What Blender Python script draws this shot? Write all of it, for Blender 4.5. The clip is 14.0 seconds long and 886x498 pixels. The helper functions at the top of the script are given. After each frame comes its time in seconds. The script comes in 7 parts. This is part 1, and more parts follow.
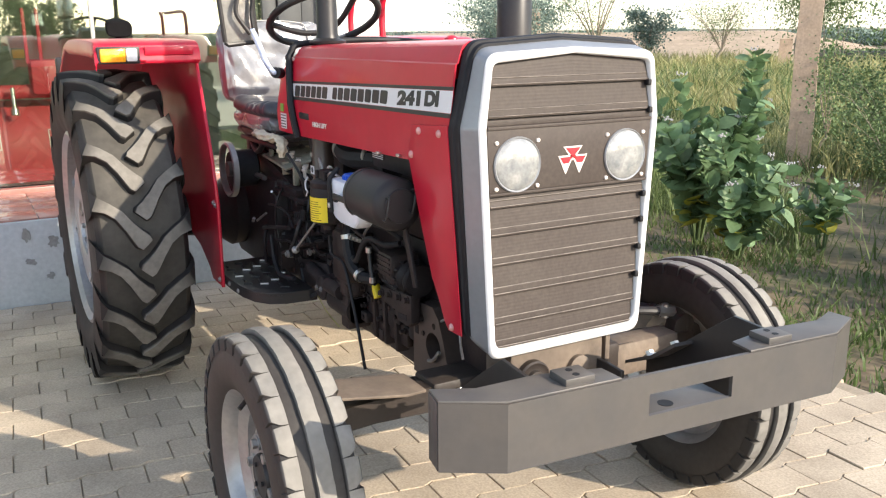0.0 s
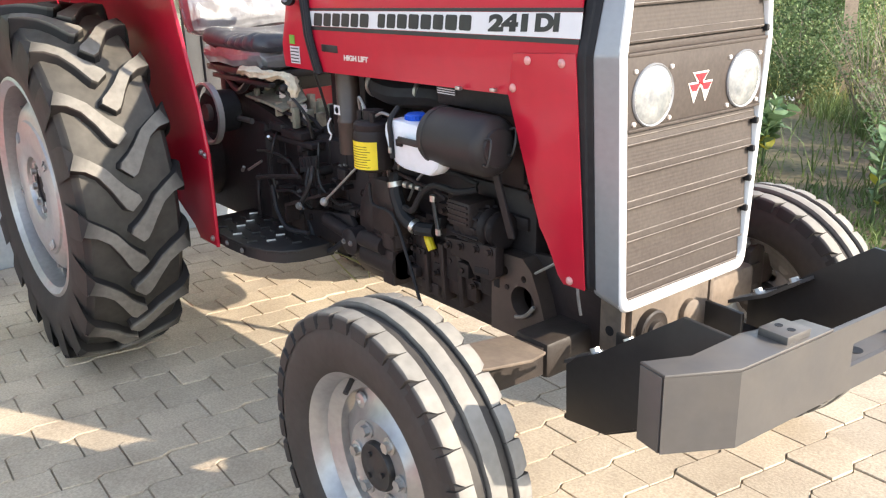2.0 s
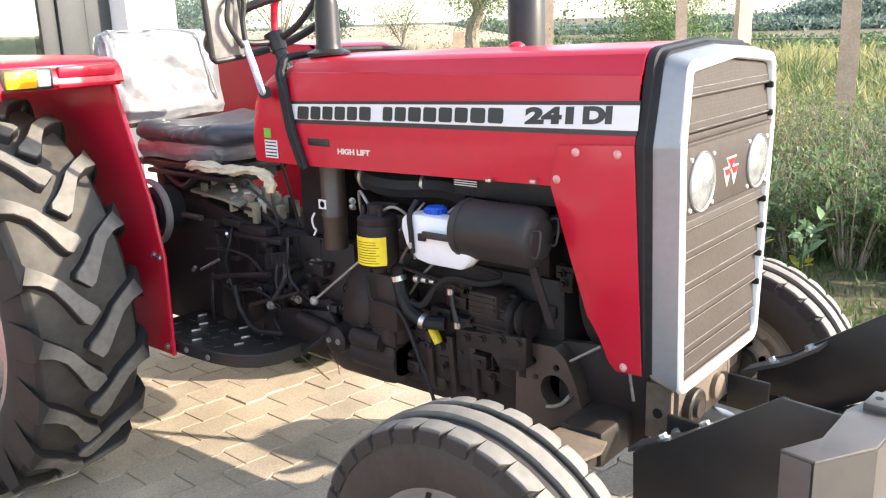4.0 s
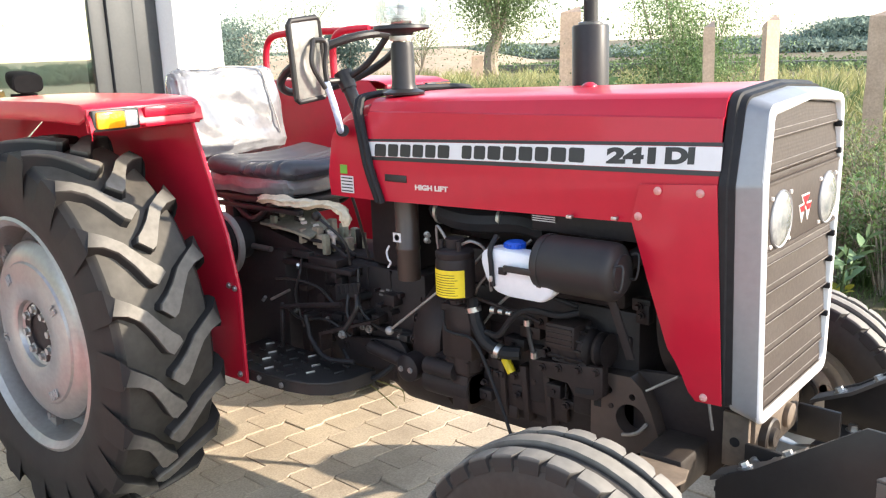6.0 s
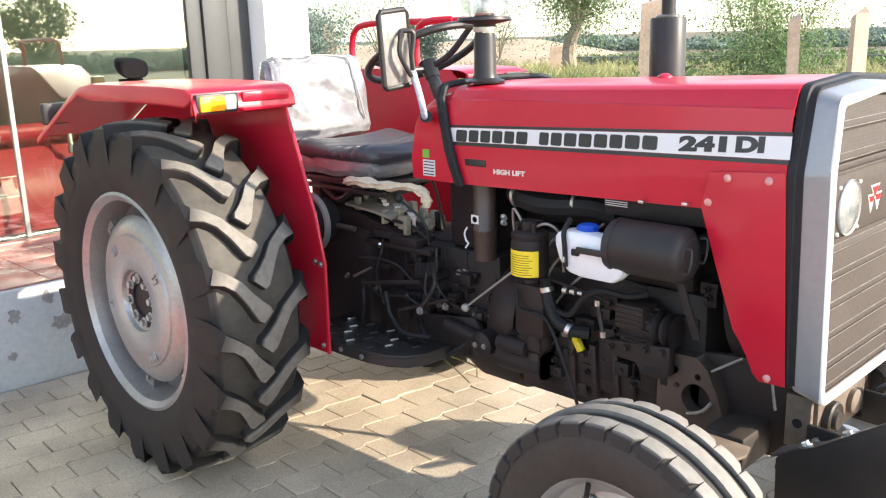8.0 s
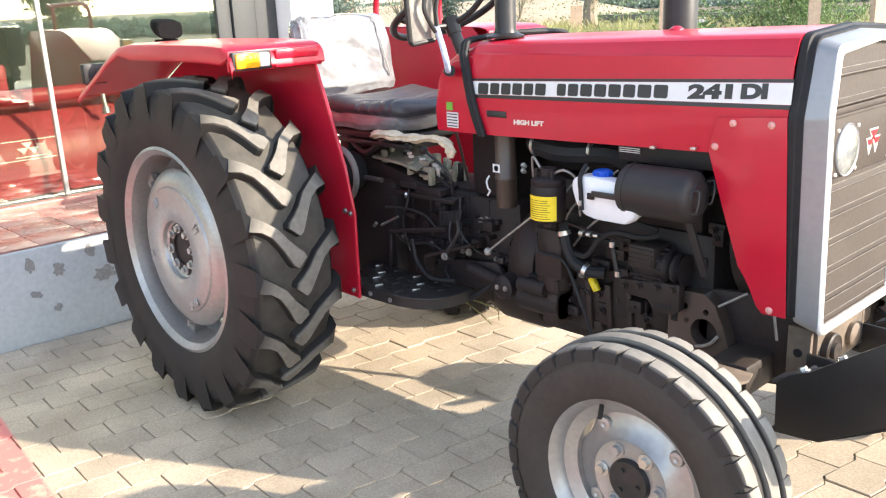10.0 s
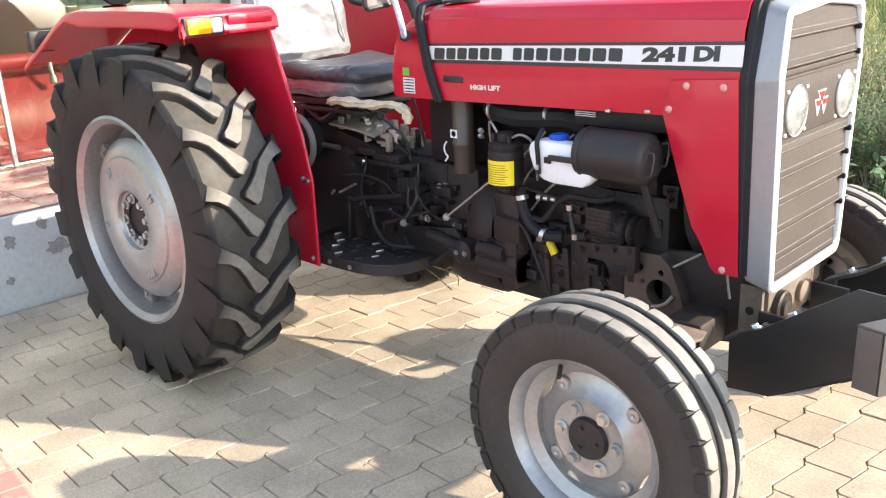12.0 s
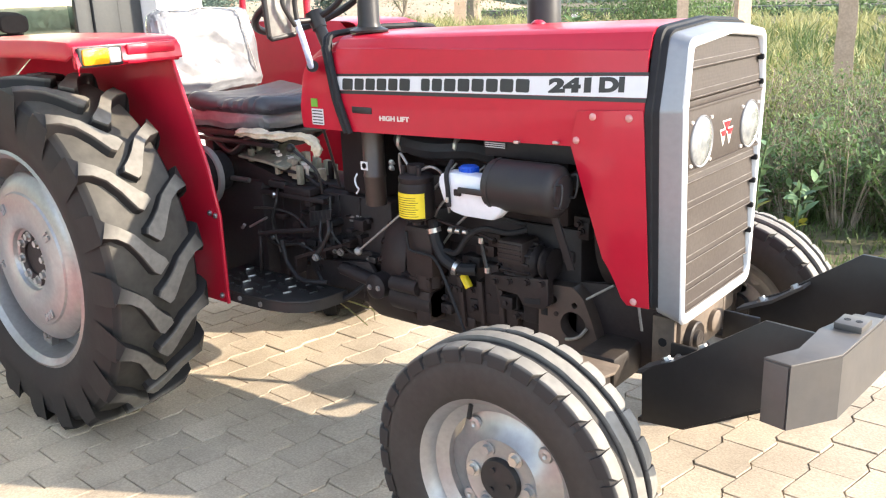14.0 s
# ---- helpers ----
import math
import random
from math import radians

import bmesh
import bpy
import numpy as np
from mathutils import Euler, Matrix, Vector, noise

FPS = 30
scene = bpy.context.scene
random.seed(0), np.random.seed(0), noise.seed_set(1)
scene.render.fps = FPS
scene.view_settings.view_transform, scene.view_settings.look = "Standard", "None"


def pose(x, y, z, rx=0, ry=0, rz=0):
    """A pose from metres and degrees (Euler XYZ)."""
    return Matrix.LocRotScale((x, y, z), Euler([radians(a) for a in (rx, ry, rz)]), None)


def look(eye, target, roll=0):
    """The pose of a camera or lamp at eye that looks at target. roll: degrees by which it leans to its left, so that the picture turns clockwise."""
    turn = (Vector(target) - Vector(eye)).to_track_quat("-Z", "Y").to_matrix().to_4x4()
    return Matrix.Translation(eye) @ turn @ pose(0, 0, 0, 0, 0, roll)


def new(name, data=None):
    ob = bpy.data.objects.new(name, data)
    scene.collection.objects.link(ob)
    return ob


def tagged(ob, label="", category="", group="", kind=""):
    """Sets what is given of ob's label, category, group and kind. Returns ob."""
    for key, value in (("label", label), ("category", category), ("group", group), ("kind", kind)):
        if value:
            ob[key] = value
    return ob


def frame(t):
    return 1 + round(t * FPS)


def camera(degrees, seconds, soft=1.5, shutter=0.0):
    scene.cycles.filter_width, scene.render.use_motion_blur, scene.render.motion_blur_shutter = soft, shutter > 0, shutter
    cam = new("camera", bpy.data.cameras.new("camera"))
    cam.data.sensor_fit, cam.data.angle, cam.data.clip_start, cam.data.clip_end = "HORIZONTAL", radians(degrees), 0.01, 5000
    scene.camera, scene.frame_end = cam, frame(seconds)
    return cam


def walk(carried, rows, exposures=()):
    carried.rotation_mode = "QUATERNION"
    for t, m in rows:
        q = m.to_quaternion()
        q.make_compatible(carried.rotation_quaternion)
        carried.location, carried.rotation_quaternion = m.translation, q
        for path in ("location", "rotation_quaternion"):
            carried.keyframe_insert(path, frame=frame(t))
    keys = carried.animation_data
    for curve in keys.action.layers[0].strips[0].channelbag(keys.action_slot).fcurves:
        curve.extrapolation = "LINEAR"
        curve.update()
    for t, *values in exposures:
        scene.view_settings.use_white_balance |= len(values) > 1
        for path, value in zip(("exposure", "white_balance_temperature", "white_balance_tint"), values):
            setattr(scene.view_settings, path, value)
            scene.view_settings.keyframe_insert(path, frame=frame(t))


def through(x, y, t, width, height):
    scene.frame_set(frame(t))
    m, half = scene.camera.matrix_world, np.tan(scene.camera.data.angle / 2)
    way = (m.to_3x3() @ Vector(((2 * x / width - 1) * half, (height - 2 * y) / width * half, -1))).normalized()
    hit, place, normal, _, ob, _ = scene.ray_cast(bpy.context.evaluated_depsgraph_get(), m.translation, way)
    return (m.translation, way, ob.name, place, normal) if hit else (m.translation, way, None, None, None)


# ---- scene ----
cam = camera(54.0, 14.0, 1.2)
PATH = [
    (0, (3.611, -1.262, 1.369), (1.92, -0.313, 0.88), -0.4),
    (0.5, (3.548, -1.323, 1.354), (1.876, -0.363, 0.824), -0.3),
    (1, (3.399, -1.371, 1.342), (1.766, -0.392, 0.73), -1.5),
    (1.5, (3.247, -1.441, 1.35), (1.663, -0.412, 0.694), -1.8),
    (2, (3.094, -1.575, 1.357), (1.609, -0.404, 0.707), -1.5),
    (2.5, (2.935, -1.749, 1.393), (1.532, -0.455, 0.797), -0.8),
    (3, (2.827, -1.783, 1.381), (1.508, -0.386, 0.823), -0.9),
    (5.5, (2.637, -2.021, 1.464), (1.43, -0.504, 0.975), -2.0),
    (6, (2.629, -2.025, 1.463), (1.361, -0.547, 1.006), -2.1),
    (6.5, (2.626, -2.042, 1.464), (1.305, -0.608, 1.018), -2.0),
    (7, (2.635, -2.072, 1.464), (1.294, -0.659, 1.015), -1.8),
    (7.5, (2.66, -2.104, 1.459), (1.298, -0.716, 0.995), -1.7),
    (8, (2.708, -2.131, 1.465), (1.321, -0.77, 0.993), -1.7),
    (10.5, (2.837, -2.273, 1.449), (1.435, -0.971, 0.865), -2.9),
    (11, (2.847, -2.276, 1.441), (1.477, -0.955, 0.825), -2.9),
    (11.5, (2.84, -2.267, 1.441), (1.489, -0.931, 0.816), -2.8),
    (12, (2.83, -2.266, 1.451), (1.503, -0.907, 0.825), -2.6),
    (12.5, (2.843, -2.242, 1.45), (1.564, -0.828, 0.844), -2.3),
    (13, (2.842, -2.223, 1.454), (1.607, -0.764, 0.863), -2.1),
    (13.5, (2.829, -2.198, 1.455), (1.614, -0.719, 0.873), -1.9),
    (14, (2.833, -2.166, 1.447), (1.608, -0.692, 0.875), -2.2),
]
walk(cam, [(t, look(eye, target, roll)) for t, eye, target, roll in PATH],
     [(0, 1.51), (1.5, 1.81), (3.0, 2.18), (5.5, 1.94), (8.0, 1.95), (10.5, 2.12), (14.0, 2.12)])

# ---- light ----
SUN_AZ, SUN_EL = radians(26.5), radians(25.0)
SUN_DIR = Vector((math.cos(SUN_AZ) * math.cos(SUN_EL), math.sin(SUN_AZ) * math.cos(SUN_EL), math.sin(SUN_EL)))
world = bpy.data.worlds.new("sky")
scene.world = world
world.use_nodes = True
wn = world.node_tree
sky = wn.nodes.new("ShaderNodeTexSky")
sky.sky_type = "NISHITA"
sky.sun_disc = False
sky.sun_elevation = SUN_EL
sky.sun_rotation = math.atan2(SUN_DIR.x, SUN_DIR.y)
sky.air_density, sky.dust_density, sky.ozone_density = 1.0, 0.6, 1.0
haze = wn.nodes.new("ShaderNodeHueSaturation")
haze.inputs["Saturation"].default_value = 0.74
wn.links.new(sky.outputs[0], haze.inputs["Color"])
wn.links.new(haze.outputs[0], wn.nodes["Background"].inputs[0])
wn.nodes["Background"].inputs[1].default_value = 0.15
sun = new("sun", bpy.data.lights.new("sun", "SUN"))
sun.data.energy, sun.data.angle, sun.data.color = 3.0, radians(0.6), (1.0, 0.88, 0.725)
sun.matrix_world = look(SUN_DIR * 30, (0, 0, 0))

# ---- materials ----


def mat(name, col, col2=None, rough=0.5, metal=0.0, scale=6.0, amount=0.6, bump=0.0, bscale=60.0, coat=0.0,
        fine=0.15, rvar=0.12, dust=None, dusty=0.0, spread=0.0, spec=0.5):
    """Two scales of noise in colour and roughness, relief, an optional veil of dust on upward faces."""
    m = bpy.data.materials.new(name)
    m.use_nodes = True
    nt = m.node_tree
    b = nt.nodes["Principled BSDF"]
    geo = nt.nodes.new("ShaderNodeNewGeometry")
    n1 = nt.nodes.new("ShaderNodeTexNoise")
    n1.inputs["Scale"].default_value, n1.inputs["Detail"].default_value = scale, 6
    n2 = nt.nodes.new("ShaderNodeTexNoise")
    n2.inputs["Scale"].default_value, n2.inputs["Detail"].default_value = bscale, 4
    for n in (n1, n2):
        nt.links.new(geo.outputs["Position"], n.inputs["Vector"])
    r1 = nt.nodes.new("ShaderNodeValToRGB")
    r1.color_ramp.elements[0].position, r1.color_ramp.elements[1].position = 0.35, 0.68
    nt.links.new(n1.outputs[0], r1.inputs[0])

    def mix(kind, fac, a, c):
        x = nt.nodes.new("ShaderNodeMix")
        x.data_type, x.blend_type = "RGBA", kind
        for sock, v in ((0, fac), (6, a), (7, c)):
            if hasattr(v, "is_linked"):
                nt.links.new(v, x.inputs[sock])
            else:
                x.inputs[sock].default_value = v
        return x.outputs[2]

    c2 = col2 or tuple(0.75 * v for v in col)
    f = nt.nodes.new("ShaderNodeMath")
    f.operation = "MULTIPLY"
    f.inputs[1].default_value = amount
    nt.links.new(r1.outputs[0], f.inputs[0])
    c = mix("MIX", f.outputs[0], (*col, 1), (*c2, 1))
    if fine:
        r2 = nt.nodes.new("ShaderNodeMapRange")
        r2.inputs["From Min"].default_value, r2.inputs["From Max"].default_value = 0.3, 0.7
        r2.inputs["To Min"].default_value, r2.inputs["To Max"].default_value = 1 - fine, 1 + fine
        nt.links.new(n2.outputs[0], r2.inputs[0])
        c = mix("MULTIPLY", 1.0, c, r2.outputs[0])
    if spread:
        oi = nt.nodes.new("ShaderNodeObjectInfo")
        gi = nt.nodes.new("ShaderNodeNewGeometry")
        add = nt.nodes.new("ShaderNodeMath")
        nt.links.new(oi.outputs["Random"], add.inputs[0])
        nt.links.new(gi.outputs["Random Per Island"], add.inputs[1])
        fr = nt.nodes.new("ShaderNodeMath")
        fr.operation = "FRACT"
        nt.links.new(add.outputs[0], fr.inputs[0])
        r3 = nt.nodes.new("ShaderNodeMapRange")
        r3.inputs["To Min"].default_value, r3.inputs["To Max"].default_value = 1 - spread, 1 + spread
        nt.links.new(fr.outputs[0], r3.inputs[0])
        c = mix("MULTIPLY", 1.0, c, r3.outputs[0])
    if dust:
        sep = nt.nodes.new("ShaderNodeSeparateXYZ")
        nt.links.new(geo.outputs["Normal"], sep.inputs[0])
        up = nt.nodes.new("ShaderNodeMapRange")
        up.inputs["From Min"].default_value, up.inputs["From Max"].default_value = -0.3, 1.0
        up.inputs["To Min"].default_value, up.inputs["To Max"].default_value = 0.25 * dusty, dusty
        nt.links.new(sep.outputs[2], up.inputs[0])
        n3 = nt.nodes.new("ShaderNodeTexNoise")
        n3.inputs["Scale"].default_value, n3.inputs["Detail"].default_value = 14, 8
        nt.links.new(geo.outputs["Position"], n3.inputs["Vector"])
        mm = nt.nodes.new("ShaderNodeMath")
        mm.operation = "MULTIPLY"
        nt.links.new(up.outputs[0], mm.inputs[0])
        nt.links.new(n3.outputs[0], mm.inputs[1])
        c = mix("MIX", mm.outputs[0], c, (*dust, 1))
    nt.links.new(c, b.inputs["Base Color"])
    rr = nt.nodes.new("ShaderNodeMapRange")
    rr.inputs["To Min"].default_value, rr.inputs["To Max"].default_value = max(0.02, rough - rvar), min(1, rough + rvar)
    nt.links.new(n1.outputs[0], rr.inputs[0])
    nt.links.new(rr.outputs[0], b.inputs["Roughness"])
    b.inputs["Metallic"].default_value = metal
    b.inputs["Coat Weight"].default_value = coat
    b.inputs["Coat Roughness"].default_value = 0.08
    b.inputs["Specular IOR Level"].default_value = spec
    if bump:
        bp = nt.nodes.new("ShaderNodeBump")
        bp.inputs["Strength"].default_value, bp.inputs["Distance"].default_value = bump, 0.004
        nt.links.new(n2.outputs[0], bp.inputs["Height"])
        nt.links.new(bp.outputs[0], b.inputs["Normal"])
    return m


DUST = (0.34, 0.27, 0.19)
RED = mat("red_enamel", (0.465, 0.008, 0.030), (0.415, 0.007, 0.026), rough=0.36, coat=0.20, spec=0.30, scale=3, fine=0.04, bump=0.02, bscale=25, dust=DUST, dusty=0.03)
RED_FAR = mat("red_machine_paint", (0.56, 0.05, 0.075), (0.46, 0.035, 0.055), rough=0.45, scale=4, fine=0.1, dust=DUST, dusty=0.25)
SILVER = mat("silver_paint", (0.26, 0.264, 0.275), (0.235, 0.239, 0.25), rough=0.36, metal=0.3, scale=5, fine=0.05, bump=0.02)
WHITE_TRIM = mat("white_enamel_trim", (0.66, 0.66, 0.66), (0.58, 0.58, 0.58), rough=0.35, scale=8, fine=0.03)
RIM_PAINT = mat("wheel_silver_paint", (0.345, 0.345, 0.345), (0.27, 0.268, 0.265), rough=0.36, metal=0.62, scale=7, fine=0.08, bump=0.05, dust=DUST, dusty=0.07)
GRILLE = mat("brown_grille_paint", (0.045, 0.0345, 0.030), (0.060, 0.049, 0.0425), rough=0.58, scale=7, fine=0.15, bump=0.1, bscale=90, dust=(0.30, 0.26, 0.21), dusty=0.07, spec=0.26)
# paler than the grille: highlights on the slat folds, with some wear, as colour
FOLD_GLINT = mat("grille_fold_highlight", (0.150, 0.125, 0.105), (0.055, 0.043, 0.037), rough=0.5, scale=22, amount=0.9, fine=0.2)
BLACK = mat("black_enamel", (0.017, 0.0165, 0.018), (0.024, 0.0225, 0.022), rough=0.42, scale=7, fine=0.1, bump=0.04, dust=DUST, dusty=0.04, spec=0.35)
ENGINE = mat("dark_engine_paint", (0.0165, 0.0135, 0.0145), (0.025, 0.019, 0.0195), rough=0.5, scale=9, bump=0.15, bscale=70, dust=DUST, dusty=0.03, spec=0.22)
ENGINE_BROWN = mat("dusty_brown_casting", (0.027, 0.0185, 0.0178), (0.015, 0.0115, 0.0115), rough=0.52, scale=10, bump=0.2, bscale=80, dust=DUST, dusty=0.045, spec=0.25)
AXLE_BROWN = mat("dusty_brown_axle", (0.020, 0.014, 0.0128), (0.012, 0.0092, 0.009), rough=0.5, scale=10, bump=0.2, bscale=80, dust=DUST, dusty=0.12)
RUBBER = mat("tyre_rubber", (0.026, 0.0235, 0.0225), (0.034, 0.030, 0.028), rough=0.62, scale=8, bump=0.10, bscale=60, dust=(0.34, 0.30, 0.25), dusty=0.10, rvar=0.1, spec=0.3)
LAMP_BLACK = mat("matt_black_plastic", (0.007, 0.007, 0.0075), rough=0.8, scale=12, spec=0.08)
GASKET = mat("black_rubber_seal", (0.016, 0.016, 0.018), rough=0.6, scale=10, bump=0.05, spec=0.25)
BUMPER = mat("charcoal_bumper_paint", (0.050, 0.049, 0.051), (0.039, 0.038, 0.040), rough=0.42, scale=6, fine=0.06, bump=0.03, dust=DUST, dusty=0.25)
STEEL = mat("zinc_plated_steel", (0.55, 0.54, 0.52), (0.4, 0.39, 0.37), rough=0.32, metal=0.9, scale=30)
DULL = mat("dull_grey_steel", (0.30, 0.29, 0.28), (0.2, 0.19, 0.18), rough=0.5, metal=0.6, scale=20, bump=0.08)
YELLOW = mat("yellow_label", (0.80, 0.62, 0.02), (0.72, 0.54, 0.02), rough=0.45, scale=12, fine=0.05)
AMBER = mat("amber_lens", (0.85, 0.32, 0.01), (0.8, 0.4, 0.02), rough=0.15, scale=20, coat=0.8)
CLEAR = mat("clear_lens", (0.75, 0.75, 0.74), (0.6, 0.6, 0.6), rough=0.12, scale=30, coat=0.9)
LAMP_GLASS = mat("headlamp_lens", (0.27, 0.27, 0.26), (0.13, 0.14, 0.15), rough=0.12, scale=26, amount=0.8, coat=1.0, bump=0.15, bscale=120)
BOTTLE = mat("white_plastic_tank", (0.74, 0.76, 0.80), (0.66, 0.68, 0.72), rough=0.35, scale=6, fine=0.03)
BLUE = mat("blue_plastic_cap", (0.01, 0.09, 0.55), rough=0.35, scale=10)
BLUE_WRAP = mat("blue_white_wrap", (0.35, 0.45, 0.68), (0.62, 0.66, 0.74), rough=0.4, scale=60, fine=0.2)
VINYL = mat("black_vinyl", (0.026, 0.030, 0.040), (0.036, 0.040, 0.052), rough=0.42, scale=12, bump=0.08, dust=DUST, dusty=0.15)
PLASTIC_WRAP = mat("clear_plastic_wrap", (0.20, 0.202, 0.21), (0.12, 0.122, 0.13), rough=0.17, scale=11, bump=0.6, bscale=26, coat=0.6)
DUSTY_TOP = mat("dust_caked_casting", (0.36, 0.30, 0.22), (0.09, 0.073, 0.06), rough=0.8, scale=16, amount=0.9, bump=0.4, bscale=70)
SCREW = mat("painted_screw_head", (0.62, 0.30, 0.27), (0.5, 0.2, 0.18), rough=0.3, scale=30, coat=0.5)
BRACKET = mat("brown_painted_bracket", (0.058, 0.041, 0.034), (0.036, 0.027, 0.023), rough=0.4, scale=5, bump=0.05, fine=0.08, dust=DUST, dusty=0.1)
CAST = mat("dusty_brown_front_casting", (0.155, 0.120, 0.092), (0.085, 0.065, 0.051), rough=0.7, scale=12, amount=0.9, bump=0.3, bscale=60, dust=DUST, dusty=0.2)
OLIVE = mat("faded_olive_plate", (0.27, 0.265, 0.20), (0.15, 0.145, 0.11), rough=0.7, scale=14, amount=0.9, bump=0.3, bscale=70)
RAG = mat("dirty_cloth", (0.62, 0.55, 0.41), (0.40, 0.32, 0.22), rough=0.9, scale=14, bump=0.5, bscale=60)
DECAL_WHITE = mat("silver_white_decal", (0.66, 0.66, 0.67), (0.62, 0.62, 0.63), rough=0.35, scale=4, fine=0.02)
DECAL_BLACK = mat("black_decal", (0.018, 0.018, 0.02), rough=0.4, scale=6, fine=0.02)
DECAL_CREAM = mat("cream_decal", (0.75, 0.68, 0.62), rough=0.4, scale=6, fine=0.02)
DECAL_GREEN = mat("green_decal", (0.16, 0.42, 0.05), rough=0.4, scale=6, fine=0.02)
BADGE_RED = mat("badge_red", (0.55, 0.02, 0.03), rough=0.3, scale=10, fine=0.02)
MIRROR_BACK = mat("glossy_grey_backing", (0.22, 0.215, 0.20), (0.15, 0.145, 0.135), rough=0.14, scale=8, coat=0.8, rvar=0.06)
CONCRETE = mat("plinth_paint", (0.385, 0.405, 0.412), (0.32, 0.338, 0.345), rough=0.8, scale=3, bump=0.25, bscale=40, fine=0.08)
SCAR = mat("bare_cement_patch", (0.22, 0.22, 0.21), (0.16, 0.16, 0.16), rough=0.9, scale=30, bump=0.5, bscale=70)
TILE = mat("red_clay_tile", (0.34, 0.16, 0.13), (0.26, 0.12, 0.10), rough=0.25, scale=6, fine=0.1, bump=0.05, spread=0.12)
MULLION = mat("grey_aluminium", (0.075, 0.078, 0.08), (0.06, 0.063, 0.065), rough=0.45, metal=0.4, scale=4, fine=0.04)
PALE_FRAME = mat("pale_aluminium", (0.42, 0.41, 0.38), (0.36, 0.35, 0.33), rough=0.4, metal=0.3, scale=4)
WHITE_WALL = mat("white_wall_paint", (0.80, 0.80, 0.78), (0.74, 0.74, 0.72), rough=0.7, scale=3, bump=0.1, fine=0.03)
ROOM = mat("showroom_plaster", (0.55, 0.52, 0.42), (0.5, 0.47, 0.38), rough=0.8, scale=2, fine=0.05)
POST = mat("weathered_stone_post", (0.50, 0.36, 0.26), (0.41, 0.29, 0.205), rough=0.9, scale=5, bump=0.25, bscale=40)
BARK = mat("grey_bark", (0.30, 0.25, 0.19), (0.18, 0.14, 0.10), rough=0.95, scale=12, bump=0.8, bscale=35)
SOIL = mat("field_soil", (0.165, 0.115, 0.072), (0.075, 0.080, 0.032), rough=1.0, scale=0.9, amount=0.9, bump=0.6, bscale=18, fine=0.3)
YARD = mat("pale_yard_sand", (0.56, 0.50, 0.41), (0.46, 0.41, 0.33), rough=0.95, scale=1.2, bump=0.3, bscale=60)
SAND = mat("joint_sand", (0.40, 0.33, 0.24), (0.17, 0.135, 0.095), rough=1.0, scale=5, bump=0.5, bscale=120)


def leaf_mat(name, col, col2, rough=0.55, scale=3.0, spread=0.35, through=0.3):
    m = mat(name, col, col2, rough=rough, scale=scale, fine=0.15, spread=spread, bscale=40)
    nt = m.node_tree
    b = nt.nodes["Principled BSDF"]
    tr = nt.nodes.new("ShaderNodeBsdfTranslucent")
    nt.links.new(b.inputs["Base Color"].links[0].from_socket, tr.inputs[0])
    mx = nt.nodes.new("ShaderNodeMixShader")
    mx.inputs[0].default_value = through
    nt.links.new(b.outputs[0], mx.inputs[1])
    nt.links.new(tr.outputs[0], mx.inputs[2])
    nt.links.new(mx.outputs[0], nt.nodes["Material Output"].inputs[0])
    return m



def worn_mat(name, r0, r1, dark, worn, dust):
    """Tread rubber: dark flanks, scuffed grey and dusty where the block meets the ground."""
    m = mat(name, worn, tuple(0.65 * v for v in worn), rough=0.6, scale=9, amount=0.8, bump=0.12, bscale=50, dust=(0.42, 0.38, 0.31), dusty=dust, spec=0.22)
    nt = m.node_tree
    b = nt.nodes["Principled BSDF"]
    base = b.inputs["Base Color"].links[0].from_socket
    tc = nt.nodes.new("ShaderNodeTexCoord")
    flat = nt.nodes.new("ShaderNodeVectorMath")
    flat.operation = "MULTIPLY"
    flat.inputs[1].default_value = (1, 0, 1)
    size = nt.nodes.new("ShaderNodeVectorMath")
    size.operation = "LENGTH"
    ramp = nt.nodes.new("ShaderNodeMapRange")
    ramp.inputs["From Min"].default_value, ramp.inputs["From Max"].default_value = r0, r1
    mx = nt.nodes.new("ShaderNodeMix")
    mx.data_type = "RGBA"
    nt.links.new(tc.outputs["Object"], flat.inputs[0])
    nt.links.new(flat.outputs[0], size.inputs[0])
    nt.links.new(size.outputs["Value"], ramp.inputs[0])
    nt.links.new(ramp.outputs[0], mx.inputs[0])
    mx.inputs[6].default_value = (*dark, 1)
    nt.links.new(base, mx.inputs[7])
    nt.links.new(mx.outputs[2], b.inputs["Base Color"])
    return m


REAR_LUG = worn_mat("worn_rear_tread", 0.630, 0.6415, (0.021, 0.0195, 0.0192), (0.168, 0.156, 0.136), 0.25)
REAR_CASE = worn_mat("dusty_rear_carcass", 0.592, 0.606, (0.021, 0.0195, 0.0192), (0.036, 0.033, 0.029), 0.26)
FRONT_LUG = worn_mat("worn_front_tread", 0.334, 0.342, (0.030, 0.0275, 0.0265), (0.16, 0.154, 0.145), 0.5)
LEAF_BIG = leaf_mat("milkweed_leaf", (0.130, 0.212, 0.097), (0.185, 0.270, 0.140), rough=0.5, spread=0.35)
LEAF_YELLOW = leaf_mat("yellowed_leaf", (0.36, 0.34, 0.04), (0.28, 0.30, 0.05))
LEAF_TREE = leaf_mat("tree_leaf", (0.10, 0.15, 0.06), (0.15, 0.205, 0.08), rough=0.75, spread=0.4)
LEAF_BUSH = leaf_mat("feathery_leaf", (0.14, 0.225, 0.08), (0.22, 0.295, 0.11), spread=0.45)
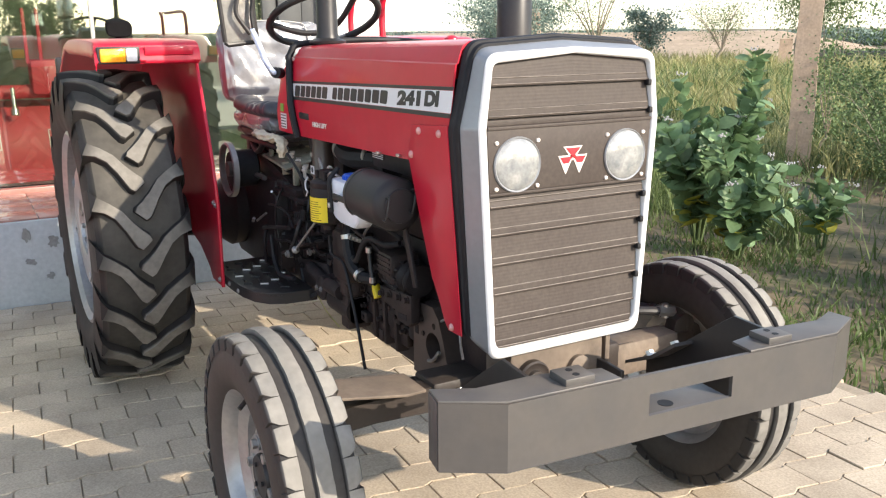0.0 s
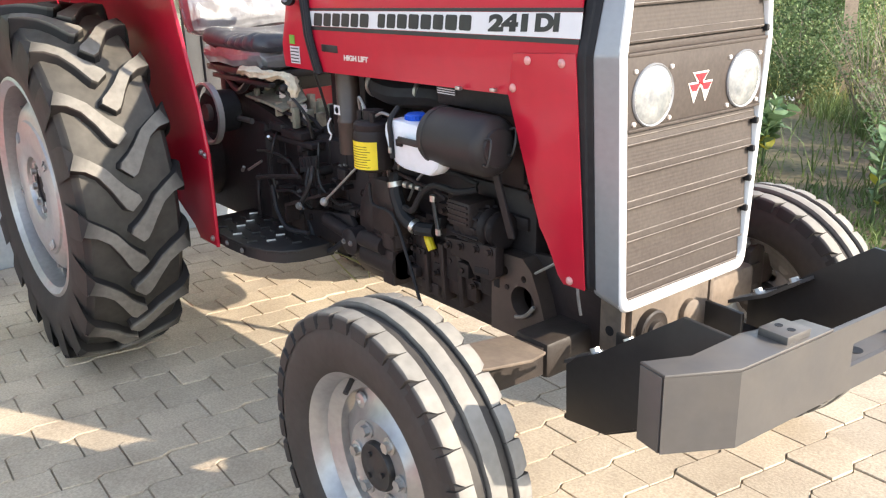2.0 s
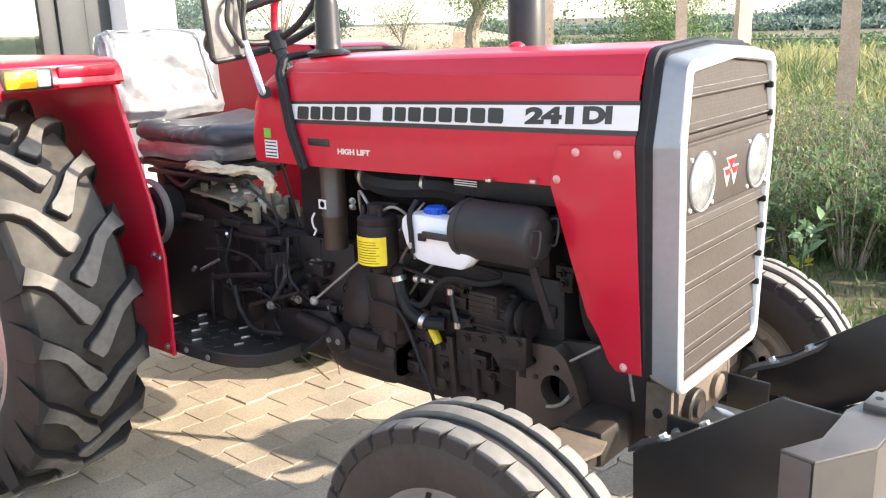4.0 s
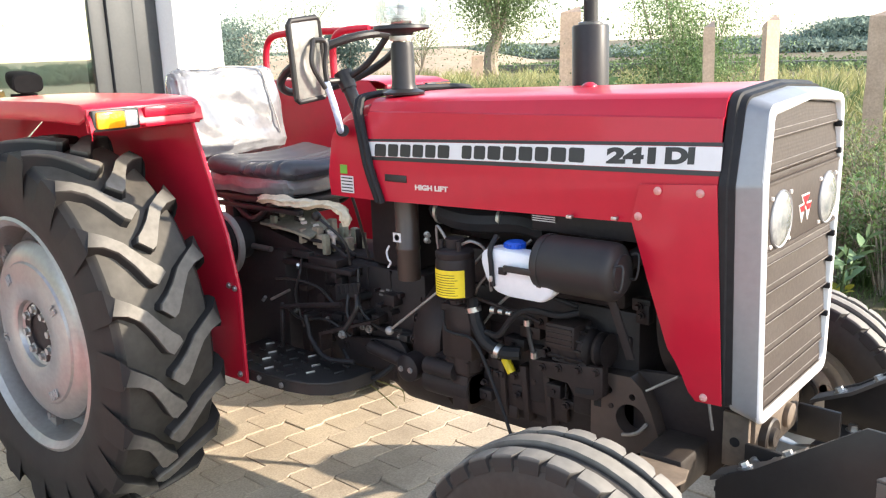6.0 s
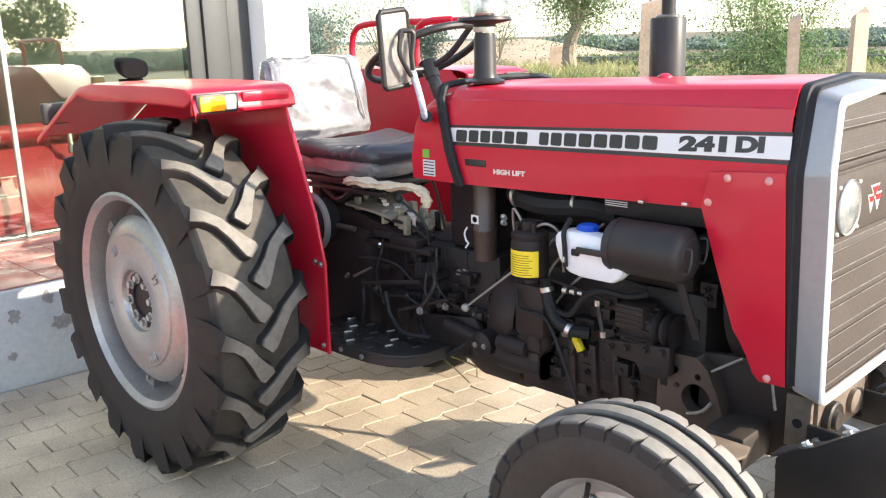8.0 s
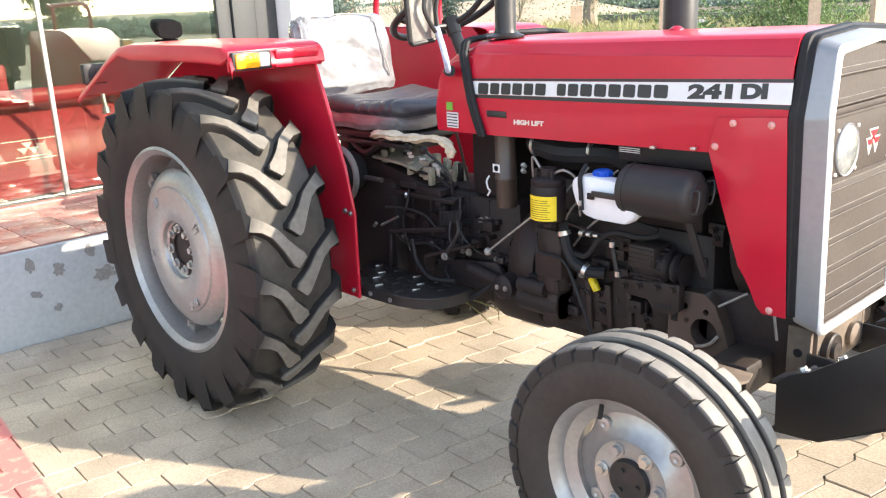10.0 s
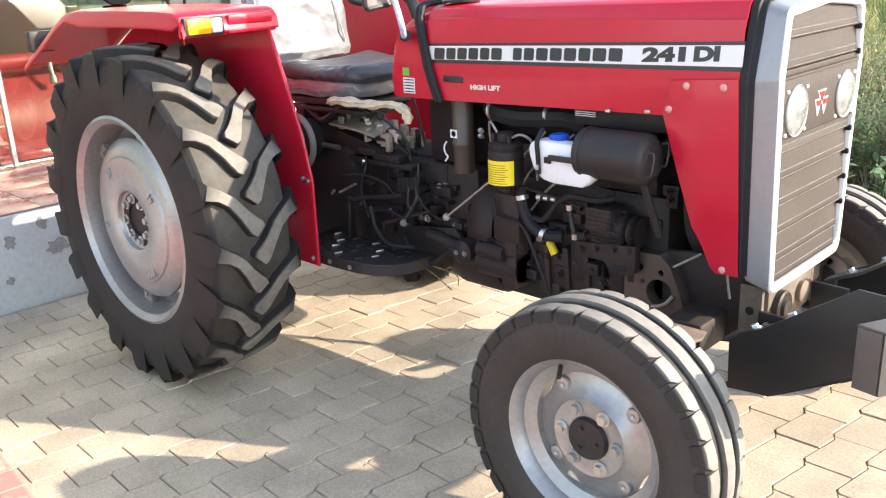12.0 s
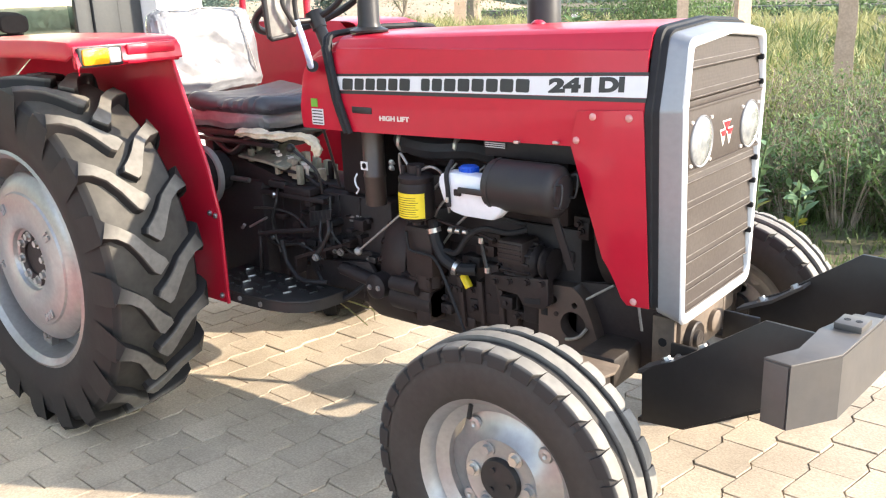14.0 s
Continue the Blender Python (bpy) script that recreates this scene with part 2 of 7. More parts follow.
LEAF_WEED = leaf_mat("yellow_green_leaf", (0.215, 0.27, 0.085), (0.31, 0.345, 0.125), spread=0.4)
# pale blue-green: the haze of distance is mixed into this leaf colour
LEAF_HAZED = leaf_mat("hazed_leaf", (0.17, 0.225, 0.185), (0.215, 0.27, 0.215), rough=0.95, spread=0.3)
GRASS = leaf_mat("grass_blade", (0.098, 0.145, 0.045), (0.165, 0.200, 0.070), spread=0.25, scale=0.7, through=0.4)
DRY_GRASS = leaf_mat("dry_grass_blade", (0.36, 0.335, 0.145), (0.255, 0.27, 0.105), spread=0.25, scale=0.6, through=0.4)
FLOWER = mat("pale_flower", (0.42, 0.40, 0.40), rough=0.7, scale=30)


def paver_material():
    m = mat("concrete_paver", (0.490, 0.405, 0.300), (0.318, 0.256, 0.186), rough=0.85, scale=2.6, amount=0.9, bump=0.35, bscale=130, fine=0.18, spread=0.08)
    nt = m.node_tree
    b = nt.nodes["Principled BSDF"]
    base = b.inputs["Base Color"].links[0].from_socket
    geo = nt.nodes.new("ShaderNodeNewGeometry")
    dot = nt.nodes.new("ShaderNodeVectorMath")
    dot.operation = "DOT_PRODUCT"
    dot.inputs[1].default_value = (-0.104, -0.995, 0)
    nt.links.new(geo.outputs["Position"], dot.inputs[0])
    edge = nt.nodes.new("ShaderNodeMapRange")
    edge.inputs["From Min"].default_value, edge.inputs["From Max"].default_value = 1.478, 1.490
    nt.links.new(dot.outputs["Value"], edge.inputs[0])
    worn = nt.nodes.new("ShaderNodeTexNoise")
    worn.inputs["Scale"].default_value, worn.inputs["Detail"].default_value = 22, 8
    nt.links.new(geo.outputs["Position"], worn.inputs["Vector"])
    keep = nt.nodes.new("ShaderNodeMapRange")
    keep.inputs["From Min"].default_value, keep.inputs["From Max"].default_value = 0.33, 0.47
    nt.links.new(worn.outputs[0], keep.inputs[0])
    both = nt.nodes.new("ShaderNodeMath")
    both.operation = "MULTIPLY"
    nt.links.new(edge.outputs[0], both.inputs[0])
    nt.links.new(keep.outputs[0], both.inputs[1])
    mx = nt.nodes.new("ShaderNodeMix")
    mx.data_type = "RGBA"
    nt.links.new(both.outputs[0], mx.inputs[0])
    nt.links.new(base, mx.inputs[6])
    mx.inputs[7].default_value = (0.60, 0.19, 0.165, 1)
    nt.links.new(mx.outputs[2], b.inputs["Base Color"])
    return m


PAVER = paver_material()


def glass_material(name, tint=(0.86, 0.90, 0.86), clear=0.9, body=(0.95, 0.97, 0.95)):
    m = bpy.data.materials.new(name)
    m.use_nodes = True
    nt = m.node_tree
    nt.nodes.remove(nt.nodes["Principled BSDF"])
    gl = nt.nodes.new("ShaderNodeBsdfGlossy")
    gl.inputs["Roughness"].default_value = 0.015
    gl.inputs[0].default_value = (*tint, 1)
    tr = nt.nodes.new("ShaderNodeBsdfTransparent")
    tr.inputs[0].default_value = (*body, 1)
    mx = nt.nodes.new("ShaderNodeMixShader")
    mx.inputs[0].default_value = clear
    nt.links.new(gl.outputs[0], mx.inputs[1])
    nt.links.new(tr.outputs[0], mx.inputs[2])
    nt.links.new(mx.outputs[0], nt.nodes["Material Output"].inputs[0])
    return m


GLASS = glass_material("reflective_shop_glass", (0.80, 0.85, 0.78), 0.76, (0.89, 0.93, 0.86))
BOWL = glass_material("clear_bowl_plastic", (0.9, 0.9, 0.9), 0.70, (0.86, 0.87, 0.87))
MIRROR = mat("mirror_glass", (0.85, 0.85, 0.85), rough=0.03, metal=1.0, rvar=0.01, fine=0)

# ---- mesh tools ----


def part(name, bm, material, parent=None, label="", smooth=35):
    """One mesh object from a bmesh; smooth is the angle in degrees below which edges shade smooth."""
    bmesh.ops.recalc_face_normals(bm, faces=bm.faces)
    me = bpy.data.meshes.new(name)
    if smooth:
        lim = radians(smooth)
        for f in bm.faces:
            f.smooth = True
        for e in bm.edges:
            if len(e.link_faces) == 2:
                e.smooth = e.calc_face_angle(0) < lim
    bm.to_mesh(me)
    bm.free()
    me.materials.append(material)
    ob = new(name, me)
    if parent:
        ob.parent = parent
    if label:
        ob["label"] = label
    return ob


def B():
    return bmesh.new()


def box(bm, x0, x1, y0, y1, z0, z1, bev=0.0, m=None):
    r = bmesh.ops.create_cube(bm, size=1.0)
    vs = r["verts"]
    for v in vs:
        v.co = Vector((x0 + (v.co.x + 0.5) * (x1 - x0), y0 + (v.co.y + 0.5) * (y1 - y0), z0 + (v.co.z + 0.5) * (z1 - z0)))
        if m:
            v.co = m @ v.co
    if bev:
        es = list({e for v in vs for e in v.link_edges})
        bmesh.ops.bevel(bm, geom=es, offset=bev, segments=2, affect="EDGES", profile=0.5)
    return bm


def frame_of(d):
    d = Vector(d).normalized()
    a = d.cross(Vector((0, 0, 1)))
    if a.length < 1e-3:
        a = d.cross(Vector((1, 0, 0)))
    a.normalize()
    return a, d.cross(a).normalized()


def cyl(bm, p0, p1, r0, r1=None, seg=20, cap=True):
    p0, p1 = Vector(p0), Vector(p1)
    r1 = r0 if r1 is None else r1
    a, b = frame_of(p1 - p0)
    rings = []
    for p, r in ((p0, r0), (p1, r1)):
        rings.append([bm.verts.new(p + r * (math.cos(2 * math.pi * k / seg) * a + math.sin(2 * math.pi * k / seg) * b)) for k in range(seg)])
    for k in range(seg):
        bm.faces.new((rings[0][k], rings[0][(k + 1) % seg], rings[1][(k + 1) % seg], rings[1][k]))
    if cap:
        bm.faces.new(rings[0])
        bm.faces.new(rings[1])
    return bm


def spline(pts, n=6):
    """Catmull-Rom points through pts."""
    P = [Vector(p) for p in pts]
    P = [2 * P[0] - P[1]] + P + [2 * P[-1] - P[-2]]
    out = []
    for i in range(1, len(P) - 2):
        for k in range(n):
            t = k / n
            a, b, c, d = P[i - 1], P[i], P[i + 1], P[i + 2]
            out.append(0.5 * (2 * b + (c - a) * t + (2 * a - 5 * b + 4 * c - d) * t * t + (3 * b - a - 3 * c + d) * t ** 3))
    out.append(P[-2])
    return out


def hose(bm, pts, r, seg=10, n=6, taper=None):
    """A tube swept along a smooth line."""
    P = spline(pts, n) if n > 1 else [Vector(p) for p in pts]
    rings = []
    up = None
    for i, p in enumerate(P):
        d = (P[min(i + 1, len(P) - 1)] - P[max(i - 1, 0)]).normalized()
        if up is None:
            up = frame_of(d)[0]
        up = (up - d * up.dot(d)).normalized()
        s = d.cross(up)
        rr = r if taper is None else r + (taper - r) * i / (len(P) - 1)
        rings.append([bm.verts.new(p + rr * (math.cos(2 * math.pi * k / seg) * up + math.sin(2 * math.pi * k / seg) * s)) for k in range(seg)])
    for i in range(len(rings) - 1):
        for k in range(seg):
            bm.faces.new((rings[i][k], rings[i][(k + 1) % seg], rings[i + 1][(k + 1) % seg], rings[i + 1][k]))
    bm.faces.new(rings[0])
    bm.faces.new(rings[-1])
    return bm


def lathe(bm, prof, seg=64, c=(0, 0, 0), axis="y", close=False, cap=True):
    """Revolve (radius, along) pairs round an axis through c."""
    c = Vector(c)
    rings = []
    for r, h in prof:
        ring = []
        for k in range(seg):
            a = 2 * math.pi * k / seg
            u, v = r * math.cos(a), r * math.sin(a)
            ring.append(bm.verts.new(c + Vector({"y": (u, h, v), "x": (h, u, v), "z": (u, v, h)}[axis])))
        rings.append(ring)
    n = len(rings)
    for i in range(n if close else n - 1):
        a, b = rings[i], rings[(i + 1) % n]
        for k in range(seg):
            bm.faces.new((a[k], a[(k + 1) % seg], b[(k + 1) % seg], b[k]))
    if cap and not close:
        for i in (0, -1):
            if prof[i][0] > 1e-5:
                bm.faces.new(rings[i])
    return bm


def prism(bm, pts, lift, bev=0.0):
    """A plate: a polygon of 3D points thickened by the vector lift."""
    lift = Vector(lift)
    a = [bm.verts.new(Vector(p)) for p in pts]
    b = [bm.verts.new(Vector(p) + lift) for p in pts]
    fs = [bm.faces.new(a), bm.faces.new(b[::-1])]
    for k in range(len(pts)):
        j = (k + 1) % len(pts)
        fs.append(bm.faces.new((a[k], b[k], b[j], a[j])))
    if bev:
        es = list({e for f in fs[:2] for e in f.edges})
        bmesh.ops.bevel(bm, geom=es, offset=bev, segments=2, affect="EDGES", profile=0.5)
    return bm


def xz(pts, y):
    return [(x, y, z) for x, z in pts]


def loft(bm, sections, close=True, caps=False):
    rows = [[bm.verts.new(Vector(p)) for p in s] for s in sections]
    for a, b in zip(rows, rows[1:]):
        n = len(a)
        for k in range(n if close else n - 1):
            bm.faces.new((a[k], a[(k + 1) % n], b[(k + 1) % n], b[k]))
    if caps:
        bm.faces.new(rows[0])
        bm.faces.new(rows[-1])
    return bm


def bolt(bm, p, d, r=0.009, h=0.008):
    p, d = Vector(p), Vector(d).normalized()
    cyl(bm, p - d * 0.002, p + d * 0.003, r * 1.5, seg=14)
    cyl(bm, p, p + d * h, r, seg=6)
    return bm


def thing(name, label, category, at=(0, 0, 0), group=""):
    ob = new(name)
    ob.empty_display_size = 0.2
    ob.location = at
    return tagged(ob, label, category, group)


def text_mesh(body, size, extrude, bold=0.0):
    """A flat text as a bmesh in the xy plane, its left lower corner at the origin."""
    cu = bpy.data.curves.new("lettering", "FONT")
    cu.body, cu.size, cu.extrude, cu.offset = body, size, extrude, bold
    ob = bpy.data.objects.new("lettering", cu)
    scene.collection.objects.link(ob)
    dg = bpy.context.evaluated_depsgraph_get()
    me = bpy.data.meshes.new_from_object(ob.evaluated_get(dg))
    bm = bmesh.new()
    bm.from_mesh(me)
    bpy.data.objects.remove(ob)
    bpy.data.meshes.remove(me)
    lo = Vector((min(v.co.x for v in bm.verts), min(v.co.y for v in bm.verts), 0))
    for v in bm.verts:
        v.co -= lo
    return bm

# ---- ground, pavement, building ----


def ground_height(x, y):
    k = min(1.0, max(0.0, (y - 1.9) / 7.0))
    return -0.090 - 0.265 * k * k * (3 - 2 * k)


# the paved apron falls gently towards the building
FALL = Matrix.Translation((0, 0, -0.0374)) @ Matrix.Rotation(-math.atan(0.0225), 4, "Y")


def build_ground():
    bm = B()
    xs = [-900, -300, -120, -60] + [-30 + 1.5 * k for k in range(31)] + [25, 40, 80, 200, 500, 900]
    ys = [-900, -300, -80, -20, -6, 0, 1.6] + [2.0 + 0.8 * k for k in range(26)] + [26, 32, 45, 80, 200, 500, 900]
    rows = [[bm.verts.new((x, y, ground_height(x, y) + (0.05 * noise.noise((0.6 * x, 0.6 * y, 0)) if 2 < y < 40 else 0))) for x in xs] for y in ys]
    for a, b in zip(rows, rows[1:]):
        for k in range(len(xs) - 1):
            bm.faces.new((a[k], a[k + 1], b[k + 1], b[k]))
    return tagged(part("ground", bm, SOIL), "dry brown field soil with patchy green and yellow grass", "ground", kind="structure")


ground = build_ground()

PAVE_X0, PAVE_X1, PAVE_Y0, PAVE_Y1 = -1.43, 4.66, -3.52, 1.72
bm = B()
box(bm, PAVE_X0 - 0.02, PAVE_X1, PAVE_Y0, PAVE_Y1, -0.10, -0.011, 0, FALL)
pavement = tagged(part("pavement", bm, SAND), "interlocking beige concrete pavers with sandy joints and a red-painted strip", "pavement", kind="structure")

bm = B()
box(bm, PAVE_X1 + 0.3, 15.0, -24.0, 24.0, -0.30, -0.045)
tagged(part("sandy_yard", bm, YARD), "pale sandy yard in front of the shop, mirrored in its glass", "yard", kind="structure")

# building: plinth, tiled veranda, shop front
PLX, FRONT = -1.43, -2.42
bm = B()
box(bm, -8.0, PLX, -7.0, 1.95, -0.16, 0.392, 0.008)
plinth = tagged(part("plinth", bm, CONCRETE), "pale blue-grey painted plinth with flaking patches, under the veranda", "plinth", kind="structure")


def scar(y, z, w, h, seed):
    rnd = random.Random(seed)
    bm = B()
    n = 18
    pts = []
    for k in range(n):
        a = 2 * math.pi * k / n
        q = 0.5 + 0.5 * rnd.random()
        pts.append((PLX + 0.0005, y + 0.5 * w * q * math.cos(a), z + 0.5 * h * q * math.sin(a)))
    prism(bm, pts, (0.0035, 0, 0))
    part("flaked_patch", bm, SCAR, plinth, smooth=0)


for k, (y, z, w, h) in enumerate(((-0.99, 0.32, 0.05, 0.10), (-0.86, 0.27, 0.07, 0.09), (-0.70, 0.33, 0.06, 0.08), (-0.64, 0.20, 0.14, 0.10),
                                  (-0.98, 0.17, 0.07, 0.05), (-0.89, 0.08, 0.05, 0.05), (-1.3, 0.22, 0.12, 0.07), (-0.5, 0.1, 0.1, 0.06), (-1.15, 0.3, 0.06, 0.05))):
    scar(y, z, w, h, k)

bm = B()
box(bm, FRONT + 0.03, FRONT + 0.11, -7.0, 0.68, 0.393, 0.43, 0.004)
tagged(part("window_sill_strip", bm, TILE), "low tiled sill under the shop glass", "sill", kind="structure")

bm = B()
box(bm, -8.0, FRONT + 0.2, 1.15, 1.50, 0.39, 3.4, 0.006)
tagged(part("wall_east", bm, WHITE_WALL), "white painted end wall of the showroom", "wall", kind="structure")
bm = B()
box(bm, -8.2, -8.0, -7.0, 1.5, 0.39, 3.4)
box(bm, -8.0, FRONT, -7.2, -7.0, 0.39, 3.4)
tagged(part("wall_back", bm, ROOM), "cream plastered back wall inside the showroom", "wall", kind="structure")
bm = B()
box(bm, -8.2, FRONT + 0.25, -7.2, 1.6, 3.4, 3.62, 0.01)
tagged(part("roof_slab", bm, WHITE_WALL), "white concrete roof slab of the showroom", "roof", kind="structure")

shopfront = thing("shopfront", "grey aluminium shop front with large reflective glass panes", "shop front", (FRONT, 0, 0.4))
tagged(shopfront, kind="structure")
shop_inv = Matrix.Translation((-FRONT, 0, -0.4))


def shop_part(name, bm, material, label=""):
    bmesh.ops.transform(bm, matrix=shop_inv, verts=bm.verts)
    return part(name, bm, material, shopfront, label)


for y0, y1, x0 in ((0.70, 0.80, -2.42), (0.805, 0.975, -2.40), (0.98, 1.145, -2.41)):
    bm = B()
    box(bm, x0 - 0.08, x0 + 0.02, y0, y1, 0.395, 3.395, 0.004)
    shop_part("mullion", bm, MULLION)
for y in (-0.41, -2.4, -4.6):
    bm = B()
    box(bm, FRONT - 0.02, FRONT + 0.012, y - 0.012, y + 0.012, 0.43, 3.395, 0.002)
    shop_part("mullion", bm, PALE_FRAME, "thin pale aluminium mullion")
for y0, y1 in ((-6.99, -4.613), (-4.587, -2.413), (-2.387, -0.423), (-0.397, 0.699)):
    bm = B()
    box(bm, FRONT - 0.006, FRONT, y0, y1, 0.435, 3.39)
    shop_part("pane", bm, GLASS, "reflective clear shop glass")

# ---- tyres and wheels ----


def wheel_point(r, th, y):
    return Vector((r * math.cos(th), y, r * math.sin(th)))


def swept_lug(bm, path, half):
    """A tread lug: a block along (y, angle, width factor, top radius, foot radius) stations."""
    rows = []
    for i, (y, th, f, r1, r0) in enumerate(path):
        a = path[max(i - 1, 0)]
        b = path[min(i + 1, len(path) - 1)]
        d = Vector((b[0] - a[0], (b[1] - a[1]) * r1)).normalized()
        # over the shoulder the block runs radially, so its width lies along the rim
        ny, nt_ = (0.0, math.copysign(1.0, -path[0][0])) if i < 3 else (-d.y, d.x)
        row = []
        foot, top = (1.12, 1.0) if i < 3 else (1.35, 0.85)
        for s, rr, g in ((-1, r0, foot), (-1, r1, top), (1, r1, top), (1, r0, foot)):
            hw = half * f * g * s
            row.append(bm.verts.new(wheel_point(rr, th + nt_ * hw / r1, y + ny * hw)))
        rows.append(row)
    for a, b in zip(rows, rows[1:]):
        for k in range(3):
            bm.faces.new((a[k], a[k + 1], b[k + 1], b[k]))
    bm.faces.new(rows[0])
    bm.faces.new(rows[-1])


def rear_wheel(at, side, turn):
    """side -1: outer face towards -y."""
    o = side
    R = 0.604
    bm = B()
    # rim: flanges, bead seats and drop centre
    prof = [(0.399, 0.165), (0.410, 0.160), (0.409, 0.150), (0.389, 0.142), (0.379, 0.030), (0.345, 0.0), (0.345, -0.05), (0.379, -0.08),
            (0.389, -0.142), (0.409, -0.150), (0.410, -0.160), (0.399, -0.165), (0.379, -0.146), (0.367, -0.08), (0.333, -0.05), (0.333, 0.0), (0.367, 0.030), (0.377, 0.146)]
    lathe(bm, [(0.975 * r, o * h) for r, h in prof], 72, close=True)
    rim = part("rear_wheel", bm, RIM_PAINT, tractor, "silver-painted steel rear wheel with ribbed black tyre")
    # dished centre disc
    bm = B()
    disc = [(0.306, 0.040), (0.318, 0.052), (0.316, 0.066), (0.300, 0.082), (0.272, 0.094), (0.252, 0.097), (0.246, 0.104), (0.20, 0.111), (0.135, 0.112), (0.118, 0.104), (0.108, 0.075),
            (0.100, 0.070), (0.098, 0.078), (0.12, 0.094), (0.2, 0.10), (0.27, 0.082), (0.300, 0.066)]
    lathe(bm, [(0.975 * r, o * (h + 0.034)) for r, h in disc], 64, close=True)
    part("centre_disc", bm, RIM_PAINT, rim)
    for k in range(6):
        a = turn + k * math.pi / 3 + 0.2
        bm = B()
        c = wheel_point(0.328, a, o * 0.075)
        m = Matrix.Translation(c) @ Matrix.Rotation(-a, 4, "Y")
        box(bm, -0.030, 0.036, -0.010, 0.010, -0.03, 0.03, 0.004, m)
        bolt(bm, wheel_point(0.326, a, o * 0.088), (0, o, 0), 0.011, 0.012)
        part("rim_lug", bm, DULL, rim)
    bm = B()
    lathe(bm, [(0.108, 0.112), (0.100, 0.118), (0.060, 0.120), (0.055, 0.084), (0.0, 0.084)] if o > 0 else [(0.108, -0.112), (0.100, -0.118), (0.060, -0.120), (0.055, -0.084), (0.0, -0.084)], 40)
    part("hub", bm, ENGINE, rim, "dark hub face inside the disc")
    for k in range(8):
        a = turn + k * math.pi / 4
        bm = B()
        bolt(bm, wheel_point(0.081, a, o * 0.119), (0, o, 0), 0.0125, 0.016)
        part("wheel_nut", bm, STEEL, rim)
    for a0 in (0.6, 2.2, 3.4, 5.2):
        bm = B()
        n = 3 if a0 != 5.2 else 6
        for j in range(n):
            a = a0 + (j - n / 2) * 0.055
            rr = 0.205 if n == 3 else 0.215
            c = wheel_point(rr, a, o * 0.146)
            box(bm, -0.015, 0.015, -0.0025, 0.0025, -0.0035, 0.0035, 0.001, Matrix.Translation(c) @ Matrix.Rotation(-a + 0.3 * (j % 2), 4, "Y"))
        part("embossed_mark", bm, RIM_PAINT, rim)
    # carcass
    bm = B()
    half = [(0.379, 0.146), (0.396, 0.158), (0.425, 0.172), (0.46, 0.182), (0.505, 0.185), (0.548, 0.179), (0.582, 0.169), (0.602, 0.148), (0.607, 0.09), (0.608, 0.045)]
    prof = [(r, h) for r, h in half] + [(r, -h) for r, h in half[::-1]]
    lathe(bm, [(r, o * h) for r, h in prof], 80, cap=False)
    tyre = part("tyre", bm, REAR_CASE, rim, "black rear tyre with tall dusty chevron lugs", smooth=28)
    # chevron lugs, centre leading: one mesh for each side of the tread
    n = 19
    for s in (1, -1):
        bm = B()
        swept_lug(bm, [(s * 0.186, 0.052, 2.00, 0.540, 0.50), (s * 0.185, 0.052, 1.95, 0.585, 0.52), (s * 0.180, 0.050, 1.75, 0.620, 0.53), (s * 0.166, 0.038, 1.15, 0.633, 0.54), (s * 0.125, 0.008, 0.84, 0.640, 0.57),
                       (s * 0.085, -0.038, 0.80, 0.642, 0.576), (s * 0.050, -0.112, 0.86, 0.643, 0.578), (s * 0.024, -0.166, 1.12, 0.643, 0.578), (s * 0.006, -0.198, 1.32, 0.643, 0.578), (s * -0.006, -0.220, 1.05, 0.643, 0.578)], 0.0265)
        bmesh.ops.bevel(bm, geom=[e for e in bm.edges if e.calc_face_angle(0) > 0.7], offset=0.008, segments=2, affect="EDGES")
        lug = part("tread_lug", bm, REAR_LUG, rim, smooth=25)
        for k in range(n):
            ob = lug if k == 0 else new("tread_lug", lug.data)
            ob.parent = rim
            ob.rotation_euler = (0, -(turn + 2 * math.pi * (k + (0.5 if s < 0 else 0)) / n), 0)
    rim.location = at
    rim.scale = (0.986, 0.94, 0.986)
    return rim


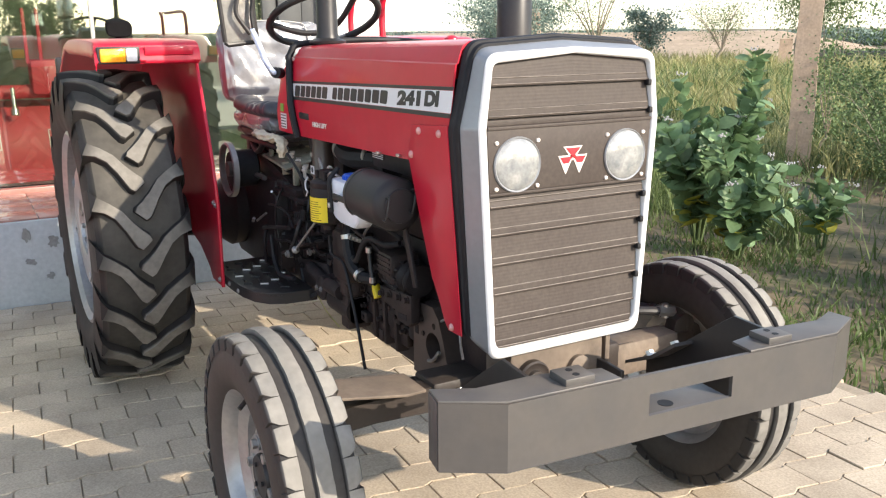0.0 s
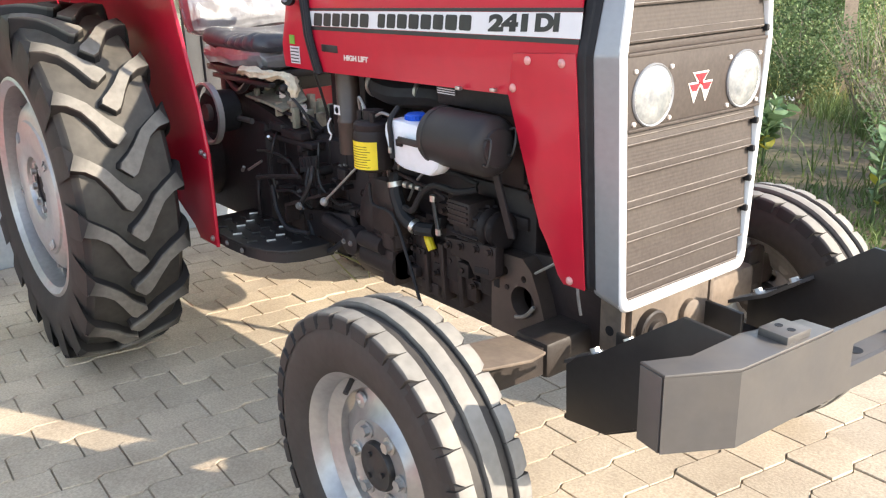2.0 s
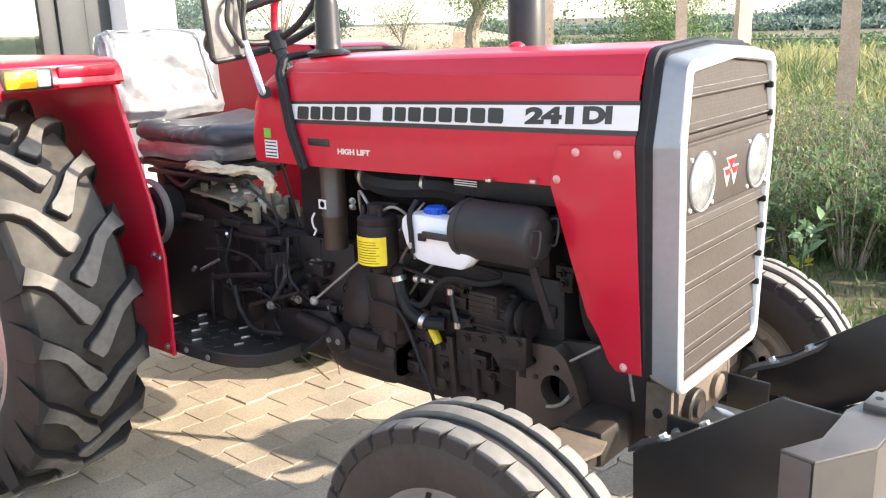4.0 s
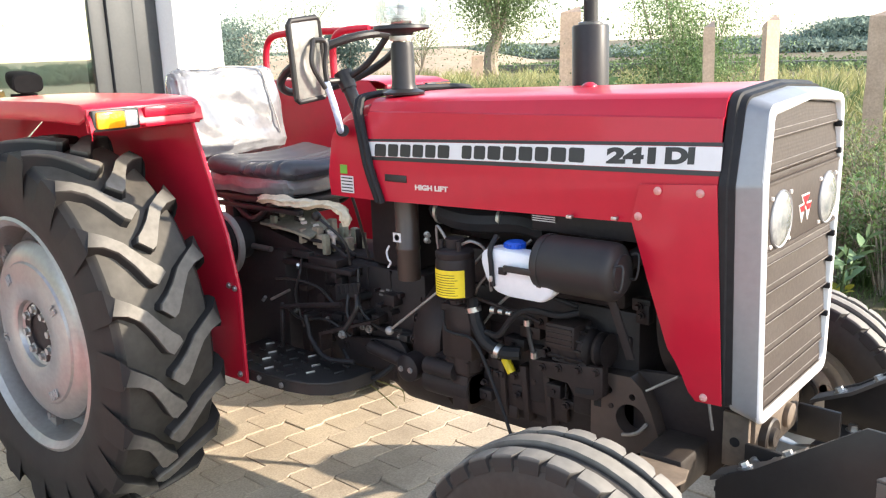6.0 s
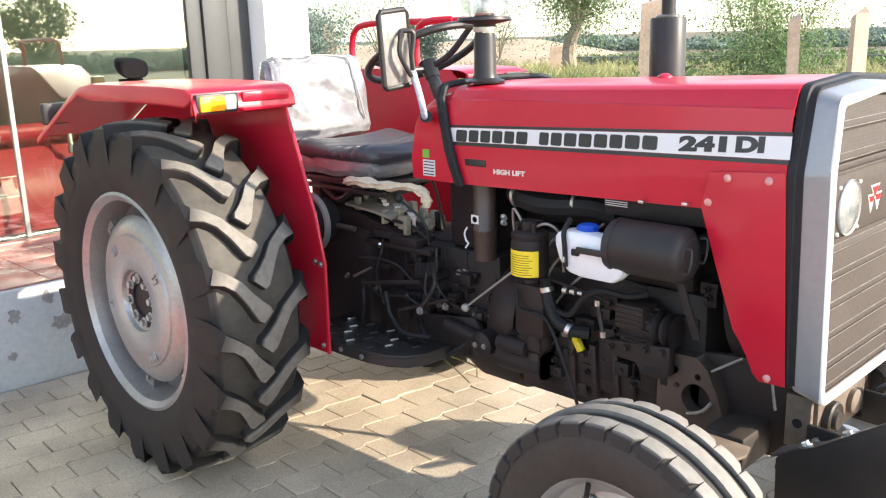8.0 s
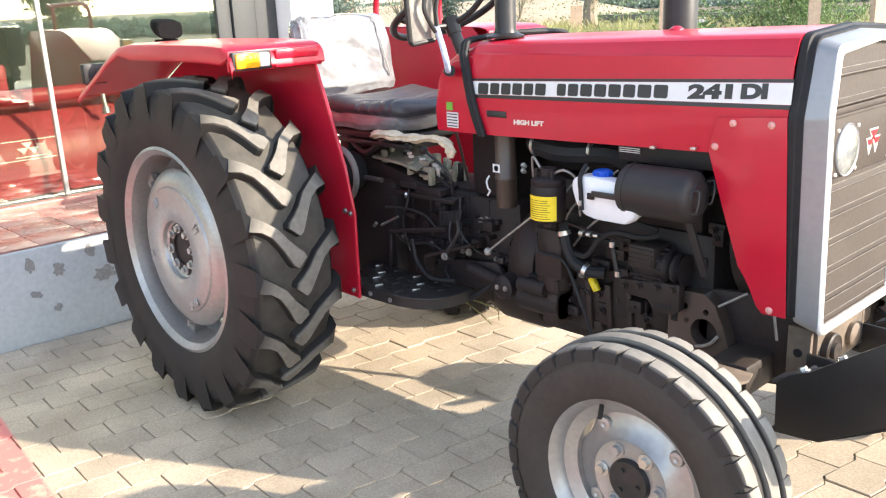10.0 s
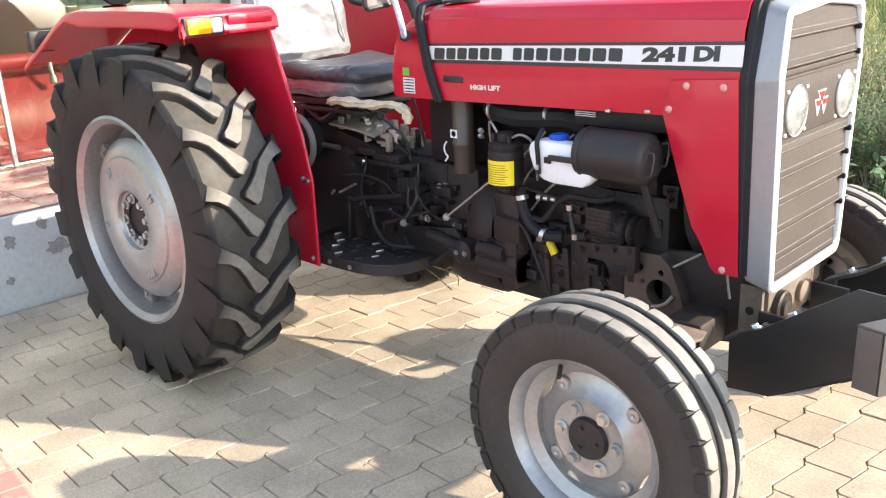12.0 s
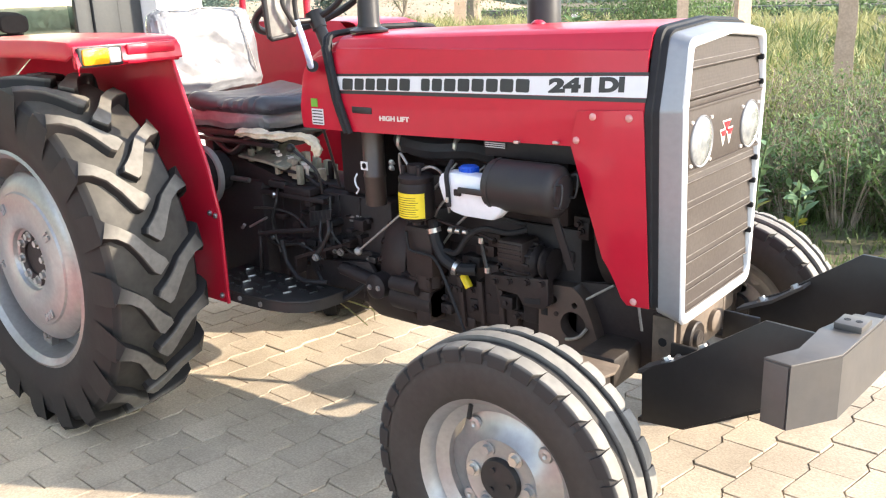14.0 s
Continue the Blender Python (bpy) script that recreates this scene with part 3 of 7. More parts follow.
def front_wheel(at, side, turn, steer=0.0):
    o = side
    bm = B()
    prof = [(0.214, 0.072), (0.223, 0.066), (0.222, 0.058), (0.206, 0.053), (0.200, 0.035), (0.172, 0.020), (0.172, -0.02), (0.200, -0.035), (0.206, -0.053),
            (0.222, -0.058), (0.223, -0.066), (0.214, -0.072), (0.197, -0.055), (0.192, -0.036), (0.164, -0.02), (0.164, 0.02), (0.192, 0.037), (0.198, 0.056)]
    lathe(bm, [(r, o * h) for r, h in prof], 64, close=True)
    rim = part("front_wheel", bm, RIM_PAINT, tractor, "silver-painted steel front wheel with three-rib tyre")
    bm = B()
    # disc with four shallow cut-outs at its edge
    rows = []
    stations = [(0.052, 0.030), (0.085, 0.030), (0.100, 0.034), (0.112, 0.020), (0.14, 0.006), (0.170, 0.000)]
    seg = 96
    for r, h in stations:
        row = []
        for k in range(seg):
            a = 2 * math.pi * k / seg
            cut = max(0.0, math.cos(4 * (a - turn + 0.40)) - 0.35) / 0.65
            rr = r - (0.016 * cut if r > 0.16 else 0)
            row.append(bm.verts.new(wheel_point(rr, a, o * h)))
        rows.append(row)
    for a, b in zip(rows, rows[1:]):
        for k in range(seg):
            bm.faces.new((a[k], a[(k + 1) % seg], b[(k + 1) % seg], b[k]))
    part("centre_disc", bm, RIM_PAINT, rim)
    for k in range(6):
        a = turn + 0.05 + k * math.pi / 3
        bm = B()
        bolt(bm, wheel_point(0.078, a, o * 0.032), (0, o, 0), 0.0125, 0.015)
        part("wheel_nut", bm, STEEL if k % 2 else RIM_PAINT, rim)
    for k in range(4):
        a = turn + math.pi / 4 + k * math.pi / 2
        bm = B()
        c = wheel_point(0.140, a, o * 0.008)
        lathe(bm, [(0.020, 0), (0.017, o * 0.006), (0.008, o * 0.008), (0.0, o * 0.004)], 20, c)
        part("rivet_boss", bm, RIM_PAINT, rim)
    bm = B()
    lathe(bm, [(0.056, o * 0.0), (0.055, o * 0.036), (0.051, o * 0.043), (0.044, o * 0.042), (0.028, o * 0.045), (0.0, o * 0.047)], 32)
    for k in range(3):
        a = turn + k * 2.1
        cyl(bm, wheel_point(0.03, a, o * 0.042), wheel_point(0.03, a, o * 0.050), 0.006, seg=8)
    part("hub_cap", bm, BLACK, rim, "black hub cap with peeling paint")
    bm = B()
    cyl(bm, wheel_point(0.19, 2.02, o * 0.03), wheel_point(0.165, 1.98, o * 0.062), 0.006, seg=10)
    part("valve_stem", bm, BLACK, rim)
    bm = B()
    half = [(0.206, 0.060), (0.214, 0.072), (0.235, 0.083), (0.262, 0.088), (0.290, 0.087), (0.312, 0.082), (0.324, 0.074), (0.331, 0.050), (0.334, 0.026)]
    prof = half + [(r, -h) for r, h in half[::-1]]
    lathe(bm, [(r, o * h) for r, h in prof], 96, cap=False)
    for s in (1, -1):
        lathe(bm, [(0.318, s * 0.0800), (0.3290, s * 0.0775), (0.3345, s * 0.070), (0.3385, s * 0.054), (0.330, s * 0.047)], 96, cap=False)
    part("tyre", bm, RUBBER, rim, "black three-rib front tyre with dusty tread", smooth=30)
    bm = B()
    # centre rib with a slightly wavering edge
    rows = []
    for k in range(192):
        t = 2 * math.pi * k / 192
        e = 0.0005 * (1 if (k // 3) % 2 else -1)
        rows.append([wheel_point(r, t, y) for r, y in ((0.328, 0.0195), (0.3475, 0.0175 + e), (0.3495, 0.006), (0.3495, -0.006), (0.3475, -0.0175 + e), (0.328, -0.0195))])
    loft(bm, rows + rows[:1], close=False)
    bmesh.ops.remove_doubles(bm, verts=bm.verts, dist=1e-5)
    part("centre_rib", bm, FRONT_LUG, rim, "worn centre rib", smooth=30)
    n = 32
    for s in (1, -1):
        bm = B()
        pitch = 2 * math.pi / n
        prev = first = None
        # blocks wider at the inner edge than at the notched shoulder
        for j in range(4):
            u = j / 3 - 0.5
            e = 0.0015 if j in (0, 3) else 0
            row = []
            for r, y, g in ((0.308, 0.0855, 0.72), (0.3345 - e, 0.0840, 0.73), (0.3415 - e, 0.0795, 0.76), (0.3435 - e, 0.0640, 0.95), (0.3445 - e, 0.047, 0.98), (0.328, 0.043, 0.98)):
                row.append(bm.verts.new(wheel_point(r, pitch * (0.5 + u * g + 0.40 * (1 - g)), s * y)))
            if prev:
                for q in range(5):
                    bm.faces.new((prev[q], prev[q + 1], row[q + 1], row[q]))
            else:
                first = row
            prev = row
        bm.faces.new(first)
        bm.faces.new(prev)
        block = part("tread_block", bm, FRONT_LUG, rim, smooth=30)
        for k in range(n):
            ob = block if k == 0 else new("tread_block", block.data)
            ob.parent = rim
            ob.rotation_euler = (0, -(turn + 2 * math.pi * (k + (0.4 if s < 0 else 0)) / n), 0)
    rim.location = at
    rim.rotation_euler = (0, 0, radians(steer))
    return rim


# ---- tractor ----
tractor = thing("tractor", "red farm tractor with silver grille surround, standing on concrete pavers", "tractor", (0.9, 0, 0))
TINV = Matrix.Translation((-0.9, 0, 0))


def tp(name, bm, material, label="", parent=None, smooth=35):
    """A part of the tractor, given in the place's coordinates."""
    bmesh.ops.transform(bm, matrix=TINV, verts=bm.verts)
    return part(name, bm, material, parent or tractor, label, smooth)


def off(x, y, z):
    return (x - 0.9, y, z)


rear_wheel(off(-0.163, -0.710, 0.5900), -1, 0.12)
rear_wheel(off(-0.163, 0.640, 0.5900), 1, 0.02)
front_wheel(off(1.783, -0.692, 0.352), -1, -0.10, 0)
front_wheel(off(1.800, 0.625, 0.352), 1, 0.25, 0)

# bonnet
HX0, HX1, RISE = 0.858, 1.899, 0.024


def hood_z(x):
    return RISE * (x - HX0) / (HX1 - HX0)


def hood_section(x, grow=0.0):
    """The bonnet's outline at x, from the right lower edge over the top to the left one."""
    dz = hood_z(x)
    # the crease runs level while the bonnet rises
    c = 0.017 - 0.016 * min(1.0, max(0.0, (x - HX0) / (HX1 - HX0)))
    half = [(0.279, 1.036), (0.283, 1.10), (0.2835, 1.14), (0.2745, 1.21), (0.2665 - 0.131 * c, 1.268 + c), (0.2612 - 0.131 * c, 1.2715 + c), (0.2600 - 0.131 * c, 1.2745 + c), (0.2525, 1.300), (0.246, 1.311), (0.233, 1.319), (0.205, 1.323), (0.12, 1.327), (0.0, 1.329)]
    pts = [(x, -(h + grow), z + dz + (grow if z > 1.3 else 0)) for h, z in half]
    return pts + [(x, h + grow, z + dz + (grow if z > 1.3 else 0)) for h, z in half[::-1][1:]]


bm = B()
xs = [HX0 + (HX1 - HX0) * k / 12 for k in range(13)]
outer = [hood_section(x) for x in xs]
inner = [hood_section(x, -0.004) for x in xs]
loft(bm, outer, close=False)
loft(bm, inner, close=False)
for end in (0, -1):
    loft(bm, [outer[end], inner[end]], close=False)
for side in (0, -1):
    loft(bm, [[s[side] for s in outer], [s[side] for s in inner]], close=False)
bonnet = tp("bonnet", bm, RED, "glossy red sheet-steel bonnet", smooth=25)



def lean(bm):
    """Lay decals on the side of the bonnet, which leans inwards above its middle."""
    for v in bm.verts:
        v.co.y -= math.copysign(0.131 * max(0.0, v.co.z - 1.14 - hood_z(v.co.x)), v.co.y)
    return bm


for s in (-1, 1):
    # side decal: silver-white band between two dark lines
    def band(x0, x1, z0, z1, y):
        return [(x0, s * y, z0[0]), (x1, s * y, z0[1]), (x1, s * y, z1[1]), (x0, s * y, z1[0])]
    bm = B()
    prism(bm, band(0.866, 1.903, (1.163, 1.186), (1.203, 1.236), 0.2838), (0, s * 0.0012, 0))
    tp("side_decal", lean(bm), DECAL_WHITE, "silver-white side band", bonnet)
    bm = B()
    prism(bm, band(0.864, 1.902, (1.152, 1.175), (1.162, 1.185), 0.2838), (0, s * 0.0012, 0))
    prism(bm, band(0.862, 1.904, (1.204, 1.237), (1.211, 1.245), 0.2838), (0, s * 0.0012, 0))
    tp("decal_border", lean(bm), DECAL_BLACK, "black border lines", bonnet)
    # maker's name as plain letter-sized blocks
    cells = [0.052, 0.046, 0.046, 0.046, 0.044, 0.048, -0.034, 0.040, 0.044, 0.048, 0.048, 0.048, 0.046, 0.050, 0.050]
    x = 0.892
    for w in cells:
        if w < 0:
            x -= w
            continue
        bm = B()
        x1 = x + w - 0.008
        zb = 1.1645 + 0.020 * (x - 0.885) / 0.65
        zt, cut = zb + 0.034, 0.004
        pts = [(x + cut, zb), (x1 - cut, zb), (x1, zb + cut), (x1, zt - cut), (x1 - cut, zt), (x + cut, zt), (x, zt - cut), (x, zb + cut)]
        prism(bm, [(a, s * 0.2852, b) for a, b in pts], (0, s * 0.0008, 0))
        tp("letter_block", lean(bm), DECAL_BLACK, "", bonnet, smooth=0)
        x += w
    for word, x0, wide_to in (("241", 1.632, 0.122), ("DI", 1.776, 0.068)):
        bm = text_mesh(word, 0.048, 0.0004, 0.0030)
        wide, high = max(v.co.x for v in bm.verts), max(v.co.y for v in bm.verts)
        for v in bm.verts:
            u = v.co.x / wide
            xx = x0 + wide_to * u if s < 0 else 3.476 - x0 - wide_to * u
            v.co = Vector((xx, s * (0.2856 + v.co.z), 1.1865 + 0.0472 * (xx - 1.632) + 0.0365 * v.co.y / high))
        tp("model_lettering", lean(bm), DECAL_BLACK, "black model lettering", bonnet, smooth=0)
    bm = text_mesh("HIGH LIFT", 0.02, 0.0003, 0.0010)
    wide = max(v.co.x for v in bm.verts)
    for v in bm.verts:
        u = v.co.x / wide
        xx = 1.042 + 0.118 * (u if s < 0 else 1 - u)
        v.co = Vector((xx, s * (0.2836 + v.co.z), 1.079 + 0.003 * u + v.co.y * 0.95))
    tp("small_lettering", bm, DECAL_CREAM, "small cream lettering", bonnet, smooth=0)
    bm = B()
    box(bm, 0.930, 1.012, s * 0.282 - 0.004, s * 0.282 + 0.004, 1.096, 1.116, 0.002)
    tp("side_slot", bm, DECAL_BLACK, "dark ventilation slot", bonnet)

    # lower front side panel
    bm = B()
    prof = [(1.722, 1.147), (1.699, 1.062), (1.745, 0.905), (1.786, 0.770), (1.806, 0.742), (1.822, 0.712), (1.838, 0.672), (1.855, 0.654), (1.917, 0.656), (1.900, 1.158)]
    pts = [(x, s * (0.259 + 0.0275 * (z - 0.655) / 0.5), z) for x, z in prof]
    prism(bm, pts, (0, s * 0.0045, 0), 0.0015)
    panel = tp("side_panel", bm, RED, "red lower side panel", bonnet)
    for x, z in ((1.766, 1.135), (1.864, 1.137), (1.718, 1.073), (1.875, 0.668)):
        bm = B()
        y = s * (0.2638 + 0.0275 * (z - 0.655) / 0.5)
        lathe(bm, [(0.0095, y), (0.0095, y + s * 0.002), (0.007, y + s * 0.005), (0.003, y + s * 0.0065), (0.0, y + s * 0.0055)], 16, (x, 0, z))
        tp("screw", bm, SCREW, "", bonnet)

# rear cowl with instrument hood
bm = B()
cowl = []
for x, zt, hw in ((0.690, 1.225, 0.974), (0.703, 1.252, 0.985), (0.73, 1.274, 0.990), (0.77, 1.298, 0.993), (0.862, 1.321, 0.994)):
    cowl.append([(x, hw * p[1], 1.036 + (p[2] - 1.036) * (zt - 1.036) / 0.293) for p in hood_section(HX0)])
loft(bm, cowl, close=True, caps=True)
cowl_ob = tp("cowl", bm, RED, "red instrument cowl with warning stickers")
bm = B()
box(bm, 0.748, 0.776, -0.2838, -0.2815, 1.106, 1.132)
tp("sticker", bm, DECAL_GREEN, "green sticker", cowl_ob)
bm = B()
box(bm, 0.748, 0.800, -0.2838, -0.2815, 1.050, 1.100)
tp("sticker", bm, DECAL_WHITE, "white sticker with lines of print", cowl_ob)
bm = B()
for k in range(5):
    box(bm, 0.751, 0.797, -0.2845, -0.2838, 1.054 + 0.0095 * k, 1.0575 + 0.0095 * k)
tp("print_bars", bm, DECAL_BLACK, "", cowl_ob)
# rubber seals at both ends of the bonnet
bm = B()
for x, g in ((0.803, 0.006), (0.822, 0.009)):
    arch = [Vector(p) for p in hood_section(HX0)]
    bent = []
    for p in arch:
        out = Vector((0, p.y, p.z - 1.16)).normalized()
        bent.append(p + g * out + Vector((x - p.x + 0.098 * max(0.0, (1.31 - p.z) / 0.28), 0, 0)))
    hose(bm, bent, 0.010, 8, 1)
tp("rear_seal", bm, GASKET, "black rubber bonnet seal", bonnet)


def shell_outline(x, z0, hb, zk, hk, zt, ht, zp, rb=0.035, rt=0.018, n=6):
    """The surround's outline at x: sides that widen up to a knee, lean in above it, and meet in a low peak."""
    right = [(hb, z0, rb), (hk, zk, 0.05), (ht, zt, rt), (0.0, zp, 0.06)]
    ring = right + [(-h, z, r) for h, z, r in right[2::-1]]
    pts = []
    m = len(ring)
    for k, (h, z, r) in enumerate(ring):
        p = Vector((h, z))
        a = (Vector(ring[k - 1][:2]) - p).normalized()
        b = (Vector(ring[(k + 1) % m][:2]) - p).normalized()
        half = 0.5 * a.angle(b)
        cut = min(r / math.tan(half), 0.06)
        for q in range(n + 1):
            u = q / n
            c = (1 - u) ** 2 * (p + a * cut) + 2 * u * (1 - u) * p + u * u * (p + b * cut)
            pts.append((x, c.x, c.y))
    return pts


def opening(z):
    """Half width of the grille opening at height z."""
    return 0.2095 + 0.029 * (z - 0.634) / 0.519 if z < 1.153 else 0.2385 - 0.016 * (z - 1.153) / 0.14


# black band, silver shell, white rim, recess
bm = B()
loft(bm, [shell_outline(1.902, 0.655, 0.246, 1.15, 0.274, 1.328, 0.226, 1.340, rt=0.045), shell_outline(1.901, 0.646, 0.2555, 1.15, 0.2870, 1.346, 0.242, 1.3605, rt=0.045), shell_outline(1.917, 0.644, 0.2535, 1.152, 0.2850, 1.344, 0.240, 1.3585, rt=0.045),
          shell_outline(1.920, 0.643, 0.249, 1.152, 0.2810, 1.339, 0.236, 1.353, rt=0.045), shell_outline(1.934, 0.641, 0.247, 1.153, 0.2795, 1.337, 0.235, 1.350, rt=0.045), shell_outline(1.934, 0.650, 0.238, 1.153, 0.268, 1.322, 0.222, 1.336, rt=0.045)], caps=False)
tp("front_seal", bm, GASKET, "black rubber band behind the grille surround", bonnet)
bm = B()
loft(bm, [shell_outline(1.926, 0.648, 0.235, 1.154, 0.266, 1.315, 0.222, 1.330, rt=0.045), shell_outline(1.928, 0.636, 0.2455, 1.154, 0.277, 1.331, 0.234, 1.346, rt=0.045), shell_outline(1.948, 0.628, 0.2420, 1.154, 0.2735, 1.329, 0.234, 1.343, rt=0.042),
          shell_outline(1.984, 0.610, 0.2275, 1.155, 0.2590, 1.318, 0.237, 1.329, rt=0.036)])
shell = tp("grille_surround", bm, SILVER, "silver grille surround with white front edge", smooth=40)
bm = B()
loft(bm, [shell_outline(1.982, 0.609, 0.2280, 1.155, 0.2595, 1.319, 0.2375, 1.330, rt=0.036), shell_outline(1.990, 0.612, 0.2250, 1.155, 0.2560, 1.316, 0.2350, 1.327, rt=0.034), shell_outline(1.993, 0.618, 0.2200, 1.155, 0.2500, 1.311, 0.2310, 1.323, rt=0.030),
          shell_outline(1.991, 0.626, 0.2135, 1.154, 0.2425, 1.302, 0.2260, 1.318, rt=0.022), shell_outline(1.987, 0.630, 0.2105, 1.153, 0.2395, 1.297, 0.2230, 1.316), shell_outline(1.970, 0.632, 0.2095, 1.153, 0.2385, 1.296, 0.2225, 1.315)])
tp("white_edge", bm, WHITE_TRIM, "white front edge of the surround", shell, smooth=50)
bm = B()
prism(bm, shell_outline(1.964, 0.633, 0.2090, 1.153, 0.2380, 1.295, 0.2220, 1.3145), (0.006, 0, 0))
tp("grille_backing", bm, GRILLE, "dark mesh backing", shell)


def louvre(z0, z1, deep=0.006, ribs=8, peak=0.0):
    """One pressed grille slat: a sloping strip with fine ribs and a folded lower lip."""
    bm = B()
    n = ribs * 4
    rows = []
    for q in range(-4, 5):
        zt = z1 - peak * abs(q) / 4
        sec = []
        for k in range(n + 1):
            u = k / n
            z = zt + (z0 - zt) * u
            sec.append((1.975 + deep * min(1.0, 1.1 * u) + 0.00018 * (1 if (k % 4) in (1, 2) and 0.10 < u < 0.85 else 0), z))
        sec += [(1.975 + deep + 0.0045, z0 + 0.0035), (1.975 + deep + 0.0035, z0 - 0.001), (1.971, z0 + 0.001), (1.971, zt)]
        rows.append([(x, q / 4 * (opening(z) - 0.001), z) for x, z in sec])
    loft(bm, rows, caps=True)
    tp("grille_slat", bm, GRILLE, "", shell, smooth=20)
    # thin pale beads paint the highlight along each slat's worn folds
    bm = B()
    for z, x in ((z0 + 0.003, 1.9755 + deep + 0.0035), (z0 + 0.017, 1.9750 + deep * 0.85)):
        w = opening(z) - 0.004
        hose(bm, ((x, -w, z), (x, 0, z), (x, w, z)), 0.0013, 6, 1)
    tp("worn_fold", bm, FOLD_GLINT, "pale fold lines with highlight and wear put into their colour", shell)


louvre(1.249, 1.312, peak=0.019)
for z0, z1 in ((1.179, 1.245), (0.975, 1.000), (0.910, 0.971), (0.840, 0.906), (0.768, 0.836), (0.694, 0.764), (0.637, 0.690)):
    louvre(z0, z1)


def panel_strip(bm, x1, z0, z1):
    prism(bm, [(1.971, -opening(z0) + 0.001, z0), (1.971, opening(z0) - 0.001, z0), (1.971, opening(z1) - 0.001, z1), (1.971, -opening(z1) + 0.001, z1)], (x1 - 1.971, 0, 0), 0.002)


bm = B()
panel_strip(bm, 1.9875, 1.010, 1.152)
panel_strip(bm, 1.9905, 1.152, 1.160)
panel_strip(bm, 1.9835, 1.160, 1.174)
panel_strip(bm, 1.9905, 1.003, 1.010)
lamp_panel = tp("lamp_panel", bm, GRILLE, "brown pressed headlamp panel", shell)
for z in (1.238, 1.172, 0.965, 0.900, 0.830, 0.758):
    bm = B()
    box(bm, 1.976, 1.994, opening(z) - 0.010, opening(z) + 0.001, z - 0.003, z + 0.012, 0.003)
    tp("grille_clip", bm, GASKET, "", shell)
for y in (-0.157, 0.157):
    bm = B()
    lathe(bm, [(0.0635, 1.9855), (0.0640, 1.9905), (0.0620, 1.9935), (0.059, 1.9915), (0.055, 1.9875), (0.0, 1.9835)], 40, (0, y, 1.0715), "x")
    lamp = tp("headlamp", bm, SILVER, "round headlamp with ribbed glass lens")
    bm = B()
    lathe(bm, [(0.0605, 1.9905), (0.054, 1.9945), (0.04, 1.9985), (0.02, 2.0015), (0.0, 2.0020)], 40, (0, y, 1.0715), "x")
    tp("lens", bm, LAMP_GLASS, "ribbed pale glass", lamp)
    for dy in (-0.056, 0.056):
        for dz in (-0.052, 0.052):
            bm = B()
            lathe(bm, [(0.0050, 1.9875), (0.0045, 1.9915), (0.0, 1.9935)], 10, (0, y + dy, 1.0715 + dz), "x")
            tp("screw", bm, DECAL_CREAM, "", lamp)


def triangle(bm, y, z, w, h, x):
    prism(bm, [(x, y - w / 2, z), (x, y + w / 2, z), (x, y, z - h)], (0.0018, 0, 0))


badge_parts = ((0.0, 1.103, 0.056, 0.034), (-0.0200, 1.082, 0.044, 0.044), (0.0200, 1.082, 0.044, 0.044))
bm = B()
for y, z, w, h in badge_parts:
    triangle(bm, y, z, w, h, 1.9870)
badge = tp("badge", bm, DECAL_CREAM, "red and white triangular badge", shell, smooth=0)
bm = B()
for k, (y, z, w, h) in enumerate(badge_parts):
    top, foot = 0.40 * w, (0.02 if k == 0 else 0.17) * w
    z0, z1 = z - 0.0035, z - (0.72 if k == 0 else 0.42) * h
    prism(bm, [(1.9890, y - top, z0), (1.9890, y + top, z0), (1.9890, y + foot, z1), (1.9890, y - foot, z1)], (0.0012, 0, 0))
tp("badge_inlay", bm, BADGE_RED, "red enamel inlays", shell, smooth=0)

# exhaust and air intake
bm = B()
lathe(bm, [(0.030, 0.90), (0.03, 1.05), (0.054, 1.06), (0.056, 1.07), (0.056, 1.500), (0.053, 1.506), (0.034, 1.508), (0.034, 1.515), (0.022, 1.516), (0.022, 1.95), (0.019, 1.95), (0.019, 1.6)], 36, (1.215, 0.350, 0), "z")
exhaust = tp("exhaust", bm, BLACK, "black upright exhaust silencer and pipe")
bm = B()
lathe(bm, [(0.036, 1.505), (0.038, 1.512), (0.030, 1.516)], 30, (1.215, 0.350, 0), "z")
tp("clamp", bm, STEEL, "", exhaust)
AX, AY = 0.912, -0.169
bm = B()
lathe(bm, [(0.058, 1.330), (0.060, 1.336), (0.038, 1.345), (0.034, 1.36), (0.033, 1.46), (0.030, 1.475), (0.0, 1.475)], 32, (AX, AY, 0), "z")
intake = tp("air_intake", bm, BLACK, "black air intake stack with clear bowl")
bm = B()
lathe(bm, [(0.034, 1.478), (0.035, 1.484), (0.035, 1.492), (0.0, 1.492)], 28, (AX, AY, 0), "z")
tp("clamp", bm, STEEL, "bright clamp", intake)
bm = B()
lathe(bm, [(0.030, 1.490), (0.034, 1.500), (0.076, 1.508), (0.080, 1.512), (0.078, 1.520), (0.03, 1.524), (0.026, 1.54), (0.0, 1.54)], 36, (AX, AY, 0), "z")
tp("bowl_base", bm, BLACK, "", intake)
bm = B()
lathe(bm, [(0.070, 1.522), (0.073, 1.53), (0.072, 1.65), (0.06, 1.672), (0.0, 1.678), (0.0, 1.675), (0.058, 1.668), (0.069, 1.648), (0.070, 1.53)], 36, (AX, AY, 0), "z")
tp("clear_bowl", bm, BOWL, "clear plastic bowl", intake)
bm = B()
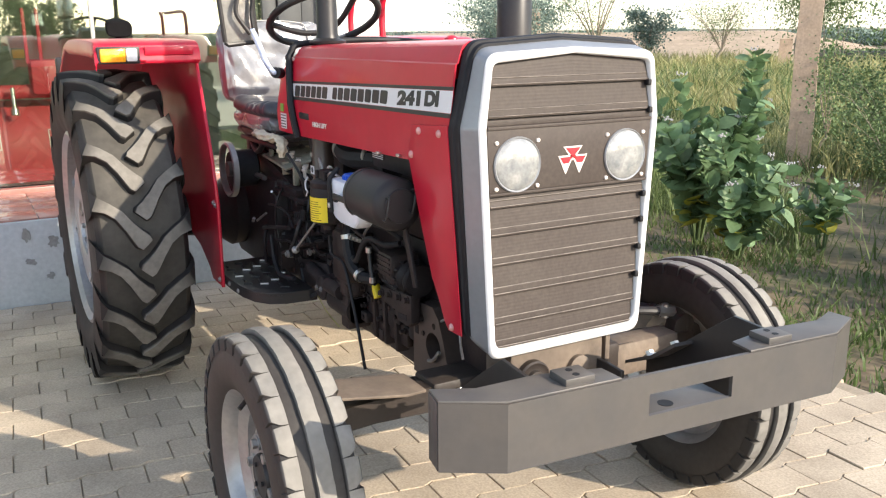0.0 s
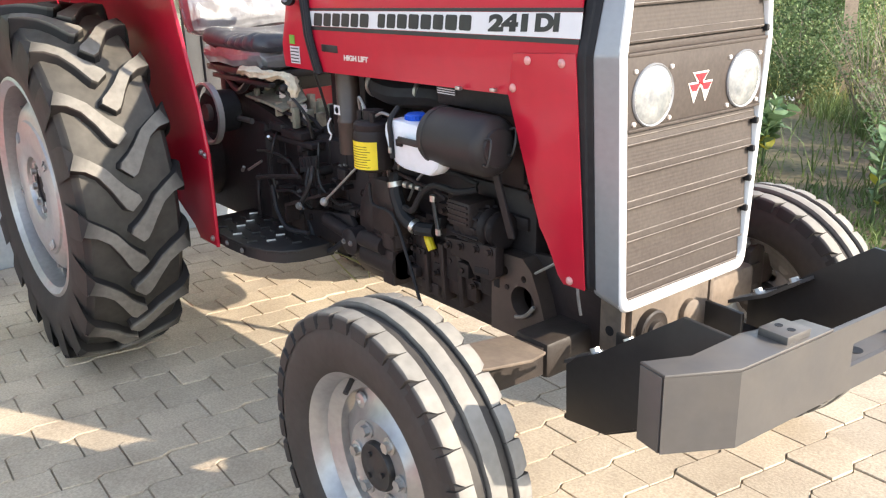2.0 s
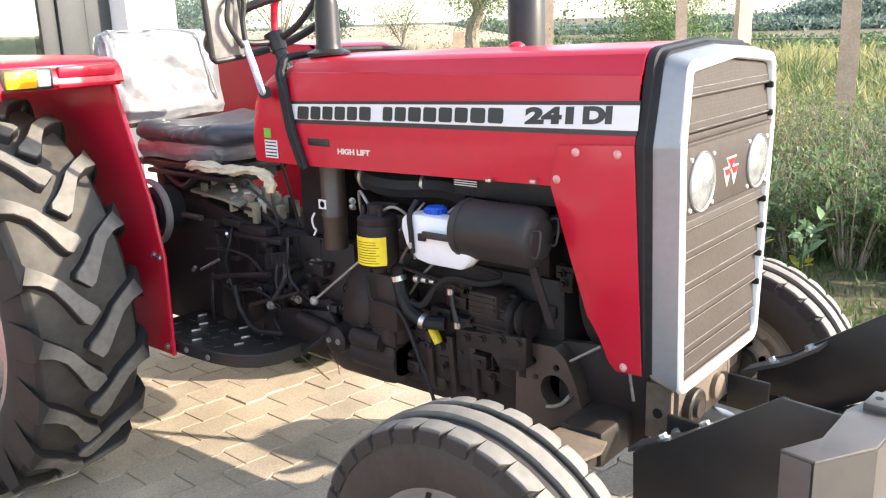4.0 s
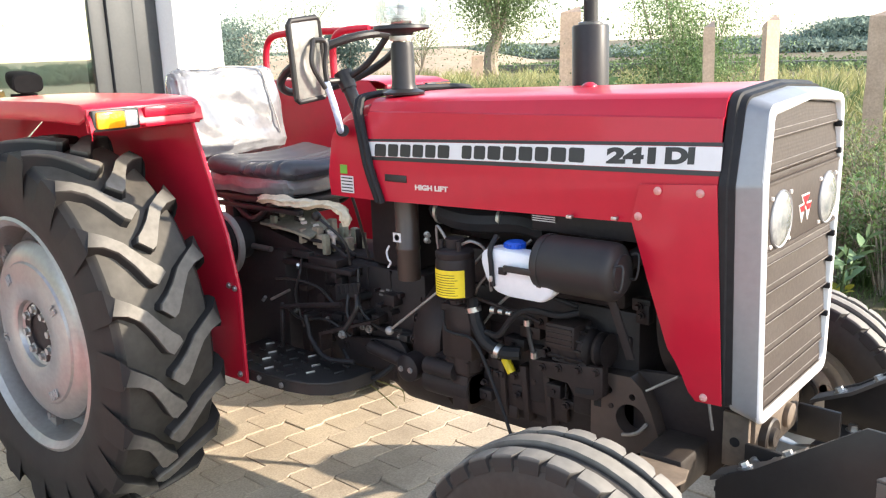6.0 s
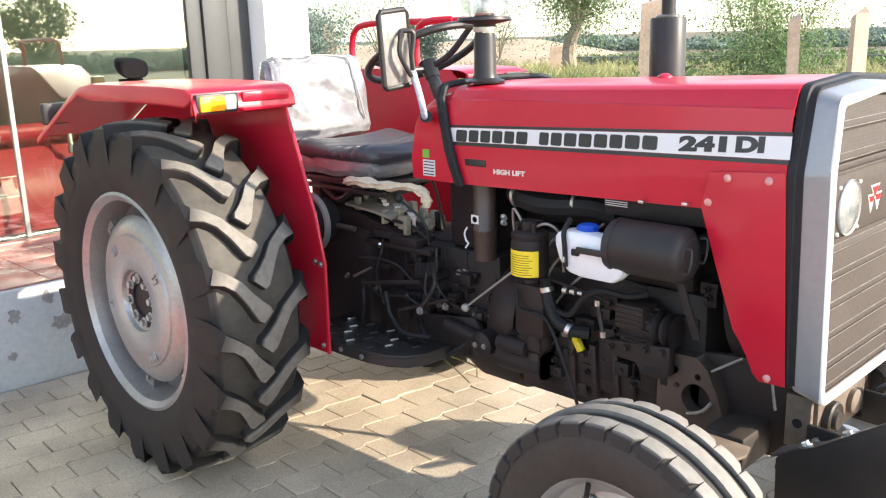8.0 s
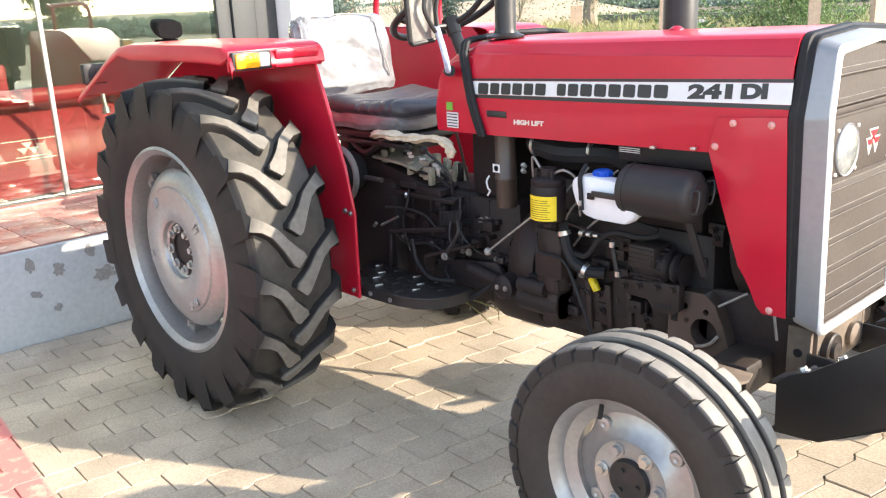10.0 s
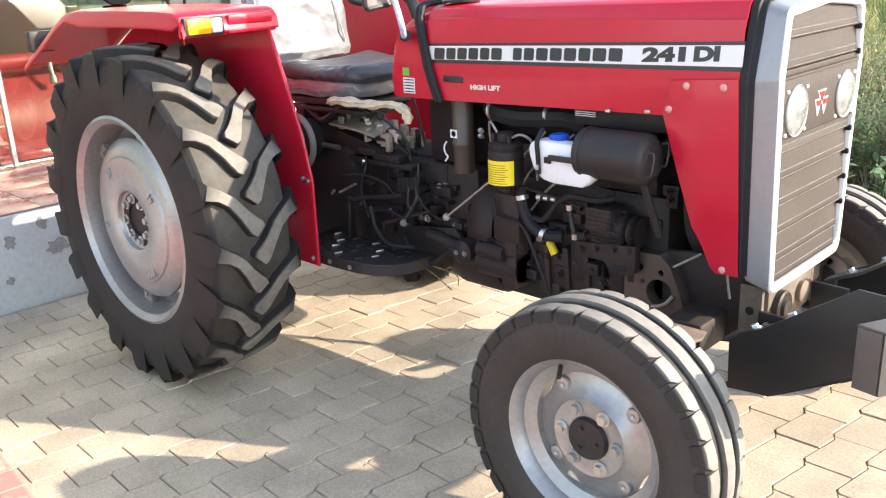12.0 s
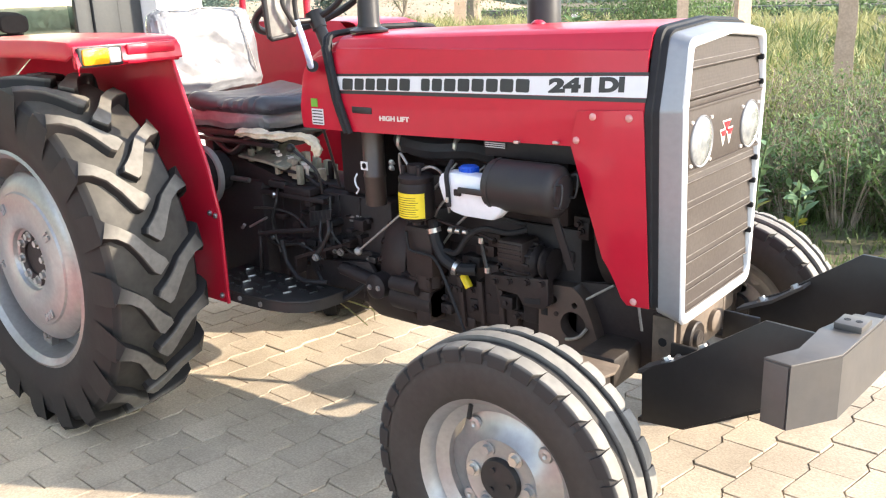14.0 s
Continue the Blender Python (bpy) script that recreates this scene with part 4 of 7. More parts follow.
lathe(bm, [(0.026, 1.538), (0.024, 1.545), (0.010, 1.548), (0.009, 1.674), (0.0, 1.674)], 20, (AX, AY, 0), "z")
tp("bowl_stem", bm, DULL, "grey tube inside the bowl", intake)
bm = B()
lathe(bm, [(0.022, 1.338), (0.020, 1.346), (0.010, 1.353), (0.0, 1.354)], 20, (1.42, 0.0, 0), "z")
tp("filler_cap", bm, RED, "", bonnet)

# engine block and housings
def solid(name, material, parent, *dims, label=""):
    bm = B()
    box(bm, *dims)
    return tp(name, bm, material, label, parent)


engine = solid("engine", ENGINE, None, 1.00, 1.66, -0.155, 0.155, 0.42, 0.80, 0.015, label="dark painted diesel engine with hoses and pipes")
solid("head_flange", ENGINE, engine, 1.02, 1.64, -0.165, 0.165, 0.70, 0.735, 0.006)
solid("cylinder_head", ENGINE, engine, 1.03, 1.62, -0.16, 0.16, 0.80, 0.905, 0.012)
solid("rocker_cover", ENGINE, engine, 1.06, 1.58, -0.09, 0.09, 0.905, 0.985, 0.03)
for k in range(4):
    solid("casting_rib", ENGINE, engine, 1.06 + 0.14 * k, 1.12 + 0.14 * k, -0.185, -0.15, 0.50, 0.66, 0.01)
solid("sump", ENGINE, engine, 1.0, 1.62, -0.11, 0.11, 0.362, 0.42, 0.02)
bm = B()
box(bm, 1.20, 1.46, -0.178, -0.155, 0.46, 0.575, 0.008)
box(bm, 1.22, 1.30, -0.182, -0.17, 0.43, 0.47, 0.006)
for k in range(4):
    bolt(bm, (1.22 + 0.07 * k, -0.178, 0.56), (0, -1, 0), 0.008, 0.01)
tp("side_cover", bm, ENGINE_BROWN, "dusty brown side cover", engine)
bm = B()
lathe(bm, [(0.0, 1.02), (0.18, 1.02), (0.19, 1.0), (0.19, 0.93), (0.17, 0.90), (0.0, 0.90)], 40, (0, 0, 0.58), "x")
for k in range(9):
    a = 0.35 * k + 2.0
    bolt(bm, (0.91, 0.178 * math.cos(a), 0.58 + 0.178 * math.sin(a)), (1, 0, 0), 0.008, 0.012)
lathe(bm, [(0.0, 0.99), (0.13, 0.99), (0.14, 0.97), (0.14, 0.80), (0.11, 0.72), (0.0, 0.72)], 36, (0, 0, 0.46), "x")
tp("flywheel_housing", bm, ENGINE_BROWN, "brown bell housing", engine)
# gearbox and rear axle
gearbox = solid("gearbox", ENGINE, None, 0.30, 0.93, -0.135, 0.135, 0.40, 0.79, 0.025, label="black gearbox and centre housing")
solid("case_flange", ENGINE, gearbox, 0.32, 0.90, -0.155, 0.155, 0.56, 0.60, 0.01)
solid("centre_housing", ENGINE, gearbox, -0.22, 0.34, -0.19, 0.19, 0.40, 0.805, 0.03)
solid("top_cover", ENGINE, gearbox, 0.28, 0.86, -0.10, 0.10, 0.79, 0.802, 0.004)
solid("steering_box", ENGINE, gearbox, 0.70, 0.90, -0.13, 0.13, 0.79, 1.03, 0.02)
# added dark fillers: they hide sunlit pavers that showed through below the bonnet
solid("heat_shield", ENGINE, engine, 0.90, 1.74, 0.03, 0.045, 0.88, 1.035, 0.004)
solid("battery_tray", ENGINE, engine, 1.0, 1.70, 0.05, 0.24, 0.93, 1.03, 0.01)
for k in range(5):
    solid("casting_rib", ENGINE, gearbox, 0.38 + 0.1 * k, 0.39 + 0.1 * k, -0.139, 0.139, 0.42, 0.78, 0.004)
bm = B()
lathe(bm, [(0.15, -0.18), (0.155, -0.24), (0.11, -0.30), (0.085, -0.5), (0.09, -0.62), (0.12, -0.64), (0.12, -0.70), (0.0, -0.70)], 36, (-0.15, 0, 0.604))
tp("rear_axle", bm, ENGINE, "black rear axle trumpet", gearbox)
bm = B()
lathe(bm, [(0.15, 0.18), (0.155, 0.24), (0.11, 0.30), (0.085, 0.5), (0.09, 0.62), (0.12, 0.64), (0.12, 0.70), (0.0, 0.70)], 36, (-0.15, 0, 0.604))
tp("rear_axle", bm, ENGINE, "black rear axle trumpet", gearbox)
bm = B()
lathe(bm, [(0.06, -0.19), (0.075, -0.20), (0.078, -0.285), (0.070, -0.295), (0.0, -0.297)], 40, (0.128, 0, 0.825))
tp("brake_drum", bm, GASKET, "black brake housing", gearbox)
bm = B()
lathe(bm, [(0.100, -0.300), (0.110, -0.302), (0.110, -0.322), (0.104, -0.326), (0.098, -0.322)], 44, (0.172, 0, 0.83), close=True)
tp("drum_ring", bm, RIM_PAINT, "bright drum ring", gearbox)
bm = B()
cyl(bm, (0.150, -0.20, 0.83), (0.150, -0.315, 0.83), 0.030, seg=22)
cyl(bm, (0.20, -0.21, 0.805), (0.30, -0.21, 0.805), 0.010, seg=14)
tp("brake_shaft", bm, BUMPER, "grey brake shaft and actuator", gearbox)

# hydraulic cover, levers and dusty clutter under the seat
rnd = random.Random(5)
bm = B()
prism(bm, xz([(0.02, 0.800), (0.02, 0.868), (0.06, 0.886), (0.20, 0.872), (0.40, 0.828), (0.56, 0.790), (0.60, 0.770)], -0.17), (0, 0.18, 0), 0.008)
cover = tp("lift_cover", bm, ENGINE, "black hydraulic lift cover")
bm = B()
prism(bm, [(0.225, -0.190, 0.880), (0.38, -0.190, 0.872), (0.47, -0.180, 0.852), (0.45, -0.07, 0.876), (0.34, -0.03, 0.908), (0.22, -0.05, 0.912)], (0, 0, 0.010), 0.002)
tp("cover_plate", bm, OLIVE, "faded olive cover plate", cover)
bm = B()
prism(bm, xz([(0.04, 0.868), (0.07, 0.905), (0.16, 0.912), (0.225, 0.895), (0.24, 0.86)], -0.17), (0, 0.16, 0), 0.012)
tp("control_block", bm, ENGINE, "black rounded control housing", cover)
solid("seat_bracket", BLACK, cover, 0.02, 0.46, -0.215, -0.19, 0.936, 0.952, 0.003)
solid("seat_bracket", BLACK, cover, 0.05, 0.09, -0.20, -0.16, 0.86, 0.94, 0.004)


def slope(x):
    return 0.958 - 0.24 * x


for k in range(30):
    x, y = 0.22 + 0.32 * rnd.random(), -0.175 + 0.16 * rnd.random()
    w, h = 0.010 + 0.022 * rnd.random(), 0.012 + 0.028 * rnd.random()
    z = slope(x)
    solid("fitting", (DUSTY_TOP, OLIVE, ENGINE, DUSTY_TOP)[k % 4], cover, x, x + w, y, y + 0.008 + 0.02 * rnd.random(), z - 0.03, z + h, 0.003)
for k in range(9):
    x = 0.33 + 0.024 * k
    z = slope(x) + 0.006 * rnd.random()
    bm = B()
    cyl(bm, (x, -0.10 - 0.012 * (k % 3), z - 0.01), (x + 0.002, -0.102 - 0.012 * (k % 3), z + 0.020), 0.0065, seg=10)
    lathe(bm, [(0.0, z + 0.018), (0.011, z + 0.019), (0.011, z + 0.027), (0.0, z + 0.029)], 10, (x + 0.002, -0.102 - 0.012 * (k % 3), 0), "z")
    tp("union_nut", bm, DECAL_CREAM if k % 3 else STEEL, "pale pipe union", cover)
for y0, y1 in ((-0.165, -0.14), (-0.13, -0.105)):
    bm = B()
    hose(bm, ((0.24, y0, 0.905), (0.32, y1, 0.875), (0.42, y0, 0.852), (0.52, y1, 0.835), (0.60, y1, 0.80)), 0.006, 8)
    tp("hydraulic_pipe", bm, ENGINE, "", cover)
# ledge along the gearbox, dark boxes above the step
solid("case_ledge", ENGINE, gearbox, 0.14, 0.66, -0.185, -0.13, 0.752, 0.772, 0.006)
solid("quadrant_plate", ENGINE, gearbox, 0.46, 0.60, -0.19, -0.10, 0.772, 0.800, 0.006)
solid("quadrant_plate", BLACK, gearbox, 0.38, 0.47, -0.19, -0.12, 0.785, 0.812, 0.006)
for k in range(34):
    x, z = 0.30 + 0.56 * rnd.random(), 0.50 + 0.26 * rnd.random()
    w, h, d = 0.012 + 0.035 * rnd.random(), 0.008 + 0.03 * rnd.random(), 0.008 + 0.05 * rnd.random()
    bm = B()
    if k % 3 == 2:
        cyl(bm, (x, -0.13, z), (x, -0.14 - d, z), 0.4 * w, seg=12)
    else:
        box(bm, x, x + w, -0.14 - d, -0.13, z, z + h, 0.003)
    tp("casting_boss", bm, (ENGINE, BLACK, ENGINE_BROWN, ENGINE)[k % 4], "", gearbox)
for k in range(10):
    bm = B()
    bolt(bm, (0.34 + 0.055 * k, -0.155, 0.58 + 0.004 * (k % 3)), (0, -1, 0), 0.006, 0.010)
    tp("case_bolt", bm, DULL if k % 3 == 0 else BLACK, "", gearbox)
for pts in (((0.30, -0.20, 0.70), (0.42, -0.21, 0.715), (0.52, -0.20, 0.70), (0.60, -0.21, 0.66)), ((0.34, -0.19, 0.60), (0.44, -0.22, 0.585), (0.56, -0.21, 0.60), (0.66, -0.20, 0.56)),
            ((0.68, -0.17, 0.78), (0.70, -0.19, 0.66), (0.78, -0.18, 0.60), (0.88, -0.19, 0.62)), ((0.42, -0.18, 0.78), (0.44, -0.21, 0.74), (0.41, -0.21, 0.66), (0.43, -0.2, 0.55))):
    bm = B()
    hose(bm, pts, 0.0045, 8)
    tp("oil_pipe", bm, BLACK, "thin black pipe", gearbox)
# pedal bracket with a row of slots, pedals, rods and cable
bm = B()
prism(bm, xz([(0.604, 0.725), (0.721, 0.749), (0.711, 0.705), (0.605, 0.672)], -0.205), (0, 0.006, 0), 0.001)
comb = tp("pedal_bracket", bm, BLACK, "black slotted pedal bracket", gearbox)
for k in range(5):
    u = 0.12 + 0.18 * k
    x, z = 0.604 + 0.112 * u, 0.690 + 0.030 * u
    solid("slot", GASKET, comb, x, x + 0.010, -0.2068, -0.2045, z + 0.002, z + 0.030)
for pts, r, m in ((((0.717, -0.22, 0.712), (0.738, -0.24, 0.683), (0.715, -0.245, 0.64), (0.683, -0.25, 0.597), (0.69, -0.25, 0.575)), 0.008, BLACK),
                  (((0.66, -0.20, 0.70), (0.67, -0.22, 0.65), (0.70, -0.23, 0.61)), 0.006, BLACK),
                  (((0.38, -0.25, 0.624), (0.50, -0.25, 0.650), (0.677, -0.25, 0.681)), 0.008, ENGINE),
                  (((0.36, -0.23, 0.63), (0.38, -0.25, 0.57), (0.36, -0.24, 0.48)), 0.007, ENGINE),
                  (((0.525, -0.27, 0.627), (0.535, -0.27, 0.585), (0.548, -0.27, 0.546), (0.619, -0.275, 0.500), (0.73, -0.26, 0.505)), 0.0075, GASKET)):
    bm = B()
    hose(bm, pts, r, 9)
    tp("pedal_linkage", bm, m, "dark bent rod or cable", gearbox)
bm = B()
cyl(bm, (0.349, -0.265, 0.649), (0.436, -0.255, 0.693), 0.0045, seg=10)
tp("link_pin", bm, STEEL, "bright link pin", gearbox)
bm = B()
cyl(bm, (0.31, -0.27, 0.640), (0.325, -0.27, 0.655), 0.006, seg=10)
tp("link_pin", bm, STEEL, "", gearbox)
for p in ((0.686, -0.262, 0.588), (0.745, -0.20, 0.60)):
    bm = B()
    bolt(bm, p, (0, -1, 0), 0.009, 0.010)
    tp("pivot_bolt", bm, DULL, "", gearbox)
bm = B()
prism(bm, xz([(0.555, 0.565), (0.800, 0.648), (0.800, 0.64), (0.565, 0.557), (0.560, 0.500), (0.552, 0.500)], -0.245), (0, 0.05, 0))
tp("step_stay", bm, ENGINE_BROWN, "thin flanged step stay", gearbox)
bm = B()
cyl(bm, (0.75, -0.20, 0.545), (0.91, -0.20, 0.520), 0.022, seg=20)
lathe(bm, [(0.0, -0.245), (0.030, -0.244), (0.042, -0.236), (0.044, -0.15), (0.0, -0.15)], 28, (0.934, 0, 0.520))
tp("cross_shaft", bm, ENGINE, "brown pedal cross shaft", gearbox)
for x, z in ((0.918, 0.520), (0.955, 0.522)):
    bm = B()
    bolt(bm, (x, -0.244, z), (0, -1, 0), 0.006, 0.007)
    tp("pivot_bolt", bm, DULL, "", gearbox)
for x, z, w in ((0.735, 0.708, 0.022), (0.768, 0.714, 0.022), (0.735, 0.694, 0.022), (0.768, 0.699, 0.022)):
    solid("cast_number_bar", DULL, gearbox, x, x + w, -0.1385, -0.134, z, z + 0.006)
for p in (((0.55, -0.14, 0.80), (0.60, -0.19, 0.90), (0.533, -0.20, 0.941)), ((0.60, 0.05, 0.82), (0.58, 0.04, 1.0), (0.52, 0.0, 1.12)), ((0.66, -0.10, 0.80), (0.66, -0.14, 0.95), (0.64, -0.16, 1.06))):
    bm = B()
    hose(bm, p if p[0][0] != 0.55 else ((0.645, -0.17, 0.79), (0.643, -0.19, 0.870), (0.533, -0.20, 0.941)), 0.005, 8)
    lever = tp("lever", bm, BLACK, "thin black control lever")
    bm = B()
    bmesh.ops.create_uvsphere(bm, u_segments=14, v_segments=10, radius=0.016, matrix=Matrix.Translation(p[-1]))
    tp("knob", bm, BLACK, "black knob", lever)
# rag: a loosely twisted cloth with a drooping end
bm = B()
line = spline(((0.29, -0.225, 0.978), (0.36, -0.245, 0.992), (0.46, -0.252, 0.990), (0.56, -0.258, 0.992), (0.65, -0.266, 1.002), (0.725, -0.280, 1.000), (0.765, -0.292, 0.982), (0.772, -0.296, 0.950)), 9)
rows = []
for i, p in enumerate(line):
    u = i / (len(line) - 1)
    size = (0.018 - 0.006 * u) * (0.75 + 0.9 * abs(noise.noise(Vector((6 * u, 2, 0))))) * (1.0 if u < 0.93 else 0.75)
    d = (line[min(i + 1, len(line) - 1)] - line[max(i - 1, 0)]).normalized()
    e1, e2 = frame_of(d)
    row = []
    for k in range(22):
        a = 2 * math.pi * k / 22
        fold = 1 + 0.26 * math.sin(5 * a + 14 * u) + 0.22 * noise.noise(Vector((3 * math.cos(a), 3 * math.sin(a), 16 * u)))
        row.append(p + size * fold * (math.cos(a) * e1 * 1.25 + math.sin(a) * e2 * 0.85))
    rows.append(row)
loft(bm, rows, close=True, caps=True)
tagged(part("dirty_rag", bm, RAG, smooth=70), "dirty beige rag tucked under the tractor seat", "rag")

# footplates with a rounded outer corner
for s in (-1, 1):
    bm = B()
    plan = [(0.20, 0.19), (0.20, 0.418), (0.46, 0.420), (0.58, 0.412), (0.66, 0.392), (0.715, 0.355), (0.742, 0.30), (0.750, 0.19)]
    prism(bm, [(x, s * y, 0.452) for x, y in plan], (0, 0, 0.010), 0.002)
    rows = [[(x, s * (y - 0.004), z) for x, y in plan[1:]] for z in (0.420, 0.455)]
    back = [[(x - 0.005, s * (y - 0.010), z) for x, y in plan[1:]] for z in (0.455, 0.420)]
    loft(bm, rows + back + rows[:1], close=False)
    fp = tp("footplate", bm, BLACK, "black steel footplate with grip bars, some bright for highlights")
    for k in range(8):
        for j in range(4):
            x, y = 0.27 + 0.055 * k + 0.022 * (j % 2), s * (0.225 + 0.052 * j)
            if x > 0.62 and j > 1:
                continue
            bm = B()
            m = Matrix.Translation((x, y, 0.4655)) @ Matrix.Rotation(0.0 if (k + j) % 2 else 1.2, 4, "Z")
            box(bm, -0.015, 0.015, -0.0028, 0.0028, -0.004, 0.0025, 0.0012, m)
            # a quarter of the bars are bright steel, standing in for highlights
            tp("grip_bar", bm, STEEL if (3 * k + j) % 4 == 0 else BLACK, "", fp)
    for k in range(3):
        bm = B()
        bolt(bm, (0.34 + 0.11 * k, s * 0.418, 0.440), (0, s, 0), 0.006, 0.005)
        tp("bolt", bm, DULL, "", fp)

# big parts on the right of the engine
bm = B()
lathe(bm, [(0.0, 1.472), (0.060, 1.472), (0.067, 1.477), (0.069, 1.488), (0.0695, 1.664), (0.067, 1.676), (0.058, 1.685), (0.045, 1.689), (0.043, 1.695), (0.0, 1.697)], 44, (0, -0.305, 0.940), "x")
can = tp("air_cleaner", bm, BLACK, "black cylindrical air cleaner canister")
can.data.materials[0] = mat("matt_dark_canister", (0.016, 0.0145, 0.0165), (0.022, 0.0185, 0.019), rough=0.5, scale=4, fine=0.05, bump=0.05, dust=DUST, dusty=0.06, spec=0.35)
bm = B()
box(bm, 1.40, 1.50, -0.372, -0.364, 0.918, 0.934, 0.002)
lathe(bm, [(0.0695, 1.486), (0.0712, 1.487), (0.0712, 1.498), (0.0695, 1.499)], 44, (0, -0.305, 0.940), "x")
tp("clamp_band", bm, BLACK, "brown clamp strap", can)
for a in (0.9, 2.6):
    bm = B()
    c = Vector((1.695, -0.305 + 0.05 * math.cos(a), 0.940 + 0.05 * math.sin(a)))
    hose(bm, (c, c + Vector((0.02, 0, 0.0)), c + Vector((0.02, -0.01, -0.05)), c + Vector((0.004, -0.01, -0.055))), 0.003, 8)
    tp("wire_clip", bm, BLACK, "", can)
bm = B()
prism(bm, xz([(1.622, 0.885), (1.645, 0.885), (1.705, 0.725), (1.685, 0.720)], -0.272), (0, 0.008, 0), 0.001)
tp("canister_stay", bm, ENGINE, "", can)
# coolant bottle
bm = B()
sec = []
for y, g in ((-0.352, 0.022), (-0.350, 0.010), (-0.344, 0.0), (-0.305, 0.0), (-0.300, 0.012)):
    pts = []
    for x, z in ((1.318, 0.955), (1.345, 0.968), (1.50, 0.962), (1.53, 0.94), (1.53, 0.875), (1.50, 0.848), (1.40, 0.848), (1.36, 0.856), (1.33, 0.885), (1.314, 0.93)):
        cx, cz = 1.42, 0.91
        pts.append((x + (cx - x) * g * 4, y, z + (cz - z) * g * 4))
    sec.append(pts)
loft(bm, sec, caps=True)
bmesh.ops.bevel(bm, geom=[e for e in bm.edges], offset=0.004, segments=2, affect="EDGES")
tank = tp("coolant_bottle", bm, BOTTLE, "white plastic coolant bottle with blue cap", smooth=60)
bm = B()
lathe(bm, [(0.0, 0.955), (0.024, 0.955), (0.026, 0.959), (0.026, 0.977), (0.022, 0.981), (0.0, 0.981)], 28, (1.390, -0.305, 0), "z")
for k in range(18):
    a = 2 * math.pi * k / 18
    box(bm, -0.0015, 0.0015, -0.002, 0.002, 0.958, 0.977, 0, Matrix.Translation((1.390 + 0.026 * math.cos(a), -0.305 + 0.026 * math.sin(a), 0)))
tp("cap", bm, BLUE, "blue ribbed screw cap", tank)
bm = B()
hose(bm, ((1.352, -0.33, 0.995), (1.352, -0.357, 0.965), (1.355, -0.358, 0.92), (1.357, -0.357, 0.872)), 0.0065, 10)
tp("strap", bm, GASKET, "black rubber strap", tank)
bm = B()
box(bm, 1.353, 1.361, -0.368, -0.361, 0.885, 0.900, 0.002)
tp("buckle", bm, STEEL, "bright buckle", tank)
bm = B()
box(bm, 1.378, 1.400, -0.362, -0.354, 0.906, 0.924, 0.002)
tp("bracket", bm, ENGINE, "", tank)
# fuel filter with yellow label
FX, FY = 1.190, -0.300
bm = B()
lathe(bm, [(0.0, 0.800), (0.035, 0.802), (0.050, 0.81), (0.053, 0.818), (0.053, 0.905), (0.050, 0.914), (0.052, 0.917), (0.052, 0.930), (0.045, 0.936), (0.025, 0.94), (0.025, 0.965), (0.0, 0.965)], 36, (FX, FY, 0), "z")
for k, (dx, dy) in enumerate(((0.03, -0.02), (-0.03, -0.02), (0.0, 0.03))):
    cyl(bm, (FX + dx, FY + dy, 0.93), (FX + dx, FY + dy, 0.962), 0.007, seg=8)
lathe(bm, [(0.02, 0.800), (0.018, 0.785), (0.0, 0.780)], 18, (FX, FY, 0), "z")
filt = tp("fuel_filter", bm, ENGINE, "black fuel filter with yellow label")
bm = B()
rows = []
for z in (0.814, 0.888):
    rows.append([(FX + 0.0545 * math.cos(a), FY + 0.0545 * math.sin(a), z) for a in [radians(-130 + 10.5 * k) for k in range(11)]])
loft(bm, rows, close=False)
lab = tp("label", bm, YELLOW, "yellow label with fine print", filt)
bm = B()
for j in range(9):
    z = 0.820 + 0.0068 * j
    rows = []
    for dz in (0, 0.0016):
        rows.append([(FX + 0.0550 * math.cos(a), FY + 0.0550 * math.sin(a), z + dz) for a in [radians(-122 + 8.5 * k) for k in range(9 if j % 3 else 10)]])
    loft(bm, rows, close=False)
tp("print_bars", bm, ENGINE_BROWN, "", filt)
# brown steering box column with a sticker
bm = B()
lathe(bm, [(0.0, 0.795), (0.033, 0.795), (0.0345, 0.799), (0.0345, 0.884), (0.0365, 0.887), (0.0365, 0.894), (0.0345, 0.897), (0.0345, 1.04), (0.0, 1.04)], 32, (0.940, -0.212, 0), "z")
colm = tp("side_column", bm, BRACKET, "brown round upright column with paper sticker")
bm = B()
box(bm, 0.915, 0.945, -0.2475, -0.2458, 0.912, 0.939)
tp("sticker", bm, DECAL_WHITE, "white sticker", colm)
bm = B()
lathe(bm, [(0.0095, -0.2479), (0.008, -0.2483), (0.006, -0.2479)], 18, (0.930, 0, 0.9255))
tp("sticker_mark", bm, DECAL_BLACK, "", colm)
bm = B()
hose(bm, ((0.905, -0.255, 0.900), (0.900, -0.262, 0.882), (0.908, -0.265, 0.862), (0.914, -0.262, 0.852), (0.903, -0.262, 0.836)), 0.003, 6)
tp("tie_wire", bm, DECAL_WHITE, "", colm)

# pipes, hoses, rods


def pipe(name, pts, r, material, label="", n=6):
    bm = B()
    hose(bm, pts, r, 9, n)
    return tp(name, bm, material, label, engine)


